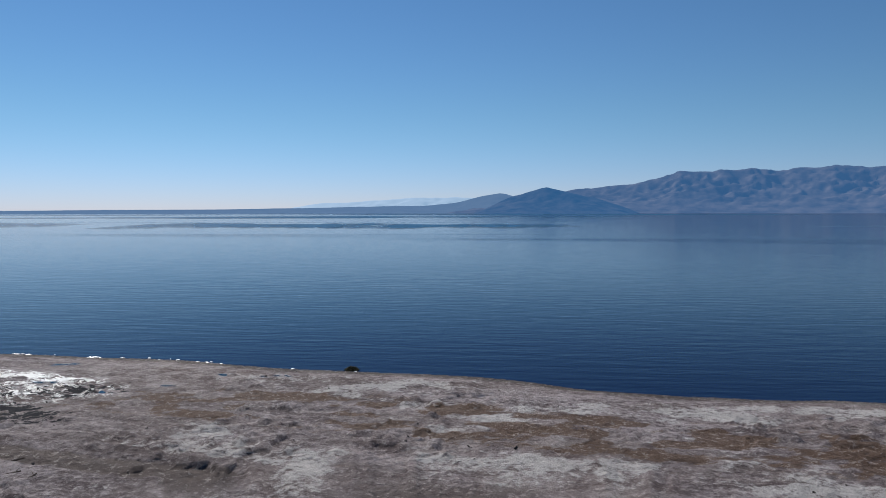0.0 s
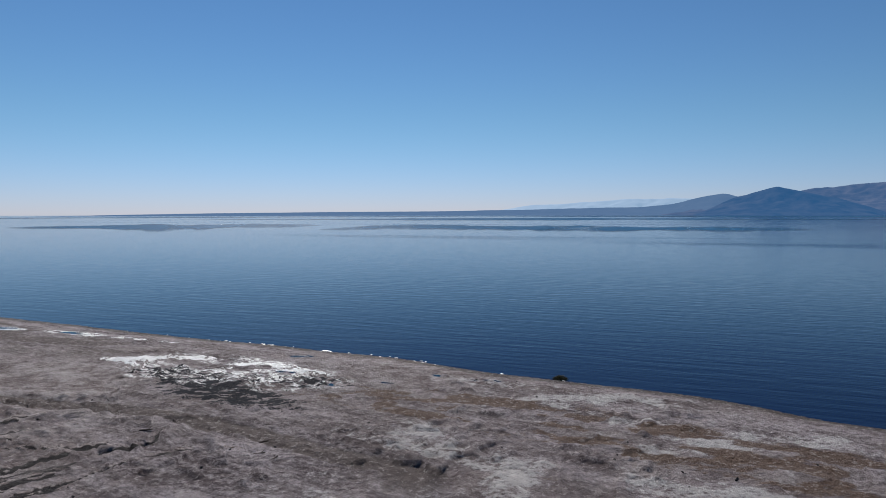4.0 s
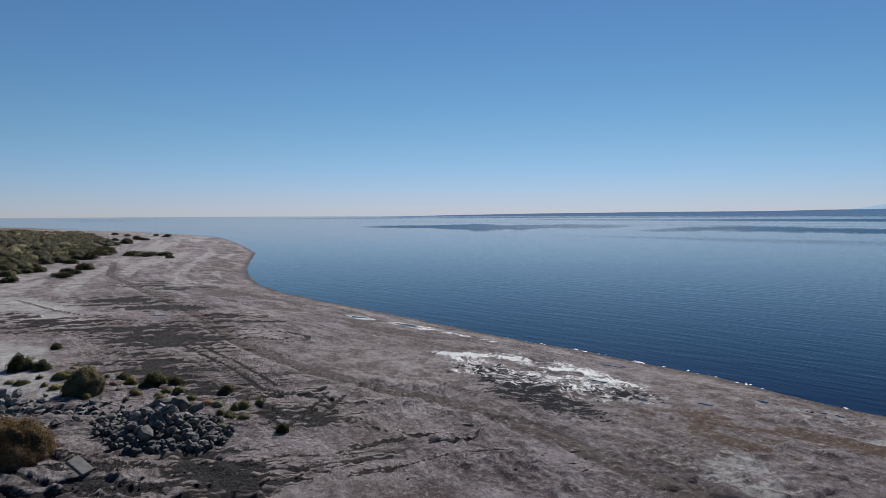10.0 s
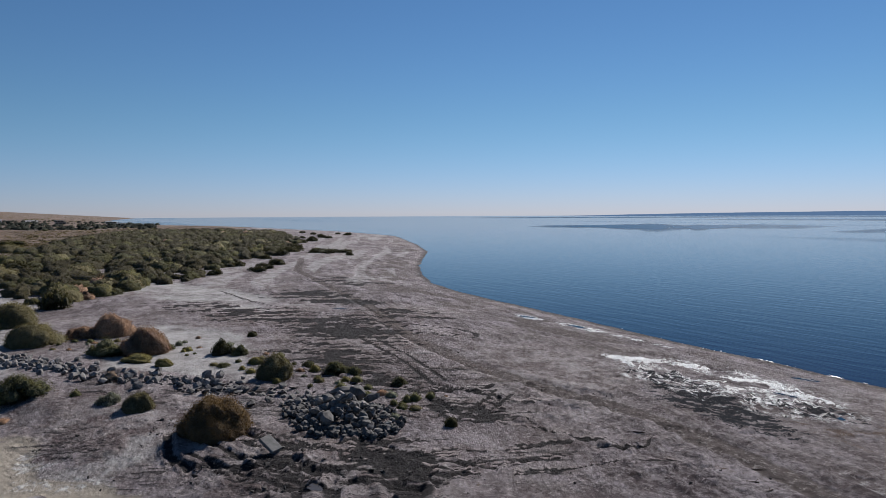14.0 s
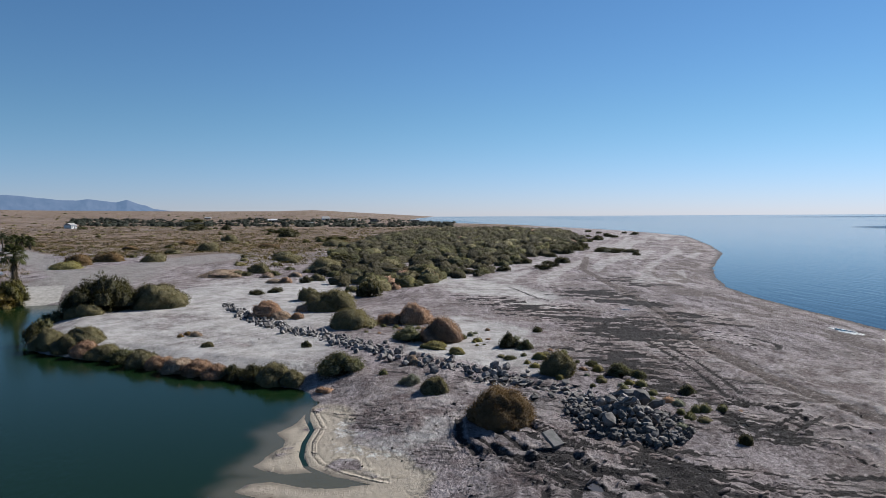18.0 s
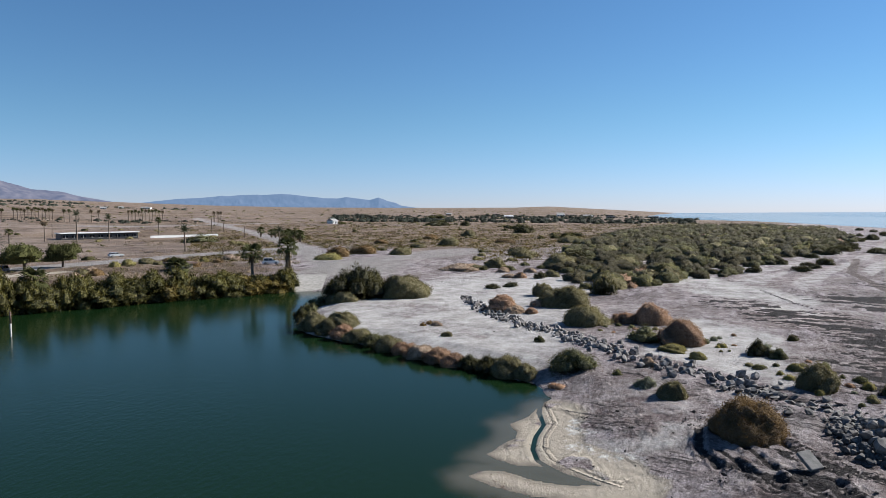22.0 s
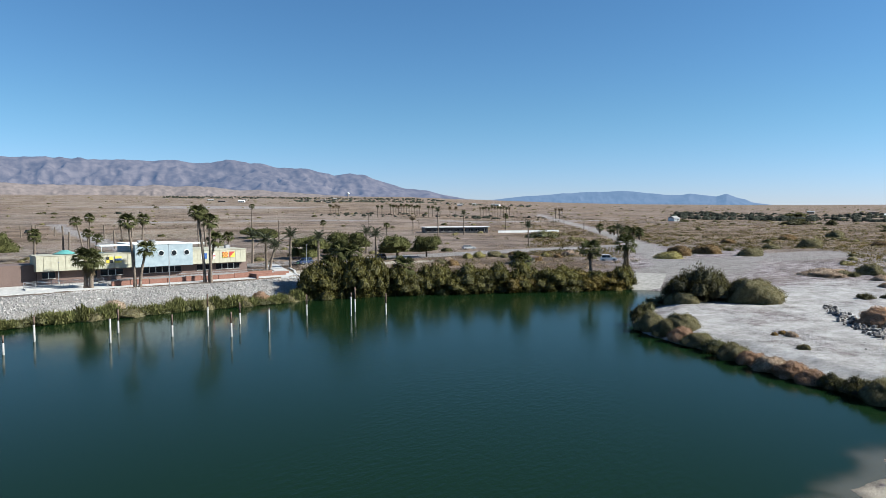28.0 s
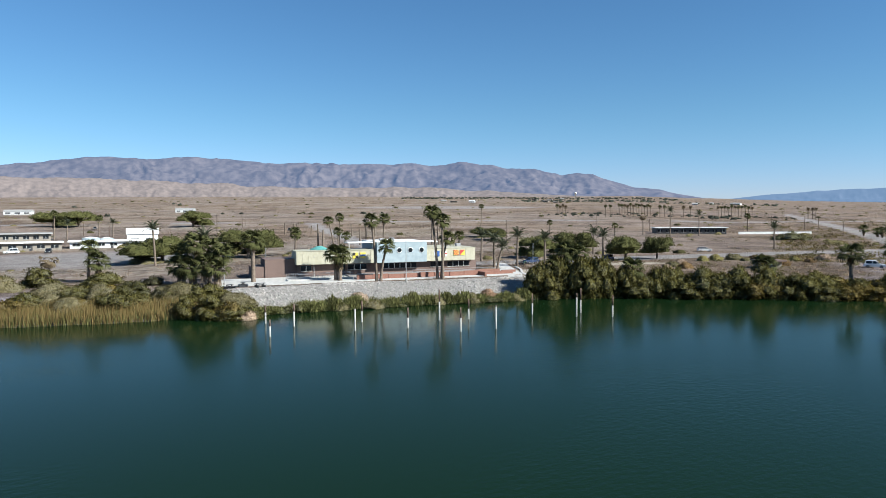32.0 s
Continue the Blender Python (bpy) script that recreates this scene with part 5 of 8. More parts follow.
shrub(-218.2, 53.0, 4.7, 1.6, "dark")
shrub(-93.7, -24.2, 1.4, 0.8, "pink")
shrub(-94.7, -25.4, 1.1, 0.6, "gold")
shrub(-85.5, -20.7, 1.3, 0.9, "olive")
shrub(-92.9, -25.9, 0.9, 0.6, "gold")
shrub(-165.5, -24.7, 4.1, 1.4, "pink")
shrub(-185.5, -36.7, 4.6, 1.5, "olive")
shrub(-181.1, -28.5, 3.6, 1.8, "pink")
shrub(-203.1, -25.7, 3.6, 1.7, "green")

# spit
shrub(-96.8, -45.6, 3.5, 3.5, "dark")
shrub(-92.6, -42.2, 4.2, 3.0, "olive")
shrub(-89.9, -38.8, 3.7, 2.4, "olive")
shrub(-87.8, -35.7, 3.4, 2.0, "rust")
shrub(-86.1, -32.9, 3.8, 1.8, "olive")
shrub(-84.1, -30.1, 3.7, 2.2, "green")
shrub(-81.7, -27.3, 3.7, 2.1, "olive")
shrub(-80.0, -24.8, 3.3, 1.8, "rust")
shrub(-78.0, -22.0, 3.7, 1.7, "pink")
shrub(-76.5, -19.7, 3.3, 1.7, "rust")
shrub(-75.0, -17.4, 2.9, 1.5, "rust")
shrub(-73.9, -15.4, 3.1, 1.7, "dark")
shrub(-72.8, -13.1, 3.3, 2.1, "dark")
shrub(-71.4, -10.8, 3.3, 2.3, "olive")
shrub(-70.2, -8.8, 2.6, 1.6, "olive")
shrub(-110.6, -51.2, 3.6, 3.0, "green")
shrub(-118.7, -52.5, 4.6, 3.0, "green")
shrub(-116.8, -48.8, 4.1, 2.7, "olive")
shrub(-116.2, -46.7, 4.1, 2.4, "olive")
shrub(-65.9, -5.1, 1.2, 0.5, "rust")

# scrub
shrub(-208.1, -86.0, 7.3, 4.7, "gold")
shrub(-224.2, -83.3, 8.5, 4.3, "gold")
shrub(-221.9, -69.4, 6.8, 3.4, "olive")
shrub(-195.1, -83.4, 8.6, 2.4, "lime")
shrub(-266.1, -76.2, 5.8, 2.7, "olive")
shrub(-284.1, -68.0, 8.0, 4.7, "olive")
shrub(-399.0, -83.7, 8.6, 4.6, "olive")
shrub(-194.6, -32.8, 5.4, 3.2, "olive")
shrub(-227.2, -29.3, 6.7, 3.0, "olive")
shrub(-179.4, -42.2, 6.0, 1.2, "pink")
shrub(-189.5, -39.0, 4.7, 1.4, "pink")
shrub(-320.0, -20.3, 11.9, 4.1, "olive")
shrub(-457.4, -59.0, 14.9, 8.9, "dark")
shrub(-632.8, -162.1, 24.2, 7.4, "dark")
shrub(-644.7, -138.0, 10.6, 7.4, "dark")
shrub(-303.0, -196.9, 17.5, 5.8, "green")
shrub(-331.2, -157.5, 5.9, 5.3, "dark")
shrub(-313.0, -49.1, 7.7, 2.6, "gold")
shrub(-352.9, -93.4, 8.8, 3.5, "gold")
shrub(-298.2, -102.6, 6.1, 2.5, "gold")
shrub(-137.8, -120.8, 3.9, 1.9, "olive")
shrub(-146.4, -125.7, 3.4, 1.7, "pink")
shrub(-135.8, -115.4, 3.7, 1.9, "gold")
shrub(-158.9, -128.9, 3.6, 1.8, "lime")
shrub(-164.5, -129.0, 4.1, 2.0, "lime")
shrub(-170.6, -127.7, 4.5, 2.2, "olive")
shrub(-175.7, -124.8, 3.5, 1.7, "gold")
shrub(-175.6, -122.2, 4.5, 2.2, "gold")
shrub(-162.3, -107.9, 4.4, 2.2, "gold")
shrub(-179.9, -115.7, 3.5, 1.7, "lime")
shrub(-189.5, -113.4, 4.3, 2.1, "pink")
shrub(-178.7, -110.5, 3.1, 1.5, "gold")
shrub(-168.5, -122.8, 3.0, 1.5, "olive")
shrub(-187.7, -109.4, 3.5, 1.8, "pink")
shrub(-133.4, -118.9, 2.3, 1.2, "pink")
shrub(-178.6, -99.4, 3.0, 1.5, "olive")

# hedge
shrub(-84.2, -107.4, 5.8, 9.0, "hedge")
shrub(-86.0, -108.4, 4.9, 7.8, "hedgedark")
shrub(-85.9, -106.3, 7.6, 9.3, "hedge")
shrub(-87.8, -107.3, 5.3, 8.0, "hedgedark")
shrub(-88.3, -105.0, 5.1, 10.5, "hedge")
shrub(-90.3, -106.0, 6.7, 9.0, "hedgedark")
shrub(-90.2, -103.9, 4.9, 8.0, "hedgedark")
shrub(-92.2, -104.8, 6.5, 6.9, "hedgedark")
shrub(-92.2, -102.9, 7.3, 10.4, "hedge")
shrub(-94.2, -103.8, 6.6, 9.0, "hedge")
shrub(-94.7, -101.6, 6.0, 10.7, "hedge")
shrub(-96.8, -102.6, 6.3, 9.2, "hedge")
shrub(-97.0, -100.4, 4.7, 8.6, "hedge")
shrub(-99.2, -101.4, 6.6, 7.4, "hedge")
shrub(-99.6, -98.9, 5.1, 9.5, "hedge")
shrub(-101.7, -99.6, 5.6, 8.2, "hedge")
shrub(-102.1, -97.1, 7.4, 5.9, "hedge")
shrub(-104.3, -97.9, 6.7, 4.3, "hedge")
shrub(-104.3, -95.7, 5.1, 8.1, "hedge")
shrub(-106.4, -96.4, 5.8, 6.9, "hedgedark")
shrub(-106.4, -94.1, 6.2, 8.3, "hedge")
shrub(-108.6, -94.8, 5.1, 7.1, "hedge")
shrub(-108.7, -92.3, 8.1, 5.5, "hedge")
shrub(-110.9, -92.9, 4.8, 4.7, "hedgedark")
shrub(-111.0, -90.5, 7.4, 8.1, "hedgedark")
shrub(-113.3, -91.2, 7.1, 6.9, "hedge")
shrub(-113.5, -88.7, 8.1, 6.5, "hedge")
shrub(-115.7, -89.2, 6.2, 5.6, "hedge")
shrub(-116.0, -86.9, 6.7, 8.2, "hedgedark")
shrub(-118.4, -87.5, 6.6, 7.1, "hedge")
shrub(-118.9, -85.3, 8.1, 5.5, "hedgegold")
shrub(-121.2, -85.8, 5.9, 4.7, "hedgedark")
shrub(-120.8, -83.7, 7.6, 8.6, "hedge")
shrub(-123.1, -84.1, 6.8, 7.4, "hedgedark")
shrub(-122.6, -82.2, 5.6, 5.5, "hedgegold")
shrub(-124.9, -82.6, 5.7, 4.7, "hedge")
shrub(-124.6, -80.5, 6.8, 6.2, "hedge")
shrub(-127.0, -80.9, 4.9, 5.4, "hedgedark")
shrub(-127.1, -78.5, 7.6, 7.1, "hedge")
shrub(-129.8, -79.1, 6.3, 6.0, "hedge")
shrub(-129.6, -77.0, 8.7, 6.0, "hedge")
shrub(-132.3, -77.4, 6.2, 5.3, "hedgedark")
shrub(-131.9, -75.3, 8.3, 5.5, "hedgegold")
shrub(-134.5, -75.7, 5.1, 4.8, "hedge")
shrub(-134.1, -73.7, 5.6, 5.4, "hedge")
shrub(-136.8, -74.0, 5.2, 4.7, "hedge")
shrub(-136.6, -71.6, 8.2, 5.0, "hedgegold")
shrub(-139.2, -71.9, 5.4, 4.4, "hedgedark")
shrub(-138.6, -69.8, 6.2, 7.6, "hedge")
shrub(-141.2, -70.1, 5.3, 6.6, "hedgedark")

# brush
shrub(-10.0, -125.4, 7.2, 2.7, "hedge")
shrub(-29.0, -116.2, 6.8, 3.1, "hedgedark")
shrub(-1.5, -151.4, 8.4, 4.9, "hedge")
shrub(1.1, -126.7, 5.3, 3.8, "hedge")
shrub(-11.2, -123.0, 7.1, 3.7, "hedge")
shrub(6.9, -153.7, 9.6, 4.0, "hedge")
shrub(-28.9, -116.8, 6.2, 3.4, "olive")
shrub(-12.1, -122.0, 6.7, 4.0, "hedge")
shrub(-13.2, -126.4, 5.4, 3.5, "hedgedark")
shrub(-9.9, -126.0, 6.8, 3.5, "hedge")
shrub(-26.8, -112.3, 6.6, 2.8, "hedge")
shrub(-24.4, -119.3, 5.9, 2.8, "hedge")
shrub(-6.1, -129.0, 7.8, 3.4, "hedge")
shrub(-6.5, -124.4, 5.2, 2.5, "hedgegold")
shrub(5.7, -145.5, 8.0, 4.3, "olive")
shrub(0.5, -129.2, 5.4, 3.0, "hedge")
shrub(-14.6, -123.2, 6.6, 3.0, "hedge")
shrub(-3.2, -130.5, 8.3, 3.4, "olive")
shrub(-9.8, -126.9, 5.7, 3.7, "olive")
shrub(-26.8, -121.8, 5.9, 3.7, "hedge")
shrub(0.5, -127.9, 6.8, 2.9, "hedge")
shrub(-27.4, -111.8, 6.1, 2.3, "hedge")
shrub(-24.4, -116.5, 5.7, 2.5, "hedgedark")
shrub(-11.2, -127.2, 6.3, 3.6, "hedgegold")
shrub(-25.8, -120.8, 5.9, 3.8, "hedge")
shrub(-4.7, -124.9, 7.0, 3.2, "olive")
shrub(-20.0, -124.6, 5.2, 2.5, "hedge")
shrub(2.1, -127.5, 6.5, 2.9, "hedgegold")
shrub(-11.3, -142.1, 7.8, 4.1, "hedge")
shrub(-21.2, -125.5, 7.0, 4.0, "olive")
shrub(-14.4, -128.3, 6.4, 3.7, "hedgedark")
shrub(1.1, -129.5, 5.7, 2.6, "hedge")
shrub(-24.5, -114.2, 6.3, 3.5, "hedgegold")
shrub(-21.2, -118.2, 5.4, 2.8, "hedgedark")
shrub(-20.2, -143.1, 4.7, 3.2, "dark")
shrub(-21.1, -116.1, 4.8, 4.6, "hedge")
shrub(-24.4, -113.4, 5.3, 4.9, "hedge")
shrub(-26.7, -111.7, 4.7, 4.3, "hedgegold")
shrub(-29.3, -110.0, 2.8, 2.8, "pink")
shrub(-30.9, -111.0, 2.8, 2.4, "hedgedark")
shrub(-23.5, -119.2, 4.9, 4.9, "hedge")
shrub(-10.6, -141.3, 5.3, 3.9, "hedge")
shrub(-26.9, -204.3, 8.3, 2.7, "olive")

# fringe
shrub(-33.3, -114.5, 4.2, 1.2, "reed")
shrub(-34.5, -114.3, 4.3, 1.2, "reed")
shrub(-36.2, -114.3, 4.3, 1.5, "green")
shrub(-37.5, -114.1, 3.2, 1.6, "green")
shrub(-38.8, -114.0, 4.1, 2.2, "green")
shrub(-40.1, -113.9, 4.2, 1.8, "reed")
shrub(-41.6, -113.6, 4.1, 1.8, "reed")
shrub(-43.1, -113.4, 3.2, 1.9, "reed")
shrub(-44.5, -113.2, 4.1, 2.4, "reed")
shrub(-46.2, -113.0, 4.1, 1.4, "olive")
shrub(-47.5, -112.7, 4.3, 2.0, "reed")
shrub(-48.9, -112.6, 3.5, 2.3, "reed")
shrub(-50.6, -112.3, 3.3, 1.3, "olive")
shrub(-52.0, -112.1, 4.3, 1.5, "olive")
shrub(-53.9, -111.9, 3.3, 1.5, "green")
shrub(-55.3, -111.8, 3.8, 1.7, "reed")
shrub(-56.8, -111.7, 3.5, 1.3, "green")
shrub(-58.3, -111.3, 2.9, 1.8, "reed")
shrub(-59.6, -111.1, 3.1, 2.4, "reed")
shrub(-61.0, -110.7, 2.8, 2.3, "green")
shrub(-62.3, -110.4, 3.6, 1.8, "reed")
shrub(-63.6, -110.0, 2.8, 2.3, "olive")
shrub(-65.5, -109.7, 3.1, 2.2, "reed")
shrub(-67.2, -109.2, 3.2, 1.4, "reed")
shrub(-68.5, -108.9, 4.1, 2.3, "reed")
shrub(-70.0, -108.6, 3.9, 2.1, "olive")
shrub(-71.7, -108.3, 3.8, 1.3, "reed")
shrub(-73.7, -108.0, 4.5, 1.3, "green")
shrub(-75.6, -107.8, 4.5, 1.3, "green")
shrub(-77.2, -107.6, 4.7, 1.7, "reed")
shrub(-79.2, -107.4, 3.4, 1.7, "olive")
shrub(-80.9, -107.1, 3.3, 2.5, "reed")
shrub(-50.5, -115.5, 3.7, 2.3, "pink")
shrub(-75.1, -110.2, 3.3, 1.7, "rust")
shrub(-60.4, -113.5, 1.7, 2.7, "green")

# trees
mesquite(-129.9, -163.8, 11.0, 7.1)
mesquite(-144.9, -166.2, 11.4, 7.8)
mesquite(-143.6, -142.5, 12.8, 8.2)
mesquite(-155.9, -142.5, 9.2, 7.9)
mesquite(-31.0, -203.9, 18.0, 9.0)
mesquite(-56.3, -209.9, 15.8, 9.1)
mesquite(-15.3, -520.6, 29.4, 11.8)
mesquite(-27.8, -511.6, 24.8, 10.7)
mesquite(-92.2, -477.1, 20.4, 11.0)
mesquite(-187.8, -273.0, 16.0, 7.0)
mesquite(-196.7, -296.1, 11.5, 6.3)

# palms
fan_palm(-73.3, -217.7, -0.2, 0.1, 6.2)
fan_palm(-88.7, -222.8, 1.7, -0.7, 10.9)
fan_palm(-96.6, -238.0, -0.4, 0.2, 11.8)
fan_palm(-92.1, -227.4, 0.1, -0.0, 6.9)
fan_palm(-98.0, -236.6, -0.7, 0.3, 5.2)
fan_palm(-53.4, -131.1, 0.0, -0.0, 5.0, skirt=True, shag=2.0)
fan_palm(-52.8, -131.9, -0.1, 0.1, 5.4, skirt=True, shag=2.0)
fan_palm(-59.9, -127.8, 0.9, -0.4, 12.1)
fan_palm(-84.8, -176.7, -0.4, 0.2, 11.9)
fan_palm(-60.5, -127.1, -1.1, 0.5, 7.1)
fan_palm(-72.6, -125.3, 1.0, -0.6, 13.7)
fan_palm(-73.3, -124.3, 0.1, -0.0, 12.0)
fan_palm(-73.7, -125.6, -1.1, 0.6, 8.4)
fan_palm(-118.4, -190.6, -0.1, 0.1, 6.2)
fan_palm(-242.1, -363.4, -0.2, 0.1, 13.9)
fan_palm(-112.2, -196.9, 0.1, -0.0, 12.9)
date_palm(-107.7, -161.6, -0.1, 0.1, 7.3)
date_palm(-97.4, -140.4, 0.1, -0.1, 7.1)
date_palm(-96.1, -137.2, -1.0, 0.7, 5.9)
date_palm(-105.0, -141.4, -0.1, 0.1, 8.1)
date_palm(-110.6, -137.4, 0.0, -0.0, 7.4)
fan_palm(-9.9, -156.1, -0.3, 0.0, 7.2)
fan_palm(-11.5, -154.9, -0.1, 0.0, 4.2, skirt=True)
dead_palm(-3.3, -171.5, -0.0, 0.0, 3.9)
date_palm(-28.0, -195.0, 0.4, -0.1, 10.0)
fan_palm(-10.0, -377.8, -0.4, 0.0, 12.5)
fan_palm(-30.5, -395.2, -0.3, 0.0, 9.7)
date_palm(-15.2, -374.9, -0.5, 0.0, 8.2)
date_palm(-36.5, -391.4, -0.2, 0.0, 7.7)
fan_palm(-26.7, -137.8, -0.2, 0.0, 7.9, skirt=True)
fan_palm(-29.6, -138.4, 0.1, -0.0, 7.0, skirt=True)
fan_palm(-25.5, -142.3, -0.6, 0.1, 6.2, skirt=True)
fan_palm(-30.6, -135.3, -0.5, 0.1, 6.0, skirt=True)
date_palm(-29.3, -143.7, -0.5, 0.1, 9.0)
fan_palm(-25.9, -137.2, -0.1, 0.0, 3.5, skirt=True)
fan_palm(-28.1, -135.9, -0.1, 0.0, 3.9, skirt=True)
fan_palm(-29.8, -133.6, -0.1, 0.0, 3.2, skirt=True)
fan_palm(-24.4, -140.5, -0.1, 0.0, 3.6, skirt=True)
fan_palm(-37.9, -138.1, -0.0, 0.0, 8.4, skirt=True)
fan_palm(-70.9, -210.2, -0.1, 0.0, 7.7)
fan_palm(-244.9, -300.1, 0.0, -0.0, 6.2)
fan_palm(-261.2, -267.4, 0.0, -0.0, 5.5)
dead_palm(-282.5, -268.2, 0.1, -0.1, 9.6)
date_palm(-259.2, -229.1, 0.1, -0.1, 14.1)
date_palm(-301.4, -247.3, 0.1, -0.1, 11.8)
fan_palm(-341.7, -247.8, 0.1, -0.1, 9.7)
date_palm(-227.9, -154.4, 0.1, -0.1, 8.0)
date_palm(-156.7, -170.0, 0.0, -0.0, 7.1)
date_palm(-136.7, -144.4, 0.0, -0.0, 7.4)
fan_palm(-90.6, -106.1, 0.0, -0.0, 8.3, skirt=True)
fan_palm(-92.5, -105.1, -0.1, 0.1, 7.6, skirt=True)
fan_palm(-88.6, -106.4, 0.0, -0.0, 5.5, skirt=True)
fan_palm(-101.4, -98.9, 0.0, -0.0, 5.3, skirt=True)
fan_palm(-122.8, -85.1, 0.1, -0.1, 5.5, skirt=True)
fan_palm(-138.1, -77.0, 0.1, -0.1, 6.9, skirt=True)
fan_palm(-140.2, -69.8, -0.1, 0.1, 9.2, skirt=True, shag=6.0)
date_palm(-272.6, -139.1, 0.0, -0.1, 6.7)
fan_palm(-301.0, -150.5, 0.0, -0.0, 4.2)
fan_palm(-306.6, -148.9, 0.0, -0.0, 4.0)
fan_palm(-303.8, -144.2, 0.0, -0.0, 3.1)
fan_palm(-107.3, -184.2, 0.7, -0.4, 13.6)
far_palm(-440.9, -529.2, 0.0, -0.0, 9.6)
far_palm(-447.5, -532.8, 0.0, -0.0, 8.5)
far_palm(-445.9, -526.7, 0.0, -0.0, 9.7)
far_palm(-457.0, -535.6, 0.0, -0.0, 8.4)
far_palm(-512.4, -518.5, 0.1, -0.1, 9.8)
far_palm(-508.8, -510.9, 0.1, -0.1, 9.3)
far_palm(-527.3, -525.5, 0.1, -0.1, 9.1)
far_palm(-517.8, -512.2, 0.1, -0.1, 8.7)
far_palm(-512.7, -503.3, 0.1, -0.1, 10.5)
far_palm(-525.5, -512.0, 0.1, -0.1, 9.1)
far_palm(-532.7, -515.2, 0.1, -0.1, 9.9)
far_palm(-526.4, -505.3, 0.1, -0.1, 9.5)
far_palm(-531.7, -506.5, 0.1, -0.1, 9.8)
far_palm(-530.1, -501.3, 0.1, -0.1, 8.6)
far_palm(-526.7, -494.3, 0.1, -0.1, 9.6)
far_palm(-535.8, -499.2, 0.1, -0.1, 9.1)
far_palm(-595.6, -465.7, 0.1, -0.1, 9.0)
far_palm(-604.2, -468.4, 0.1, -0.1, 8.7)
far_palm(-604.4, -464.6, 0.1, -0.1, 9.4)
far_palm(-620.9, -473.2, 0.1, -0.1, 8.2)
far_palm(-606.6, -458.3, 0.1, -0.1, 10.1)
far_palm(-623.7, -467.2, 0.1, -0.1, 9.6)
far_palm(-608.1, -451.6, 0.1, -0.1, 10.0)
far_palm(-632.7, -465.8, 0.1, -0.1, 9.2)
far_palm(-636.3, -464.5, 0.1, -0.2, 10.3)
far_palm(-644.7, -466.6, 0.1, -0.1, 8.8)
far_palm(-639.5, -458.9, 0.1, -0.1, 8.9)
far_palm(-464.0, -487.0, 0.1, -0.1, 9.5)
far_palm(-468.7, -485.9, 0.1, -0.1, 9.5)
far_palm(-508.9, -462.3, 0.1, -0.1, 9.5)
far_palm(-514.9, -462.3, 0.1, -0.1, 9.5)
far_palm(-529.1, -451.9, 0.1, -0.1, 9.5)
far_palm(-535.4, -449.4, 0.1, -0.1, 9.5)
far_palm(-631.7, -393.9, 0.1, -0.2, 9.6)
far_palm(-633.7, -390.7, 0.1, -0.2, 9.5)
far_palm(-635.1, -388.3, 0.1, -0.2, 9.5)

# posts
mooring_post(-27.8, -93.5, 2.3)
mooring_post(-33.6, -100.7, 3.2)
mooring_post(-39.4, -91.4, 3.2)
mooring_post(-43.5, -98.3, 3.3)
mooring_post(-46.9, -89.6, 3.0)
mooring_post(-54.5, -93.5, 4.8)
mooring_post(-51.9, -83.1, 3.4)
mooring_post(-59.0, -92.1, 3.2)
mooring_post(-57.5, -82.5, 3.4)
mooring_post(-70.6, -90.9, 3.4)
mooring_post(-74.8, -84.9, 3.8)
mooring_post(-78.6, -88.2, 4.1)
mooring_post(-79.7, -81.9, 3.5)
mooring_post(-30.5, -104.8, 2.8)
mooring_post(-33.3, -99.9, 3.0)

# poles
power_pole(-65.6, -291.3, 13.1)
power_pole(-119.0, -457.5, 13.5)
bare_pole(-123.8, -468.5, 6.4)
bare_pole(-32.3, -362.6, 8.2)
bare_pole(-45.7, -384.7, 6.3)
light_pole(-31.7, -135.8, 5.4)
light_pole(-114.1, -146.7, 5.2)
light_pole(-50.0, -170.7, 4.9)
bare_pole(-161.1, -224.1, 10.2)
bare_pole(-284.6, -306.5, 9.9)
bare_pole(-312.8, -292.1, 7.3)
power_pole(-412.5, -259.3, 8.7)
power_pole(-417.9, -253.9, 7.6)
bare_pole(-433.6, -296.3, 7.6)
bare_pole(-127.2, -395.7, 4.9)
bare_pole(-355.7, -203.0, 6.6)
bare_pole(-24.3, -409.6, 7.6)
light_pole(-64.0, -122.8, 7.9)
light_pole(-51.9, -142.0, 4.3)
dead_trunk(-118.5, -368.1, 4.9)
dead_trunk(-133.5, -368.6, 4.4)
dead_trunk(-99.6, -267.3, 8.9)
dead_trunk(-100.9, -265.4, 6.7)
dead_trunk(-142.6, -333.9, 6.6)
dead_trunk(-117.6, -266.8, 6.8)
dead_trunk(-125.6, -269.7, 9.5)
dead_trunk(-123.1, -272.9, 9.0)
dead_trunk(-139.5, -416.3, 3.5)
dead_trunk(-139.1, -410.1, 3.7)

# groves on the mid plain
for _x, _y, _w, _h in ((-559, -77, 13, 5.6), (-548, -70, 9, 4.2), (-571, -86, 10, 4.4), (-382, -22, 9, 4.2), (-372, -25, 8, 3.6), (-365, -31, 6, 2.6), (-1000, -254, 26, 8.0), (-980, -262, 18, 6.0), (-760, -190, 12, 4.4), (-640, -260, 11, 4.4)):
    shrub(_x, _y, _w, _h, "hedgedark")

# short palms along the road
for _x, _y, _h in ((-369, -200, 3.4), (-361, -189, 2.6), (-352, -182, 3.2), (-340, -172, 2.9), (-332, -164, 3.6), (-326, -159, 2.4), (-309, -147, 3.6)):
    fan_palm(_x, _y, 0.1, 0.0, _h, True)

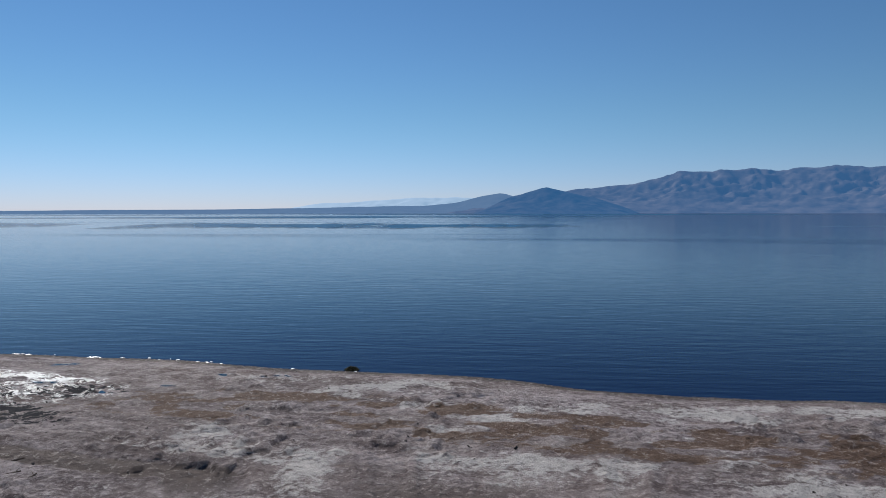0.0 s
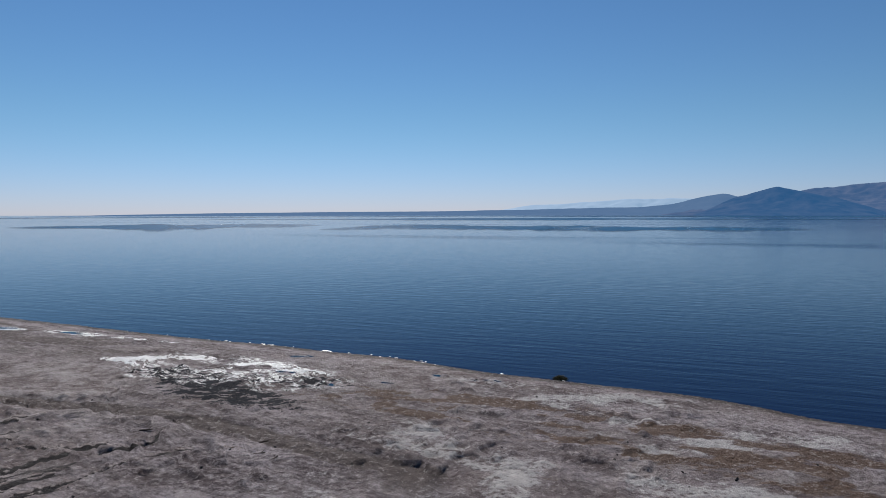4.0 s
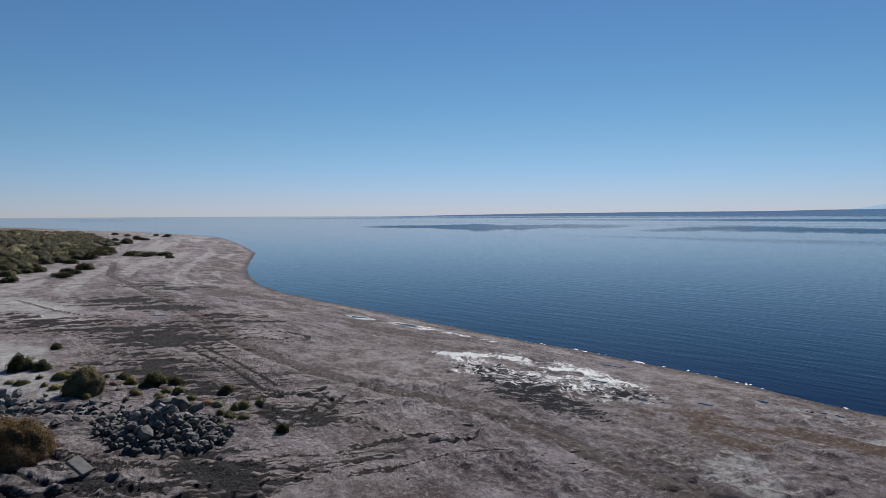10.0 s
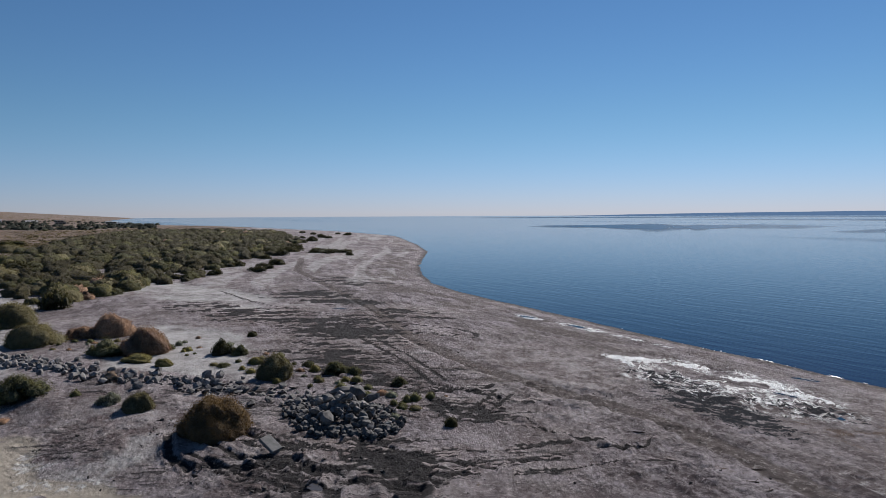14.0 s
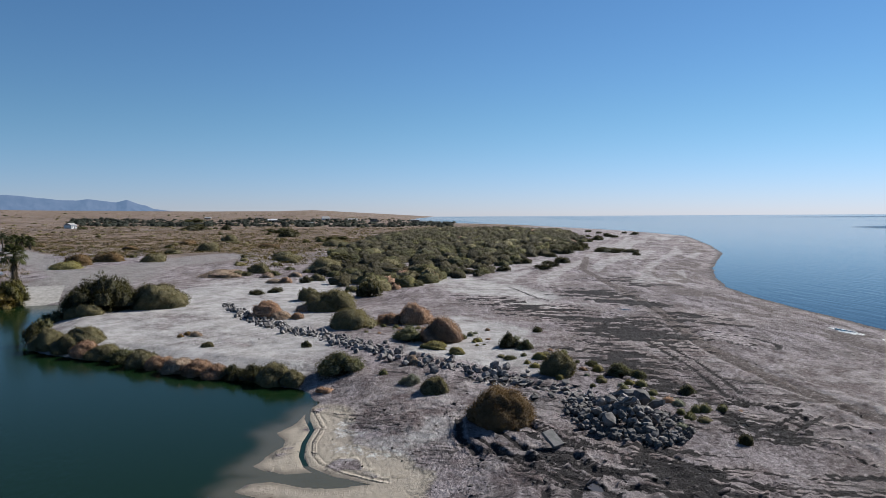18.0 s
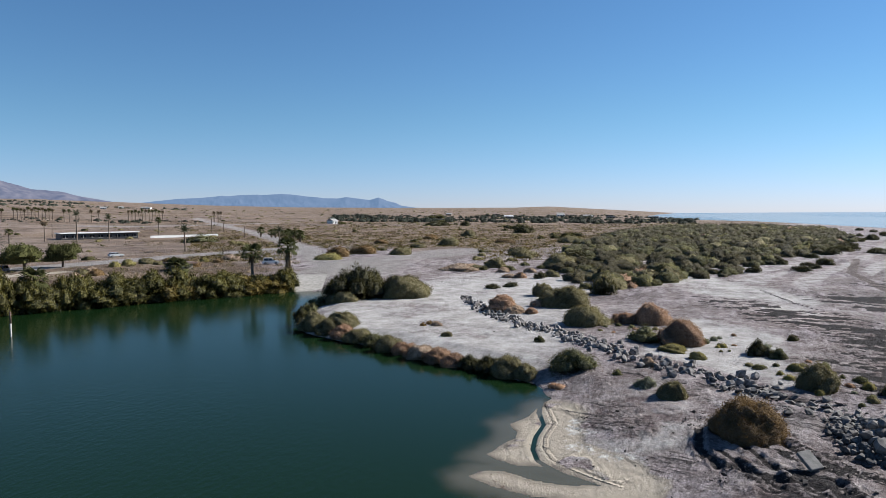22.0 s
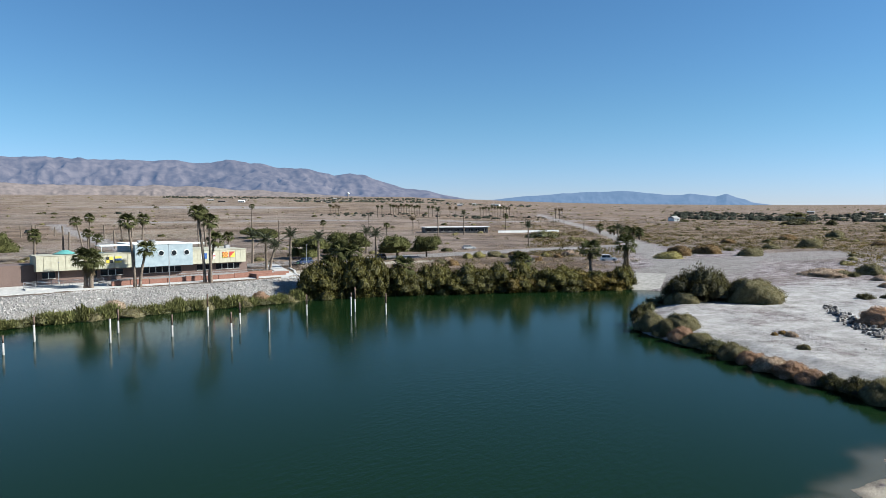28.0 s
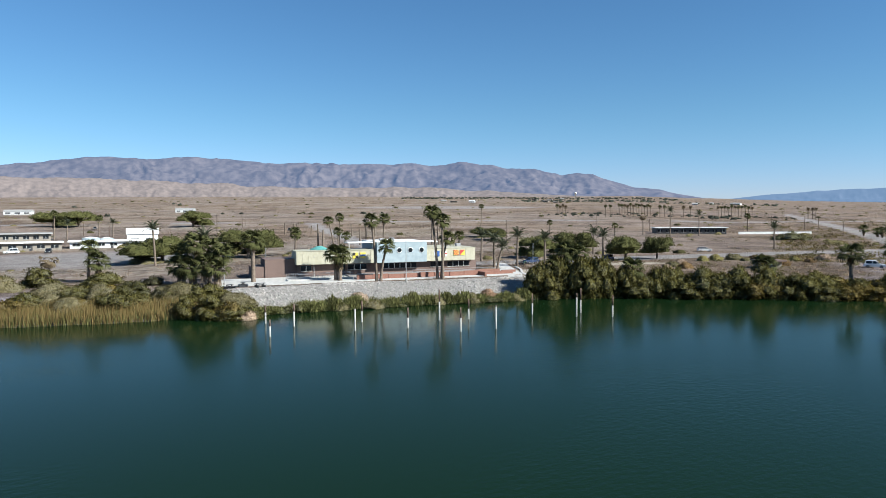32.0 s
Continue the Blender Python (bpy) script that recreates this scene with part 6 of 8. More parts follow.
# bushes beyond the thicket's tip and before its edge
shrub(-393.5, 108.2, 5.2, 2.5, "dark")
shrub(-347.8, 100.5, 5.5, 2.6, "dark")
shrub(-454.1, 137.6, 4.6, 3.0, "dark")
shrub(-404.2, 128.2, 8.0, 3.8, "dark")
shrub(-497.8, 164.1, 5.9, 2.8, "dark")
shrub(-448.9, 153.6, 5.9, 2.8, "dark")
shrub(-540.0, 192.6, 5.1, 2.5, "dark")
shrub(-311.9, 80.4, 5.3, 3.9, "dark")
shrub(-271.2, 73.1, 8.0, 3.8, "dark")
shrub(-252.0, 62.3, 5.5, 2.6, "dark")
shrub(-266.7, 62.8, 5.7, 3.5, "dark")
shrub(-506.8, 188.6, 7.6, 3.8, "dark")
shrub(-284, 71, 7.6, 3.6, "dark")
shrub(-222, 58.5, 5.5, 3.0, "dark")
shrub(-294, 84, 7.5, 3.6, "dark")
shrub(-303, 80, 5.9, 2.8, "dark")
shrub(-384, 116, 7.1, 3.4, "dark")
shrub(-285, 92, 5.9, 2.8, "dark")
shrub(-293, 95, 5.5, 2.6, "dark")
shrub(-276, 95, 5.0, 2.4, "dark")
shrub(-462, 154, 7.1, 3.4, "dark")
shrub(-440, 140, 6.7, 3.2, "dark")
shrub(-260, 97.5, 4.2, 2.0, "dark")
shrub(-582, 176, 6.7, 3.2, "dark")
shrub(-540, 172, 6.3, 3.0, "dark")
shrub(-197, 47, 4.6, 2.4, "dark")
shrub(-192, 34, 4.2, 2.4, "dark")
shrub(-221, 46.6, 4.6, 2.6, "dark")
shrub(-207, 52, 4.0, 2.2, "dark")
shrub(-330, 97, 6.7, 3.2, "dark")
shrub(-187.7, -13.5, 4.7, 1.5, "green")
shrub(-170.5, -15.2, 4.2, 2.0, "olive")
shrub(-201.1, -10.8, 3.2, 1.7, "green")
shrub(-193.7, -20.2, 2.6, 1.8, "green")
shrub(-173.1, -6.9, 4.6, 2.0, "dark")
shrub(-181.3, -21.9, 3.6, 1.7, "dark")
shrub(-165.1, -22.0, 3.0, 1.8, "rust")
shrub(-212.0, -20.0, 2.8, 2.0, "green")
shrub(-186.5, -27.8, 3.8, 2.2, "green")
shrub(-200.6, -33.8, 2.9, 2.2, "rust")
shrub(-184.6, -34.8, 3.6, 1.6, "dark")


# ---- stones, thickets and scrub ----
ROCK = surface("grey_broken_rock", (0.042, 0.038, 0.036), (0.180, 0.164, 0.153), 2.2, 0.9, 0.7, 0.06, vary=0.45)
PALE_ROCK = surface("pale_bank_rock", (0.21, 0.193, 0.178), (0.46, 0.43, 0.40), 1.2, 0.9, 0.5, 0.05, vary=0.35)
CONCRETE_OLD = surface("old_concrete", (0.096, 0.0915, 0.0864), (0.173, 0.163, 0.154), 4, 0.9, 0.5, 0.03)
CLOD = surface("dark_clod", (0.0256, 0.0224, 0.0211), (0.0768, 0.0659, 0.0589), 3, 0.95, 0.4, 0.03)


def rock_data(seed, material, corners=13):
    """An angular boulder: the hull of scattered corners, about 1 m across."""
    rng = np.random.default_rng(seed)
    bm = bmesh.new()
    size = np.array([0.5, rng.uniform(0.36, 0.5), rng.uniform(0.3, 0.42)])
    for p in unit(rng.normal(size=(corners, 3))) * size * rng.uniform(0.85, 1.1, (corners, 1)):
        bm.verts.new(p)
    bmesh.ops.convex_hull(bm, input=bm.verts)
    bmesh.ops.delete(bm, geom=[v for v in bm.verts if not v.link_faces], context="VERTS")
    mesh = bpy.data.meshes.new("boulder")
    bm.to_mesh(mesh)
    bm.free()
    mesh.materials.append(material)
    return mesh


def mesh_triangles(mesh):
    mesh.calc_loop_triangles()
    v = np.empty(len(mesh.vertices) * 3)
    mesh.vertices.foreach_get("co", v)
    t = np.empty(len(mesh.loop_triangles) * 3, np.int32)
    mesh.loop_triangles.foreach_get("vertices", t)
    return v.reshape(-1, 3)[t].reshape(-1, 3, 3)


def turned(rng, tris, n):
    """n copies of loose triangles in random turns: n x k x 3 x 3."""
    q = unit(rng.normal(size=(n, 4)))
    w, x, y, z = q.T
    m = np.stack([1 - 2 * (y * y + z * z), 2 * (x * y - z * w), 2 * (x * z + y * w), 2 * (x * y + z * w), 1 - 2 * (x * x + z * z), 2 * (y * z - x * w),
                  2 * (x * z - y * w), 2 * (y * z + x * w), 1 - 2 * (x * x + y * y)], -1).reshape(n, 1, 1, 3, 3)
    return (m @ tris[None, ..., None])[..., 0]


def scattered(name, rng, shapes, x, y, size, material, label, category, sink=0.25, spin=True, squash=1.0, soft=False, wild=0.25):
    """Many small pieces joined into one object; soft shades each piece as a rounded mass of leaves."""
    z = land(x, y)[0]
    out, normals = [], []
    pick = rng.integers(0, len(shapes), len(x))
    for k, shape in enumerate(shapes):
        some = pick == k
        n = int(some.sum())
        if not n:
            continue
        if spin:
            tris = turned(rng, shape, n)
        else:
            a = rng.uniform(0, 6.283, n)[:, None, None]
            px, py = shape[None, ..., 0], shape[None, ..., 1]
            tris = np.stack([px * np.cos(a) - py * np.sin(a), px * np.sin(a) + py * np.cos(a), np.broadcast_to(shape[None, ..., 2], (n, *shape.shape[:2]))], -1)
        s = size[some][:, None, None, None] * np.array([1, 1, squash])
        place = np.stack([x[some], y[some], z[some] + (0.5 - sink) * size[some] * (1 if spin else 0) - (0 if spin else 0.05)], -1)
        out.append((tris * s + place[:, None, None]).reshape(-1, 3, 3))
        if soft:
            normals.append((unit(tris + (0, 0, 0.3)) + rng.normal(size=(*tris.shape[:2], 1, 3)) * wild).reshape(-1, 3, 3))
    ob = new(name, tri_data(name, np.concatenate(out), material, np.concatenate(normals) if soft else None))
    return tagged(ob, label, category, kind="stuff")


def along(line, f):
    p = np.array(line, float)
    d = np.r_[0, np.cumsum(np.linalg.norm(np.diff(p, axis=0), axis=1))]
    return np.interp(f * d[-1], d, p[:, 0]), np.interp(f * d[-1], d, p[:, 1])


BOULDERS = [rock_data(k, ROCK, 26 if k < 5 else 15) for k in range(9)]
ROCK_LINE = [(-126, -27.5), (-108, -19.5), (-98, -13), (-89, -6.2), (-83, -1.7), (-77, 2.2), (-72, 6.7), (-68.5, 10), (-63, 13.6), (-59, 16.2), (-55, 18.5)]


def boulder(x, y, z, size, rng, kinds=(0, 9), flatness=1.0):
    ob = new("boulder", BOULDERS[rng.integers(*kinds)])
    ob.matrix_basis = pose(x, y, z, rng.uniform(-35, 35), rng.uniform(-35, 35), rng.uniform(0, 360)) @ Matrix.Diagonal((size, size * rng.uniform(0.75, 1), size * rng.uniform(0.7, 0.95) * flatness, 1))
    return tagged(ob, "angular grey broken boulder in an old breakwater", "rock", "breakwater boulders")


def build_breakwater():
    rng = np.random.default_rng(5)
    f = rng.random(640) ** 0.8
    x, y = along(ROCK_LINE, f)
    wide = 0.7 + 1.5 * f
    x, y = x + rng.normal(size=640) * wide * 0.5, y + rng.normal(size=640) * wide * 0.8
    size = rng.uniform(0.4, 1.1, 640) ** 1.6 * (0.8 + 0.3 * f)
    shapes = [mesh_triangles(b) for b in BOULDERS]
    near = np.zeros(640, bool)
    near[np.argsort(-x)[:125]] = True
    for k in np.nonzero(near)[0]:
        boulder(x[k], y[k], ground_z(x[k], y[k]) + 0.2 * size[k], 0.95 * size[k], rng, (3, 9), rng.uniform(0.3, 0.85))
    far = ~near
    scattered("breakwater_stones", rng, shapes, x[far], y[far], size[far], ROCK, "line of grey broken rocks of an old breakwater", "rocks")
    # the heap at its end
    for k in range(165):
        r, a = rng.random() ** 0.6, rng.uniform(0, 6.283)
        u, v = 5.6 * r * math.cos(a), 3.7 * r * math.sin(a)
        px, py = -51.5 + 0.85 * u - 0.5 * v, 18.6 + 0.5 * u * 0.6 + 0.85 * v
        s = rng.uniform(0.5, 1.15) ** 1.5 * (1.2 - 0.5 * r)
        boulder(px, py, ground_z(px, py) + 0.2 * s + 1.8 * max(0, 1 - r * 1.05) * rng.uniform(0.3, 1), s, rng, (0, 6))
    r, a = rng.random(560) ** 0.5 * 1.2, rng.uniform(0, 6.283, 560)
    u, v = 5.6 * r * np.cos(a), 3.7 * r * np.sin(a)
    scattered("breakwater_stones", rng, shapes, -51.5 + 0.85 * u - 0.5 * v, 18.6 + 0.3 * u + 0.85 * v, rng.uniform(0.15, 0.75, 560), ROCK, "small grey stones strewn round the rock heap", "rocks")
    for px, py, s in ((-56.2, 20.2, 2.3), (-55.0, 21.0, 2.0), (-53.0, 21.6, 1.6), (-49.3, 16.6, 1.5), (-54.4, 19.4, 1.7)):
        boulder(px, py, ground_z(px, py) + 0.8, s, rng, (0, 5))
    slab_rock = thing("concrete_slab", -46.3, 11.6, ground_z(-46.3, 11.6) + 0.25, 30, "tilted slab of broken pale concrete on mud", "slab")
    piece = part("slab", slab(-0.7, 0.7, -0.45, 0.45, -0.12, 0.12, bevel=0.05), CONCRETE_OLD, slab_rock)
    piece.matrix_basis = pose(0, 0, 0.25, 6, 30, 0)


build_breakwater()


def build_bank_stones():
    rng = np.random.default_rng(6)
    n = 19000
    x, y = rng.uniform(-97, -21, n), rng.uniform(-132, -106, n)
    dp = land(x, y)[2]
    keep = (dp > 1.0) & (dp < 13.5 + 1.2 * np.sin(x * 0.2)) & (x + 0.4 * dp > -93) & (x - 1.2 * dp < -40 + 20)
    x, y = x[keep], y[keep]
    shapes = [mesh_triangles(rock_data(40 + k, PALE_ROCK, 9)) for k in range(6)]
    scattered("bank_stones", rng, shapes, x, y, 0.12 + 0.32 * rng.random(len(x)) ** 2, PALE_ROCK, "bank of pale grey broken stones above the pond", "stones", sink=0.2)
    n = 1500
    a, r = np.radians(rng.uniform(-30, 100, n)), np.exp(rng.uniform(math.log(40), math.log(140), n))
    x, y = -np.sin(a) * r, np.cos(a) * r
    _, ds, dp, _ = land(x, y)
    keep = (ds > 1.2) & (dp > 2) & (rng.random(n) < 0.25 + 0.9 * step(0.45, 0.65, fractal(x / 7, y / 7, 3, 131)))
    x, y = x[keep], y[keep]
    scattered("beach_clods", rng, [mesh_triangles(rock_data(60 + k, CLOD, 8)) for k in range(4)], x, y, 0.07 + 0.26 * rng.random(len(x)) ** 3, CLOD, "small dark clods and stones strewn over the beach", "stones", sink=0.35)


build_bank_stones()


def build_mud_ridges():
    """Rows of dark mud clods thrown up along the ruts."""
    rng = np.random.default_rng(16)
    xs, ys, sizes = [], [], []
    for points, width in rut_lines():
        if width < 0.1 or points[0][0] < -62:
            continue
        p = np.array(points)
        length = np.linalg.norm(np.diff(p, axis=0), axis=1).sum()
        each = np.clip(0.6 * width, 0.10, 0.42)
        n = int(length / (1.5 * each))
        f = rng.random(n)
        x, y = along(points, f)
        gap = value_noise(f * length / 1.3, f * 0 + length, 7) > 0.36
        way = unit((p[-1] - p[0])[None])[0]
        off = rng.normal(size=n) * 0.55 * width
        xs.append((x - way[1] * off)[gap])
        ys.append((y + way[0] * off)[gap])
        sizes.append((each * rng.uniform(0.45, 1.25, n) * (0.6 + 0.4 * np.sin(np.pi * f)))[gap])
    n = 2600
    x, y = rng.uniform(-66, -33, n), rng.uniform(-3, 25, n)
    churn = np.maximum.reduce([ellipse(x, y, -42.5, 11, 9, 4.5, 25), ellipse(x, y, -38.5, 17, 6, 5, 60), ellipse(x, y, -56.5, -0.8, 6, 2.6, 30), ellipse(x, y, -39.5, 7.8, 4, 2, 70), ellipse(x, y, -60, 10.5, 9, 3, -35)])
    keep = (churn > 0) & (fractal(x / 3, y / 3, 3, 39) > 0.47)
    xs.append(x[keep])
    ys.append(y[keep])
    sizes.append(0.12 + 0.38 * rng.random(keep.sum()) ** 2)
    shapes = [mesh_triangles(rock_data(80 + k, CLOD, 7)) for k in range(5)]
    scattered("mud_clods", rng, shapes, np.concatenate(xs), np.concatenate(ys), np.concatenate(sizes), CLOD, "long rows of dark churned mud clods along wheel ruts", "mud", sink=0.5, squash=0.6)


build_mud_ridges()

THICKET = [(-133, -2), (-176, -15), (-248, -19), (-366, -12), (-640, 40), (-640, 170), (-400, 118), (-310, 86), (-231, 51), (-179, 24), (-161, 10), (-143, 0.6)]


def build_thicket():
    rng = np.random.default_rng(7)
    fine, fine_core = zip(*[dome(rng, 560, 0.066, 0.5, 0.2, 0.86, seed=k * 9 + 30, apart=0.97) for k in range(5)])
    rough, rough_core = zip(*[dome(rng, 120, 0.125, 0.45, 0.2, 0.86, seed=k + 40, apart=0.99) for k in range(4)])
    n = 5900
    x, y = rng.uniform(-640, -132, n), rng.uniform(-22, 172, n)
    inside = polygon_distance(x, y, THICKET) + 20 * (fractal(x / 13, y / 13, 3, 141) - 0.52)
    x, y, inside = x[inside > 0], y[inside > 0], inside[inside > 0]
    d = np.hypot(x, y)
    size = (1.7 + 2.3 * rng.random(len(x)) ** 1.6) * (0.72 + 0.28 * step(0, 12, inside))
    tone = rng.random(len(x)) + 1.1 * (fractal(x / 24, y / 24, 3, 145) - 0.5) + 0.35 * step(-200, -140, x)
    for lo, hi, kind in ((-9, 0.66, "thicket"), (0.66, 0.98, "hedgedark"), (0.98, 1.08, "hedge"), (1.06, 1.24, "olive"), (1.24, 9, "rust")):
        for some, shapes, cores in ((d < 240, fine, fine_core), (d >= 240, rough, rough_core)):
            some = some & (tone >= lo) & (tone < hi)
            scattered("thicket", rng, shapes, x[some], y[some], size[some], LEAF[kind], "dense green tamarisk thicket behind the beach", "thicket", spin=False, squash=0.95, soft=True)
            scattered("thicket", rng, cores, x[some], y[some], size[some], MASS[kind], "close-set twigs of the tamarisk thicket", "thicket", spin=False, squash=0.95, soft=True, wild=0.0)


build_thicket()


def build_scrub():
    rng = np.random.default_rng(8)
    tuft = [dome(rng, 25, 0.40, 0.3, 0.3, 0.3, seed=k + 50) for k in range(4)]
    clump = [dome(rng, 44, 0.24, 0.5, 0.4, 0.4, seed=k + 60) for k in range(4)]

    def spots(n, near, far, seed, lo, hi, a0=84, a1=187):
        a, r = np.radians(rng.uniform(a0, a1, n)), np.exp(rng.uniform(math.log(near), math.log(far), n))
        x, y = -np.sin(a) * r, np.cos(a) * r
        _, ds, dp, inland = land(x, y)
        road = np.minimum.reduce([polygon_distance(x, y, line, False) for line in (ASPHALT, GRAVEL, BACK_ROAD, HIGHWAY)])
        keep = (ds > 25) & (dp > 16) & (inland > 105) & (road > 7) & (rng.random(n) < step(lo, hi, fractal(x / 45, y / 45, 4, seed)))
        keep &= ellipse(x, y, -70, -142, 36, 22, -9) < 0
        keep &= (rng.random(n) < 0.3) | (x / np.minimum(y, -1) > 1.25) | (y > -60) | (r > 1500) | (r < 260)
        keep &= np.maximum(ellipse(x, y, -12, -235, 40, 43), ellipse(x, y, -200, -64, 70, 22)) < 0
        return x[keep], y[keep]

    for n, near, far, seed, lo, hi, kind, shapes, s0, s1 in (
            (7500, 150, 1300, 151, 0.40, 0.60, "pink", tuft, 0.35, 1.0), (5000, 160, 1500, 161, 0.44, 0.62, "olive", tuft, 0.5, 1.3),
            (2200, 190, 2400, 171, 0.42, 0.62, "olive", clump, 0.8, 2.2), (900, 240, 2600, 181, 0.46, 0.64, "dark", clump, 0.9, 2.6)):
        x, y = spots(n, near, far, seed, lo, hi)
        d = np.hypot(x, y)
        scattered("desert_scrub", rng, shapes, x, y, rng.uniform(s0, s1, len(x)) * (1 + d / 1500), LEAF[kind], "dry scrub and low bushes scattered over the desert plain", "scrub", spin=False, squash=0.6, soft=True)
    # the thick brown scrub beside the thicket
    for n, kind, s0, s1 in ((5600, "hedgegold", 0.5, 1.5), (3600, "olive", 0.4, 1.2), (2400, "hedgedark", 0.5, 1.4), (500, "dark", 1.0, 2.4)):
        x, y = spots(n, 210, 800, 155, 0.28, 0.44, 84, 124)
        scattered("desert_scrub", rng, tuft, x, y, rng.uniform(s0, s1, len(x)), LEAF[kind], "dense brown scrub on the plain beside the thicket", "scrub", spin=False, squash=0.6, soft=True)
    # far tree belts round the scattered houses
    for a0, a1, near, far, n, hmax in ((84, 113, 780, 1250, 2300, 6.0), (124, 143, 1650, 2000, 380, 7.0), (131, 153, 2300, 3000, 900, 8.0), (122, 141, 690, 800, 300, 3.4), (126, 140, 640, 760, 160, 4.0), (150, 186, 720, 800, 70, 4.0), (166, 186, 1150, 1400, 90, 5.0)):
        x, y = spots(n, near, far, 191, *((0.36, 0.48) if near < 1500 else (0.30, 0.42)), a0, a1)
        scattered("far_trees", rng, clump, x, y, 1.0 + (hmax - 1.0) * rng.random(len(x)) ** 2.6, LEAF["far"], "far belt of dark trees among scattered houses", "trees", spin=False, squash=0.85, soft=True)


build_scrub()


def build_reeds():
    rng = np.random.default_rng(9)
    n = 30000
    x, y = rng.uniform(-25, 20, n), rng.uniform(-131, -114, n)
    dp = land(x, y)[2]
    keep = (dp > -0.6) & (dp < 5)
    x, y, dp = x[keep], y[keep], dp[keep]
    z = np.maximum(land(x, y)[0], -0.1)
    for some, kind, tall in ((rng.random(len(x)) < 0.6, "pink", 2.3), (rng.random(len(x)) < 0.6, "reed", 1.6)):
        m = int(some.sum())
        way = unit(np.stack([rng.normal(size=m) * 0.16, rng.normal(size=m) * 0.16, np.ones(m)], -1))
        tris = blades(rng, np.stack([x, y, z], -1)[some], way, tall * rng.uniform(0.7, 1.15, m), rng.uniform(0.06, 0.13, m))
        tagged(new("reed_bed", tri_data("reed_bed", tris, REED_DRY if kind == "pink" else LEAF[kind])), "golden dry reeds standing at the pond's edge", "reeds", kind="stuff")


def build_bank_reeds():
    """A soft green fringe of reeds below the stone bank."""
    rng = np.random.default_rng(19)
    n = 60000
    x, y = rng.uniform(-96, -24, n), rng.uniform(-122, -100, n)
    z, _, dp, _ = land(x, y)
    clumps = fractal(x / 2.6, y / 2.6, 3, 201)
    keep = (dp > -0.5) & (dp < 0.6 + 3.2 * clumps)
    x, y, z, clumps = x[keep], y[keep], np.maximum(z[keep], -0.1), clumps[keep]
    m = len(x)
    way = unit(np.stack([rng.normal(size=m) * 0.3, rng.normal(size=m) * 0.3, np.ones(m)], -1))
    tall = (0.5 + 1.5 * clumps) * rng.uniform(0.6, 1.15, m)
    tris = blades(rng, np.stack([x, y, z], -1), way, tall, rng.uniform(0.07, 0.16, m))
    soft = unit(rng.normal(size=(m, 1, 3)) * 0.5 + (0.1, 0.6, 0.8)) + 0 * tris
    for some, material in ((rng.random(m) < 0.75, LEAF["reed"]), (rng.random(m) < 0.2, REED_DRY)):
        tagged(new("reed_bed", tri_data("reed_bed", tris[some], material, soft[some])), "soft green reeds fringing the stone bank", "reeds", kind="stuff")


REED_DRY = foliage("golden_reeds", (0.102, 0.0672, 0.0224), (0.218, 0.16, 0.0704))
build_reeds()
build_bank_reeds()
shrub(-15.4, 65.9, 1.5, 0.6, "dark", "beach plants")


_rng = np.random.default_rng(41)
for _k in range(64):
    _x, _y = (float(v) for v in along([(-98, 0), (-90, 12), (-76, 18), (-66, 19.5), (-58, 24), (-52, 27)], _rng.random()))
    _x, _y = _x + 2.6 * _rng.normal(), _y + 2.2 * _rng.normal()
    _w = _rng.uniform(0.4, 1.25)
    shrub(_x, _y, _w, _w * _rng.uniform(0.4, 0.75), ("green", "lime", "grey", "olive", "green", "rust")[_k % 6], "low sand plants")


def driftwood(x, y, turn, length):
    ob = thing("driftwood", x, y, ground_z(x, y) + 0.06, turn, "dark weathered stick of driftwood on the beach", "driftwood", "driftwood")
    part("branch", rod(bmesh.new(), (-length / 2, 0, 0), (length / 2, 0.1, 0.1), 0.07, 0.04, 7), TIMBER, ob)
    part("twig", rod(bmesh.new(), (0.1 * length, 0.02, 0.05), (0.3 * length, 0.35, 0.2), 0.03, 0.015, 5), TIMBER, ob)


for _x, _y, _t, _l in ((-27.3, 35.3, 20, 0.7), (-25.9, 35.0, 70, 0.5), (-37.6, 36.2, 15, 0.9), (-28.6, 37.2, 35, 0.9)):
    driftwood(_x, _y, _t, _l)


def build_glints():
    """Broken white flecks that stand in for sun glints where the small waves meet the shore."""
    rng = np.random.default_rng(14)
    f = rng.random(700)
    x, y = along([(-78, 71.2), (-65, 70.4), (-51, 70.3), (-39.5, 69.5), (-30, 68.2), (-21, 66.4), (-12, 65.6)], f)
    ds = land(x, y)[1]
    y = y + ds + rng.uniform(-0.1, 0.55, len(x))
    keep = (rng.random(len(x)) < 0.5 * step(0.5, 0.72, value_noise(x / 1.6, x * 0, 3)) * np.exp(-((f - 0.45) / 0.16) ** 2) + 0.02)
    x, y = x[keep], y[keep]
    n = len(x)
    a = rng.uniform(-0.25, 0.25, n)
    long_side, short = rng.uniform(0.06, 0.26, n), rng.uniform(0.03, 0.07, n)
    p = np.stack([x, y, np.full(n, 0.03)], -1)
    u = np.stack([np.cos(a), np.sin(a), 0 * a], -1) * long_side[:, None]
    v = np.stack([-np.sin(a), np.cos(a), 0.2 + 0 * a], -1) * short[:, None]
    tris = np.concatenate([np.stack([p - u, p + v, p + u], 1), np.stack([p - u, p + u, p - v], 1)])
    tagged(new("surf_foam", tri_data("surf_foam", tris, GLINT)), "thin broken line of white painted sun glints along the shore", "foam", kind="stuff")


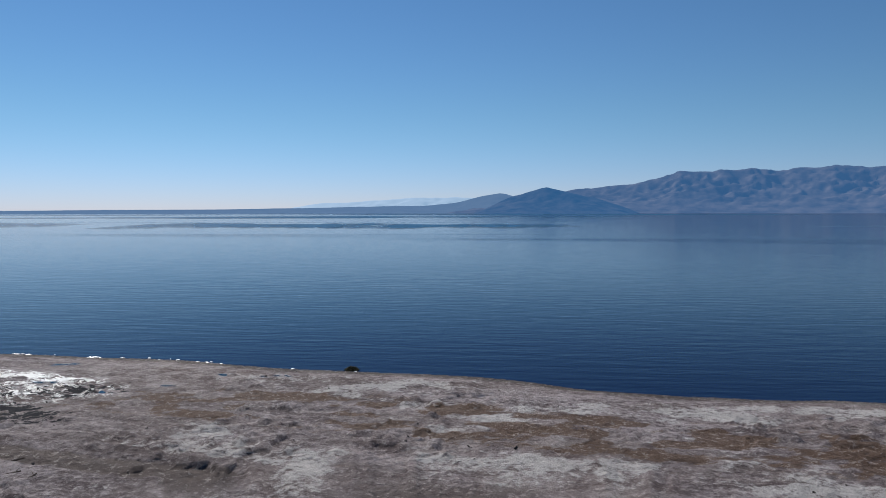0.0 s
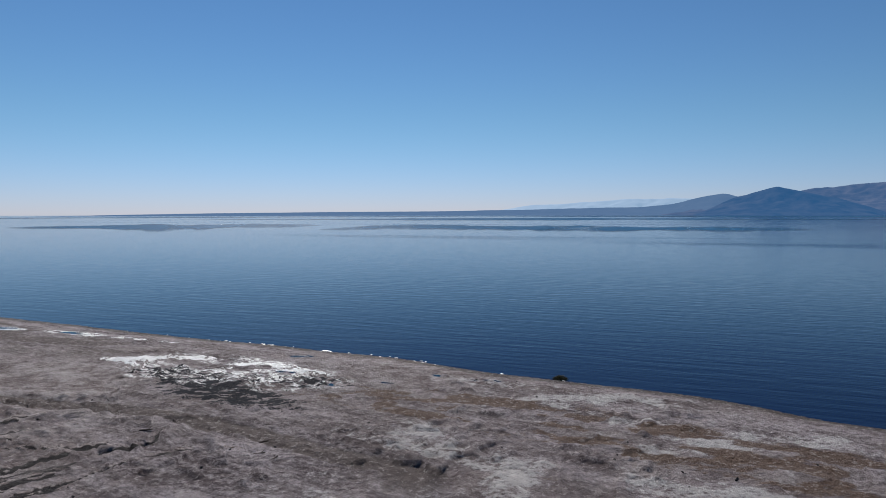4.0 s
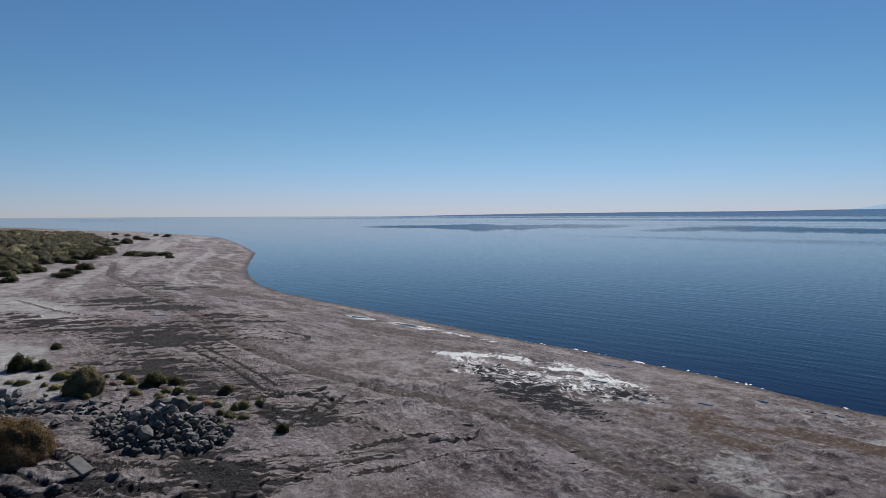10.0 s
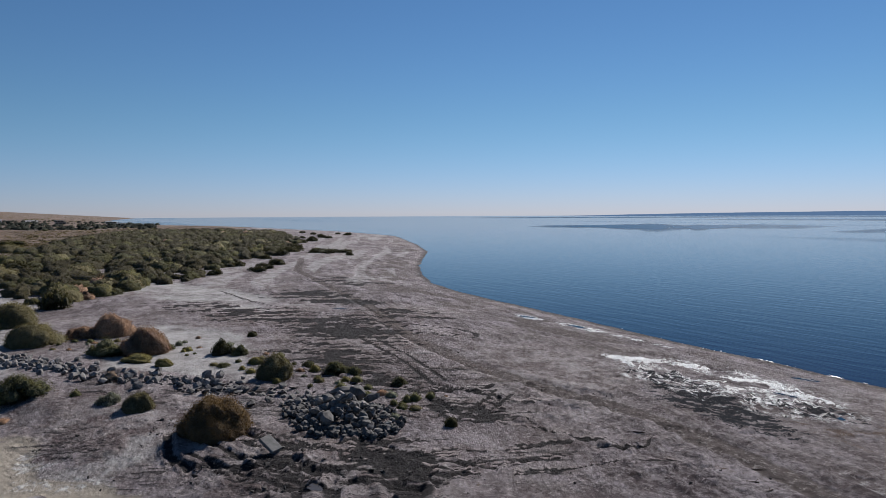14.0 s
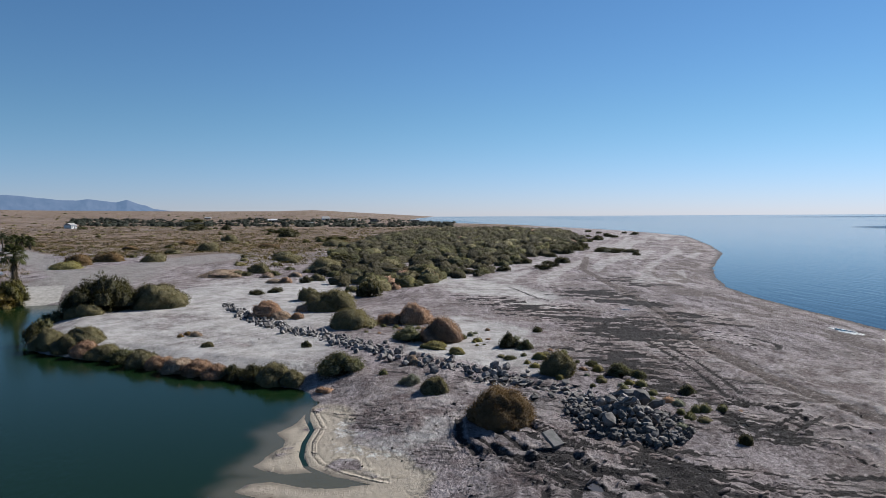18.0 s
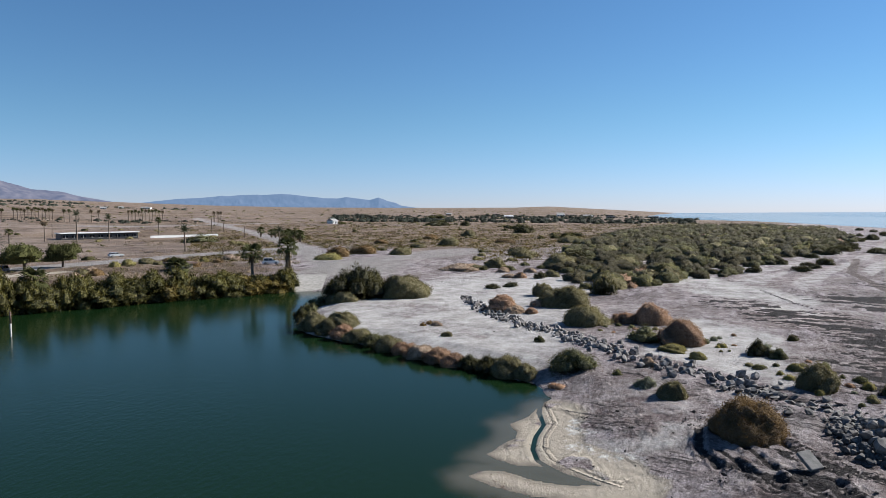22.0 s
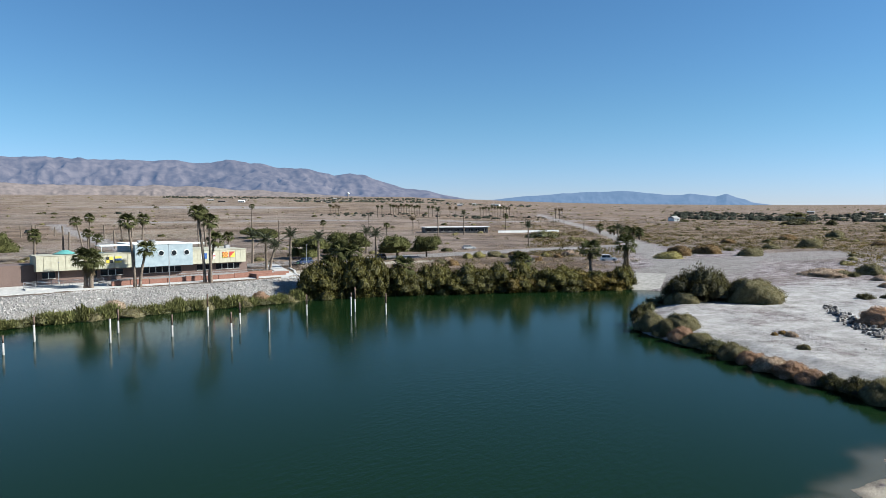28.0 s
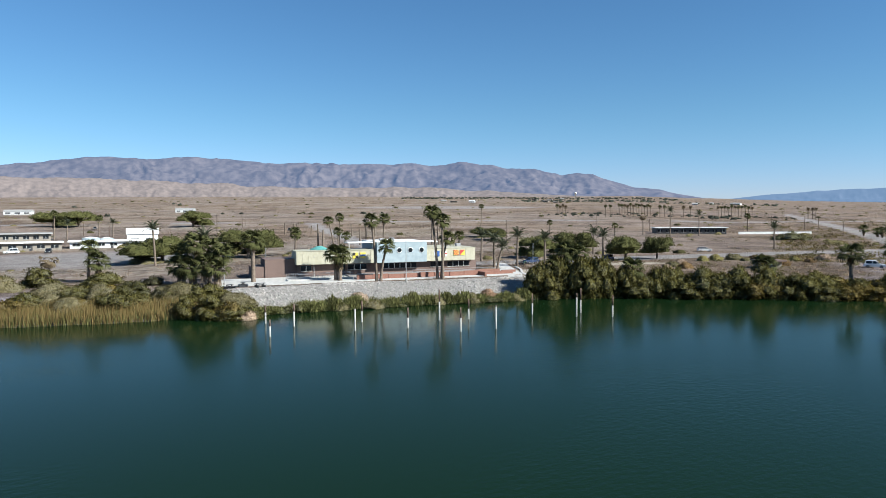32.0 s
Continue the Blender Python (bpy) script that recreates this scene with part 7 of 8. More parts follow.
# plain white in place of the sun's sparkle on the wavelets
GLINT = surface("white_glint", (0.702, 0.711, 0.72), (0.81, 0.81, 0.81), 8, 0.5, 0)
build_glints()


# ---- buildings and vehicles ----
BRICK = surface("brown_brick", (0.096, 0.064, 0.0544), (0.154, 0.106, 0.0896), 5, 0.9, 0.5, 0.02)
RED_BRICK = surface("red_brick", (0.147, 0.0672, 0.048), (0.23, 0.115, 0.0832), 5, 0.9, 0.4, 0.02)
CREAM = surface("pale_yellow_metal", (0.32, 0.298, 0.22), (0.41, 0.385, 0.29), 1.5, 0.55, 0.1, 0.01)
SKY_PAINT = surface("pale_blue_paint", (0.218, 0.269, 0.294), (0.294, 0.349, 0.376), 1.2, 0.6, 0.1, 0.01)
CONCRETE = surface("pale_concrete", (0.307, 0.294, 0.275), (0.487, 0.472, 0.449), 1.5, 0.85, 0.3, 0.02)
WHITE = surface("white_paint", (0.514, 0.514, 0.506), (0.738, 0.738, 0.729), 1.2, 0.6, 0.1, 0.01)
DARK_TRIM = surface("dark_trim", (0.0192, 0.0192, 0.0224), (0.0384, 0.0384, 0.0416), 2, 0.5, 0.1, 0.01)
TEAL = surface("teal_canvas", (0.064, 0.23, 0.211), (0.109, 0.294, 0.269), 2, 0.8, 0.2, 0.02)
YELLOW = surface("yellow_panel", (0.461, 0.357, 0.0372), (0.643, 0.514, 0.0771), 2, 0.5, 0)
BLACK = surface("black_panel", (0.0096, 0.0096, 0.0102), (0.0192, 0.0192, 0.0192), 2, 0.5, 0)
RED = surface("red_panel", (0.32, 0.032, 0.0256), (0.461, 0.0595, 0.0446), 2, 0.5, 0)
BLUE = surface("blue_panel", (0.0192, 0.064, 0.224), (0.032, 0.096, 0.288), 2, 0.5, 0)
ROOFING = surface("grey_roofing", (0.218, 0.211, 0.205), (0.32, 0.314, 0.301), 1.2, 0.9, 0.3, 0.02)
TAN_WALL = surface("tan_stucco", (0.17, 0.147, 0.12), (0.245, 0.215, 0.18), 1.5, 0.9, 0.3, 0.02)


def glass_material():
    m, _, bsdf = shader("dark_window_glass")
    bsdf.inputs["Base Color"].default_value = (0.012, 0.015, 0.018, 1)
    bsdf.inputs["Roughness"].default_value = 0.08
    return m


GLASS = glass_material()


def window(parent, x0, x1, y, z0, z1, panes, face=-1):
    """A window strip: frame, sill and single panes, set into the wall at depth y and facing -y."""
    w = part("window", slab(x0, x1, y - 0.05, y + 0.12, z0, z1), DARK_TRIM, parent)
    step_x = (x1 - x0) / panes
    for k in range(panes):
        part("pane", slab(x0 + k * step_x + 0.06, x0 + (k + 1) * step_x - 0.06, y - 0.075, y - 0.045, z0 + 0.07, z1 - 0.07), GLASS, w)
        if k:
            part("mullion", slab(x0 + k * step_x - 0.05, x0 + k * step_x + 0.05, y - 0.11, y - 0.05, z0, z1), WHITE, w)
    part("sill", slab(x0 - 0.05, x1 + 0.05, y - 0.16, y + 0.02, z0 - 0.08, z0), CONCRETE, w)
    return w


def railing(parent, a, b, z, count):
    r = part("railing", rod(bmesh.new(), (*a, z + 1.0), (*b, z + 1.0), 0.035, sides=6), GALVANISED, parent, "galvanised tube railing")
    part("rail", rod(bmesh.new(), (*a, z + 0.5), (*b, z + 0.5), 0.025, sides=6), GALVANISED, r)
    for k in range(count + 1):
        f = k / count
        x, y = a[0] + (b[0] - a[0]) * f, a[1] + (b[1] - a[1]) * f
        part("post", rod(bmesh.new(), (x, y, z - 0.05), (x, y, z + 1.0), 0.03, sides=6), GALVANISED, r)
    return r


def flag_board(parent, x, z, kind):
    """A square signal-flag board on the fascia."""
    s = 0.62
    ground_paint = {"quarters": YELLOW, "stripes": YELLOW, "swallow": WHITE, "cross": WHITE, "check": YELLOW, "slash": YELLOW}[kind]
    b = part("flag_board", slab(x - s, x + s, -0.10, -0.03, z - s, z + s), ground_paint, parent, "painted signal-flag board")
    if kind == "quarters":
        part("field", slab(x - s, x, -0.115, -0.1, z, z + s), BLACK, b)
        part("field", slab(x, x + s, -0.115, -0.1, z - s, z), BLACK, b)
    elif kind == "stripes":
        part("field", slab(x - s, x + s, -0.115, -0.1, z - 0.2, z + 0.2), BLUE, b)
    elif kind == "swallow":
        part("field", slab(x, x + s, -0.115, -0.1, z - s, z + s), BLUE, b)
    elif kind == "cross":
        part("field", slab(x - s, x + s, -0.115, -0.1, z - 0.15, z + 0.15), RED, b)
        part("field", slab(x - 0.15, x + 0.15, -0.118, -0.1, z - s, z + s), RED, b)
    elif kind == "check":
        for i in range(4):
            for j in range(4):
                if (i + j) % 2:
                    part("field", slab(x - s + i * s / 2, x - s + (i + 1) * s / 2, -0.115, -0.1, z - s + j * s / 2, z - s + (j + 1) * s / 2), RED, b)
    else:
        bm = bmesh.new()
        bm.faces.new([bm.verts.new(p) for p in ((x - s, -0.112, z + s), (x - s, -0.112, z - s), (x + s, -0.112, z + s))][::1])
        part("field", bm, RED, b)


def porthole(parent, x, z):
    bm = bmesh.new()
    for r, depth, y in ((0.62, 0.10, -0.64),):
        bmesh.ops.create_cone(bm, cap_ends=True, segments=24, radius1=r, radius2=r * 0.94, depth=depth, matrix=pose(x, y, z, 90, 0, 0))
    p = part("porthole", bm, WHITE, parent, "round porthole window")
    bm = bmesh.new()
    bmesh.ops.create_cone(bm, cap_ends=True, segments=24, radius1=0.5, radius2=0.5, depth=0.05, matrix=pose(x, -0.70, z, 90, 0, 0))
    part("pane", bm, GLASS, p)


PAVING = surface("grey_paving", (0.17, 0.155, 0.145), (0.26, 0.24, 0.225), 2, 0.9, 0.2, 0.02)


def yacht_house():
    """The long lakeside club building: brick below, cream upper storey, blue box with portholes."""
    ob = thing("club_building", -48.1, -142.1, 3.0, 170.9, "long modern clubhouse, cream and pale blue above brown brick", "building")
    part("brick_wall", slab(0.4, 42.0, 1.6, 13.0, -0.5, 2.68), BRICK, ob, "brown brick ground floor")
    part("side_wall", slab(-6.2, 0.38, 2.2, 9.5, -0.5, 3.9), BRICK, ob, "brown brick end wing")
    part("side_wall", slab(-8.8, -6.22, 2.4, 9.0, -0.5, 2.4), BRICK, ob, "low brick end wing")
    upper = part("upper_storey", slab(0.0, 17.36, 0.06, 6.0, 2.7, 5.55), CREAM, ob, "pale yellow panelled upper storey")
    for k in range(14):
        part("panel", slab(0.03 + k * 1.238, 1.2 + k * 1.238, 0.0, 0.055, 2.72, 5.5), CREAM, upper)
    part("coping", slab(-0.1, 17.36, -0.08, 6.1, 5.552, 5.66), CREAM, upper)
    right = part("upper_storey", slab(29.04, 41.1, 0.06, 13.6, 2.7, 5.5), CREAM, ob, "pale yellow panelled upper storey")
    for k in range(10):
        part("panel", slab(29.08 + k * 1.2, 30.24 + k * 1.2, 0.0, 0.055, 2.72, 5.45), CREAM, right)
    part("coping", slab(29.04, 41.2, -0.08, 13.7, 5.502, 5.61), CREAM, right)
    mid = part("blue_box", slab(17.4, 29.0, -0.6, 12.0, 2.66, 7.15, bevel=0.03), SKY_PAINT, ob, "pale blue projecting box")
    part("coping", slab(17.3, 29.1, -0.7, 12.1, 7.152, 7.28), WHITE, mid)
    for x, z in ((22.5, 5.35), (25.1, 5.35), (27.7, 5.35)):
        porthole(mid, x, z)
    for x, z, kind in ((12.7, 4.4, "quarters"), (14.35, 4.4, "stripes"), (31.6, 4.35, "swallow"), (33.4, 4.3, "cross"), (36.3, 4.45, "check"), (37.85, 4.45, "slash")):
        flag_board(upper if x < 18 else right, x, z, kind)
    for x0, x1, n in ((1.2, 3.4, 2), (11.4, 15.6, 3), (19.4, 27.2, 6), (30.6, 33.6, 2), (34.8, 40.2, 4)):
        window(ob, x0, x1, 1.6, 1.25, 2.4, n)
    door = part("door", slab(9.0, 10.8, 1.5, 1.7, 0.9, 2.6), DARK_TRIM, ob)
    part("pane", slab(9.1, 9.85, 1.47, 1.5, 1.0, 2.5), GLASS, door)
    part("pane", slab(9.95, 10.7, 1.47, 1.5, 1.0, 2.5), GLASS, door)
    # roof canopies and plant
    for x0, x1, y0, y1, z in ((11.5, 17.4, 1.5, 5.5, 7.0), (29.0, 33.0, 3, 8, 6.9)):
        c = part("canopy", slab(x0, x1, y0, y1, z, z + 0.18), WHITE, ob, "flat white roof canopy")
        for x in (x0 + 0.3, x1 - 0.3):
            part("post", rod(bmesh.new(), (x, y0 + 0.3, 5.6), (x, y0 + 0.3, z), 0.06, sides=8), WHITE, c)
    bm = bmesh.new()
    bmesh.ops.create_cone(bm, cap_ends=True, segments=20, radius1=2.1, radius2=0.5, depth=0.7, matrix=pose(5.6, 3.4, 6.1))
    part("roof_awning", bm, TEAL, ob, "round teal roof awning")
    for x, y in ((20, 6), (23, 8), (36, 7), (38.5, 5)):
        part("roof_vent", slab(x, x + 1.1, y, y + 0.9, 5.6 if x > 29 else 7.2, 6.3 if x > 29 else 7.8, bevel=0.04), GALVANISED, ob)
    # steps, raised plaza and ramps towards the water
    plaza = part("plaza", slab(10.5, 37.6, -9.6, 1.58, -0.6, 0.2), BRICK, ob, "low plaza behind a red brick parapet")
    part("paving", slab(10.6, 37.5, -9.3, 1.57, 0.202, 0.28), PAVING, plaza)
    for k in range(8):
        part("parapet", slab(10.5 + k * 3.38, 13.78 + k * 3.38, -9.75, -9.4, -0.5, 1.0 + 0.12 * (k % 3 == 1), bevel=0.03), RED_BRICK, plaza, "red brick parapet panel")
    railing(plaza, (10.7, -9.0), (37.4, -9.0), 0.28, 18)
    for x0, x1, y0, y1, h in ((38.2, 46.0, -9.5, -8.9, 0.75), (38.2, 44.0, -7.0, -6.4, 1.0), (37.7, 38.15, -12.6, -6.4, 0.9), (45.0, 48.5, -6.0, -5.4, 0.6)):
        part("planter_wall", slab(x0, x1, y0, y1, -0.5, h, bevel=0.03), RED_BRICK, ob, "low red brick planter wall")
    ramp = part("ramp", slab(-3.0, 10.45, -7.5, -4.8, -0.6, 0.35), CONCRETE, ob, "pale concrete access ramp")
    railing(ramp, (-2.9, -7.3), (10.3, -7.3), 0.35, 9)
    railing(ramp, (-2.9, -5.0), (10.3, -5.0), 0.35, 9)
    railing(plaza, (38.5, -3.0), (49.5, -4.5), 0.1, 8)
    railing(plaza, (24.0, -5.0), (37.4, -5.0), 0.28, 9)
    part("terrace", slab(-16.0, 49.0, -12.4, 1.5, -1.0, 0.12), CONCRETE, ob, "pale concrete terrace")
    return ob


yacht_house()


def picnic_shade(x, y, turn):
    ob = thing("patio_table", x, y, ground_z(x, y), turn, "dark picnic table on the pale terrace", "table", "picnic tables")
    part("tabletop", slab(-0.95, 0.95, -0.38, 0.38, 0.72, 0.78, bevel=0.01), DARK_TRIM, ob)
    for s in (-1, 1):
        part("bench", slab(-0.95, 0.95, s * 0.75 - 0.14, s * 0.75 + 0.14, 0.42, 0.47, bevel=0.01), DARK_TRIM, ob)
        part("leg", slab(s * 0.7 - 0.05, s * 0.7 + 0.05, -0.8, 0.8, 0.0, 0.44), DARK_TRIM, ob)
        part("upright", slab(s * 0.7 - 0.04, s * 0.7 + 0.04, -0.1, 0.1, 0.4, 0.73), DARK_TRIM, ob)


for _x, _y, _t in ((-110, -147, 10), (-31, -129, 40), (-34, -131, 80), (-36.5, -128.5, 10)):
    picnic_shade(_x, _y, _t)


def house(name, x, y, turn, w, d, h, wall, roof, label, storeys=1, windows=4, pitched=False, sunk=0.5):
    """A plain house: walls, roof with overhang, doors and windows on its front."""
    ob = thing(name, x, y, ground_z(x, y), turn, label, "building")
    part("wall", slab(-w / 2, w / 2, 0, d, -sunk, h), wall, ob)
    if pitched:
        bm = bmesh.new()
        a = [bm.verts.new(p) for p in ((-w / 2 - 0.4, -0.5, h + 0.01), (w / 2 + 0.4, -0.5, h + 0.01), (w / 2 + 0.4, d + 0.5, h + 0.01), (-w / 2 - 0.4, d + 0.5, h + 0.01), (-w / 2 - 0.4, d / 2, h + 0.25 * d), (w / 2 + 0.4, d / 2, h + 0.25 * d))]
        for f in ((0, 1, 5, 4), (2, 3, 4, 5), (0, 4, 3), (1, 2, 5), (0, 3, 2, 1)):
            bm.faces.new([a[i] for i in f])
        part("roof", bm, roof, ob)
    else:
        part("roof", slab(-w / 2 - 0.7, w / 2 + 0.7, -1.2, d + 0.4, h + 0.01, h + 0.35), roof, ob, "flat overhanging roof")
    for s in range(storeys):
        z = s * h / storeys
        for k in range(windows):
            cx = -w / 2 + (k + 0.5) * w / windows
            window(ob, cx - 0.28 * w / windows, cx + 0.28 * w / windows, -0.02, z + 0.9, z + 0.9 + 0.42 * h / storeys, 2)
        if s:
            part("balcony", slab(-w / 2, w / 2, -1.3, -0.02, z - 0.1, z + 0.05), CONCRETE, ob)
    part("door", slab(w * 0.06 - 0.5, w * 0.06 + 0.5, -0.06, 0.0, 0.0, 2.05), DARK_TRIM, ob)
    return ob


house("motel", 6.0, -306, 180, 26, 10, 5.6, TAN_WALL, ROOFING, "two-storey tan motel with a flat grey roof", 2, 8)
house("store", 1.0, -290, 180, 22, 8, 2.8, TAN_WALL, WHITE, "low tan building with a white flat roof", 1, 5)
house("workshop", -26.0, -300, 176, 26, 12, 2.5, WHITE, WHITE, "low white building with a white flat roof", 1, 6)
house("shed", -41.0, -318, 172, 12, 10, 4.6, WHITE, WHITE, "white metal shed beside the lot", 1, 2, True)
house("ruined_motel", -313, -262, 147, 38, 9, 3.2, DARK_TRIM, WHITE, "long dark gutted building under a white flat roof", 1, 9)
house("restroom", -152.5, -104, 150, 5, 4, 1.6, TAN_WALL, BRICK, "small hut with a dark red-brown roof behind the hedge", 1, 1)


def tank(x, y, r, h):
    ob = thing("storage_tank", x, y, ground_z(x, y), 0, "pale blue round storage tank", "tank", "storage tanks")
    part("shell", rod(bmesh.new(), (0, 0, -0.3), (0, 0, h), r, r, 24), SKY_PAINT, ob, "", True)
    part("roof", rod(bmesh.new(), (0, 0, h + 0.01), (0, 0, h + 0.5), r * 1.02, 0.3, 24), WHITE, ob)


tank(-21, -312, 3.2, 3.6)
tank(-27, -316, 2.6, 3.2)


def water_tower(x, y, r, h):
    ob = thing("water_tower", x, y, ground_z(x, y), 0, "white round water tower far off on the plain", "tower")
    bm = bmesh.new()
    bmesh.ops.create_uvsphere(bm, u_segments=20, v_segments=10, radius=r)
    bmesh.ops.scale(bm, vec=(1, 1, 0.72), verts=bm.verts)
    bmesh.ops.translate(bm, vec=(0, 0, h), verts=bm.verts)
    part("tank", bm, WHITE, ob, "", True)
    part("column", rod(bmesh.new(), (0, 0, -1), (0, 0, h - 0.6 * r), 0.34 * r, 0.3 * r, 14), TAN_WALL, ob)


water_tower(-1516, -1729, 5.0, 20.0)
low_wall = thing("garden_wall", -352, -236, ground_z(-352, -236), 150, "long low white masonry wall on the plain", "wall")
part("wall", slab(-22, 18, -0.15, 0.15, -0.6, 1.3), WHITE, low_wall)
part("coping", slab(-22, 18, -0.2, 0.2, 1.302, 1.4), CONCRETE, low_wall)

_rng = np.random.default_rng(31)
for _k in range(26):
    _a = radians(_rng.uniform(120, 150) if _k < 13 else _rng.uniform(86, 106))
    _d = _rng.uniform(1500, 2200) if _k < 13 else _rng.uniform(820, 1350)
    _w = _rng.uniform(9, 15)
    house("far_house", -math.sin(_a) * _d, math.cos(_a) * _d, math.degrees(_a) + 10 * _rng.normal(), _w, 8, 2.6 if _k % 3 else 3.0,
          WHITE if _k % 4 == 0 else TAN_WALL, WHITE if _k % 7 == 0 else ROOFING, "small far house among trees on the plain", 1, 3, _k % 2 == 0, 2.0)
for _x, _y, _w in ((-660, -275, 7), (-150, -820, 20), (10, -830, 26), (40, -826, 14)):
    house("far_house", _x, _y, 160, _w, 8, 3.0, WHITE, ROOFING, "small far house alone on the plain", 1, 3, True, 2.0)

PAINT = {n: surface(f"{n}_car_paint", tuple(v * 0.92 for v in c), c, 1, 0.25, 0) for n, c in
         (("white", (0.75, 0.75, 0.74)), ("black", (0.02, 0.022, 0.026)), ("silver", (0.45, 0.46, 0.47)), ("navy", (0.03, 0.045, 0.09)), ("red", (0.42, 0.05, 0.05)))}
TYRE = surface("black_rubber", (0.00768, 0.00768, 0.00768), (0.0192, 0.0192, 0.0192), 4, 0.9, 0.1, 0.01)
LAMP = surface("headlight_lens", (0.436, 0.436, 0.436), (0.643, 0.643, 0.643), 2, 0.15, 0)
TAIL = surface("tail_light_lens", (0.256, 0.0128, 0.0128), (0.32, 0.0192, 0.0192), 2, 0.2, 0)


def lofted(bm, outline, half, top_in):
    """A car shell: a side outline (x, z, inset) swept across its width."""
    rows = [[bm.verts.new((x, s * (half - i), z)) for x, z, i in outline] for s in (-1, 1)]
    n = len(outline)
    for k in range(n):
        j = (k + 1) % n
        bm.faces.new((rows[0][k], rows[0][j], rows[1][j], rows[1][k]))
    bm.faces.new(rows[0][::-1])
    bm.faces.new(rows[1])
    bmesh.ops.recalc_face_normals(bm, faces=bm.faces)
    return bm


def car(x, y, turn, paint, tall=1.0, label="", name="car"):
    ob = thing(name, x, y, ground_z(x, y) + 0.03, turn, label, "car", "parked cars")
    h = 0.55 * tall
    body = [(-2.25, 0.3, 0.06), (-2.3, 0.62, 0.02), (-2.2, 0.9, 0.05), (-0.9, 0.98, 0.03), (1.2, 0.98, 0.03), (2.15, 0.86, 0.06), (2.3, 0.6, 0.04), (2.25, 0.3, 0.06)]
    part("body", lofted(bmesh.new(), body, 0.9, 0), PAINT[paint], ob, "", False)
    cabin = [(-2.05, 0.985, 0.08), (-1.75, 0.985 + h, 0.2), (0.3, 1.0 + h, 0.2), (1.15, 0.985, 0.08)]
    part("cabin", lofted(bmesh.new(), cabin, 0.86, 0), PAINT[paint], ob)
    side = [(-1.92, 1.03, 0.08), (-1.70, 0.93 + h, 0.2), (0.26, 0.95 + h, 0.2), (0.98, 1.03, 0.08)]
    part("side_windows", lofted(bmesh.new(), side, 0.875, 0), GLASS, ob, "dark side windows")
    screen = [(-2.07, 1.04, 0.0), (-1.80, 0.92 + h, 0.0), (0.38, 0.93 + h, 0.0), (1.14, 1.04, 0.0)]
    part("windscreen", lofted(bmesh.new(), screen, 0.62, 0), GLASS, ob, "dark windscreen and rear window")
    part("roof", slab(-1.7, 0.28, -0.69, 0.69, 0.985 + h, 1.05 + h, bevel=0.03), PAINT[paint], ob)
    for px in (-1.95, -0.55, 0.62):
        for s in (-1, 1):
            part("pillar", rod(bmesh.new(), (px, s * 0.83, 0.97), (px + (0.2 if px < 0 else -0.3), s * 0.70, 1.0 + h), 0.045, sides=5), PAINT[paint], ob)
    for px in (-1.4, 1.42):
        for s in (-1, 1):
            wheel = part("wheel", rod(bmesh.new(), (px, s * 0.70, 0.33), (px, s * 0.92, 0.33), 0.34, sides=16), TYRE, ob)
            part("rim", rod(bmesh.new(), (px, s * 0.90, 0.33), (px, s * 0.935, 0.33), 0.2, sides=12), GALVANISED, wheel)
    for s in (-1, 1):
        part("headlight", slab(2.2, 2.3, s * 0.62 - 0.17, s * 0.62 + 0.17, 0.62, 0.76), LAMP, ob)
        part("tail_light", slab(-2.31, -2.24, s * 0.68 - 0.14, s * 0.68 + 0.14, 0.68, 0.86), TAIL, ob)
    part("bumper", slab(2.22, 2.36, -0.8, 0.8, 0.32, 0.5, bevel=0.03), DARK_TRIM, ob)
    return ob


car(-173.8, -91.5, 120, "white", 1.35, "white sport utility car parked by the ramp")
car(-196, -158.5, 150, "silver", 0.95, "silver sedan on the gravel road")
car(-114.1, -147.5, 5, "navy", 1.1, "dark blue car parked near the palms")
car(-138.5, -144.5, 20, "navy", 1.1, "dark blue car under the mesquite trees")
car(5.5, -276.2, 10, "white", 1.5, "white van on the motel lot")
car(-5.4, -273.7, 80, "black", 1.0, "black car on the motel lot")
car(-40.4, -340, 20, "red", 1.4, "red truck by the white shed")
car(-29.1, -264.3, 30, "silver", 1.0, "silver car on the motel lot")
car(-131.5, -399.5, 60, "black", 1.2, "black car on the back road")
car(-34, -470, 90, "black", 1.1, "dark car on the back track")
for _k, _c in enumerate(("white", "black", "silver", "white")):
    car(-98 - 5.5 * _k, -186 + 0.6 * _k, 82, _c, 1.2, f"{_c} car parked behind the clubhouse")


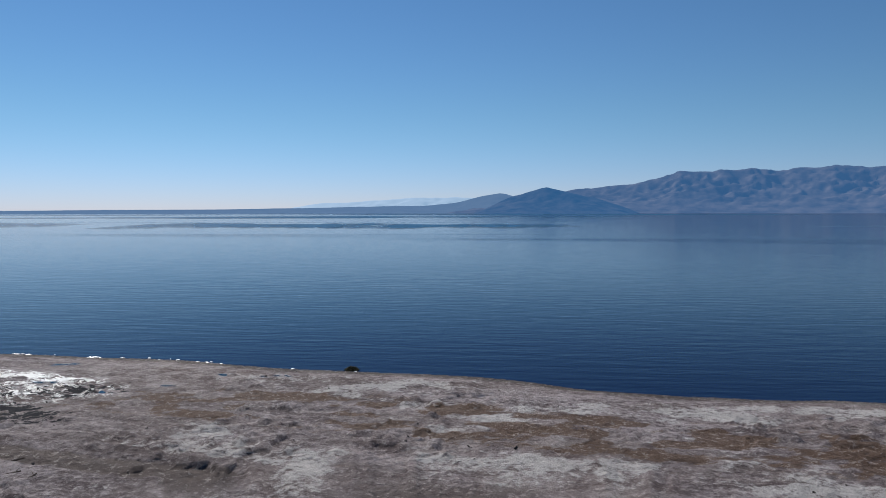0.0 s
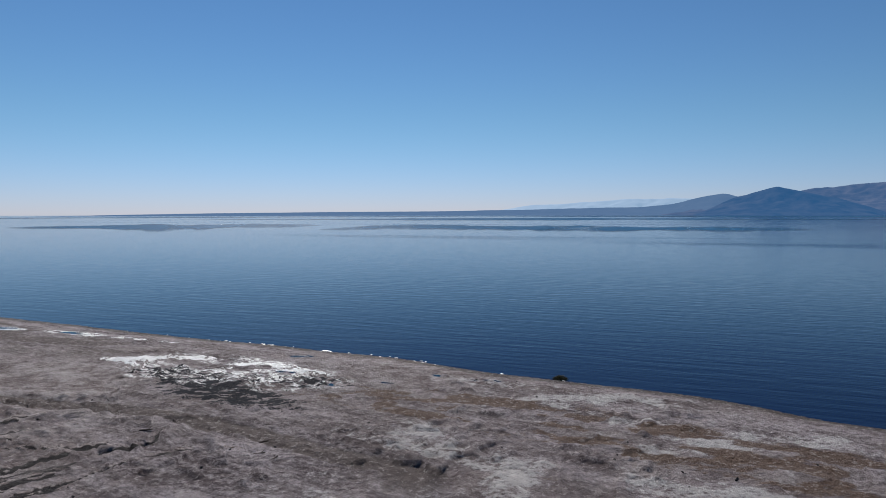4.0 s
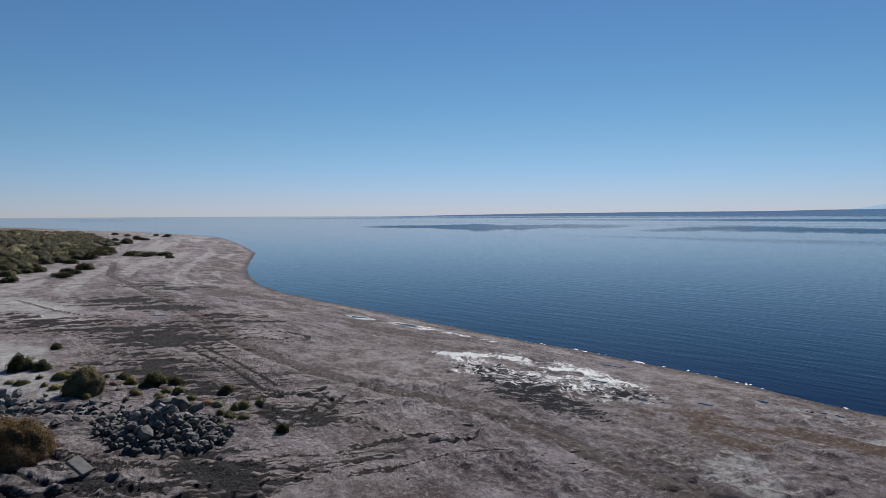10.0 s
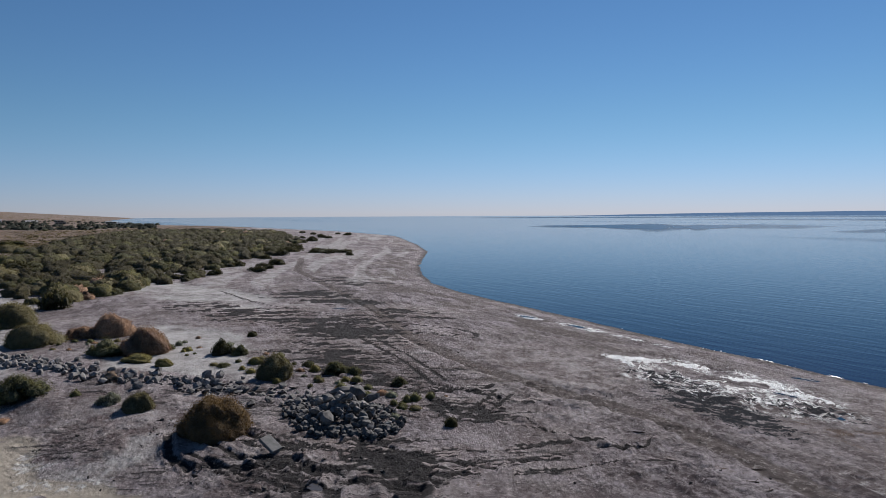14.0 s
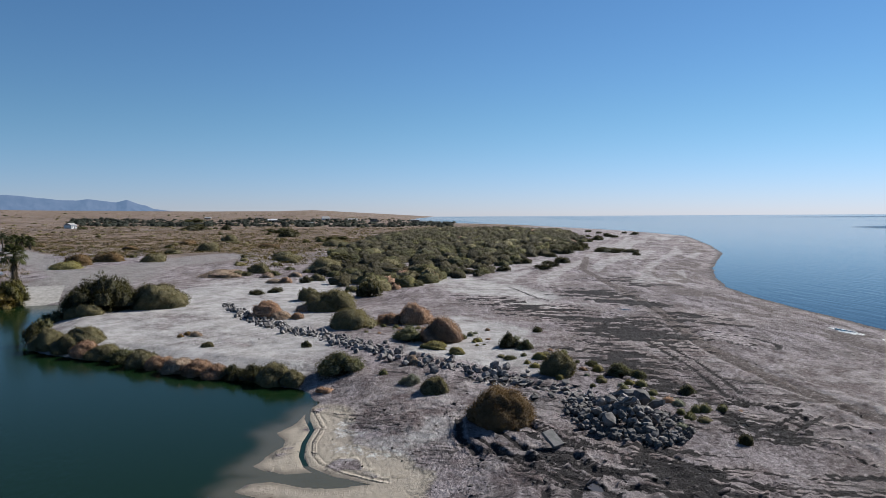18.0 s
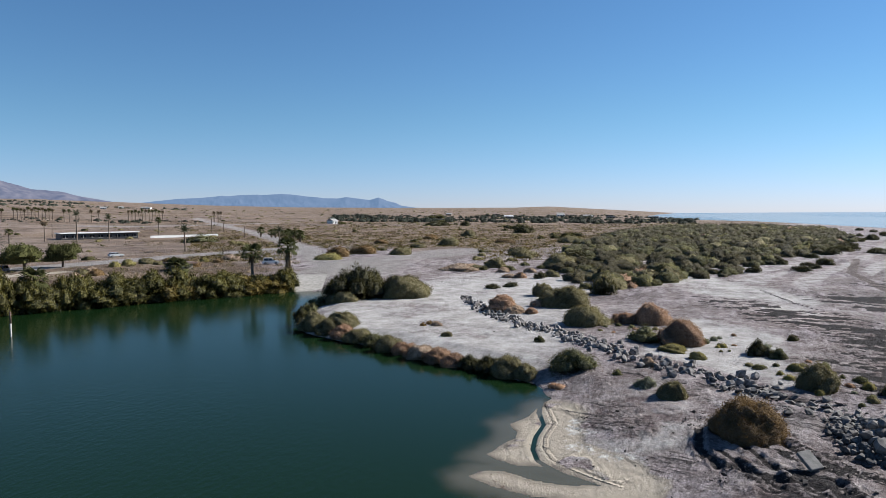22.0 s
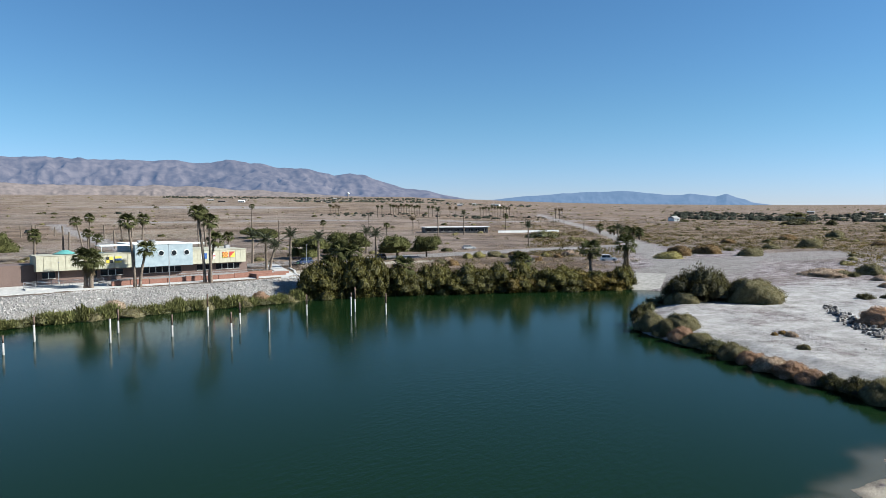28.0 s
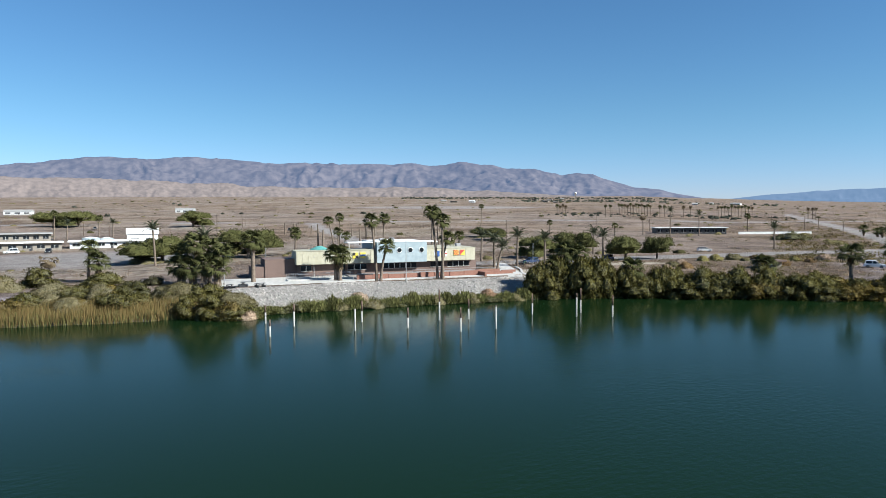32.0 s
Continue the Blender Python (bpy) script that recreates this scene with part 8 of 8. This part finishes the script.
# ---- concrete ramp, walkway and bench ----
def concrete_strip(name, line, width, label, lift=0.08, steps=16, material=None):
    """A strip of concrete with real thickness that follows the ground."""
    f = np.linspace(0, 1, steps)
    x, y = along(line, f)
    dx, dy = np.gradient(x), np.gradient(y)
    n = np.hypot(dx, dy)
    bm = bmesh.new()
    rings = []
    for px, py, ux, uy in zip(x, y, dx / n, dy / n):
        z = max(ground_z(px, py), -0.6) + lift
        ring = []
        for s, low in ((-1, 0), (1, 0), (1, 1), (-1, 1)):
            ring.append(bm.verts.new((px - s * uy * width / 2, py + s * ux * width / 2, z - 0.35 * low)))
        rings.append(ring)
    for a, b in zip(rings, rings[1:]):
        for k in range(4):
            bm.faces.new((a[k], a[(k + 1) % 4], b[(k + 1) % 4], b[k]))
    bm.faces.new(rings[0])
    bm.faces.new(rings[-1][::-1])
    bmesh.ops.recalc_face_normals(bm, faces=bm.faces)
    mesh = bpy.data.meshes.new(name)
    bm.to_mesh(mesh)
    bm.free()
    mesh.materials.append(material or CONCRETE)
    return tagged(new(name, mesh), label, "pavement", kind="structure")


RAMP = surface("sandy_ramp_concrete", (0.20, 0.185, 0.165), (0.33, 0.31, 0.285), 1.2, 0.9, 0.4, 0.03)
concrete_strip("pavement", [(-137.5, -65.2), (-141, -66.4), (-145, -67.6), (-150, -69.0)], 8.0, "pale concrete boat ramp running down into the pond", 0.1, material=RAMP)
concrete_strip("pavement", [(-107.2, -152.4), (-103.5, -145.5), (-99.6, -138.5), (-95.8, -131.5), (-91.5, -124.5), (-88.2, -118.6)], 3.2, "pale concrete walkway beside the terrace")
concrete_strip("pavement", [(-103.4, -139.6), (-99.8, -132.8), (-95.6, -127.0), (-92.4, -121.4)], 0.5, "narrow kerb of the walkway", 0.2)


def bench(x, y, turn):
    ob = thing("bench", x, y, ground_z(x, y) + 0.05, turn, "green slatted park bench beside the walkway", "bench", "benches")
    for k in range(3):
        part("seat_slat", slab(-0.9, 0.9, -0.22 + 0.16 * k, -0.09 + 0.16 * k, 0.42, 0.46), BENCH_GREEN, ob)
    for k in range(3):
        part("back_slat", slab(-0.9, 0.9, 0.27, 0.31, 0.55 + 0.13 * k, 0.65 + 0.13 * k), BENCH_GREEN, ob)
    for s in (-0.75, 0.75):
        part("leg", slab(s - 0.03, s + 0.03, -0.2, 0.3, 0, 0.42), DARK_TRIM, ob)
        part("upright", slab(s - 0.03, s + 0.03, 0.31, 0.36, 0, 0.95), DARK_TRIM, ob)


BENCH_GREEN = surface("green_bench_paint", (0.0192, 0.064, 0.032), (0.0384, 0.109, 0.0576), 6, 0.5, 0.2, 0.01)
bench(-109.8, -145.1, 40)
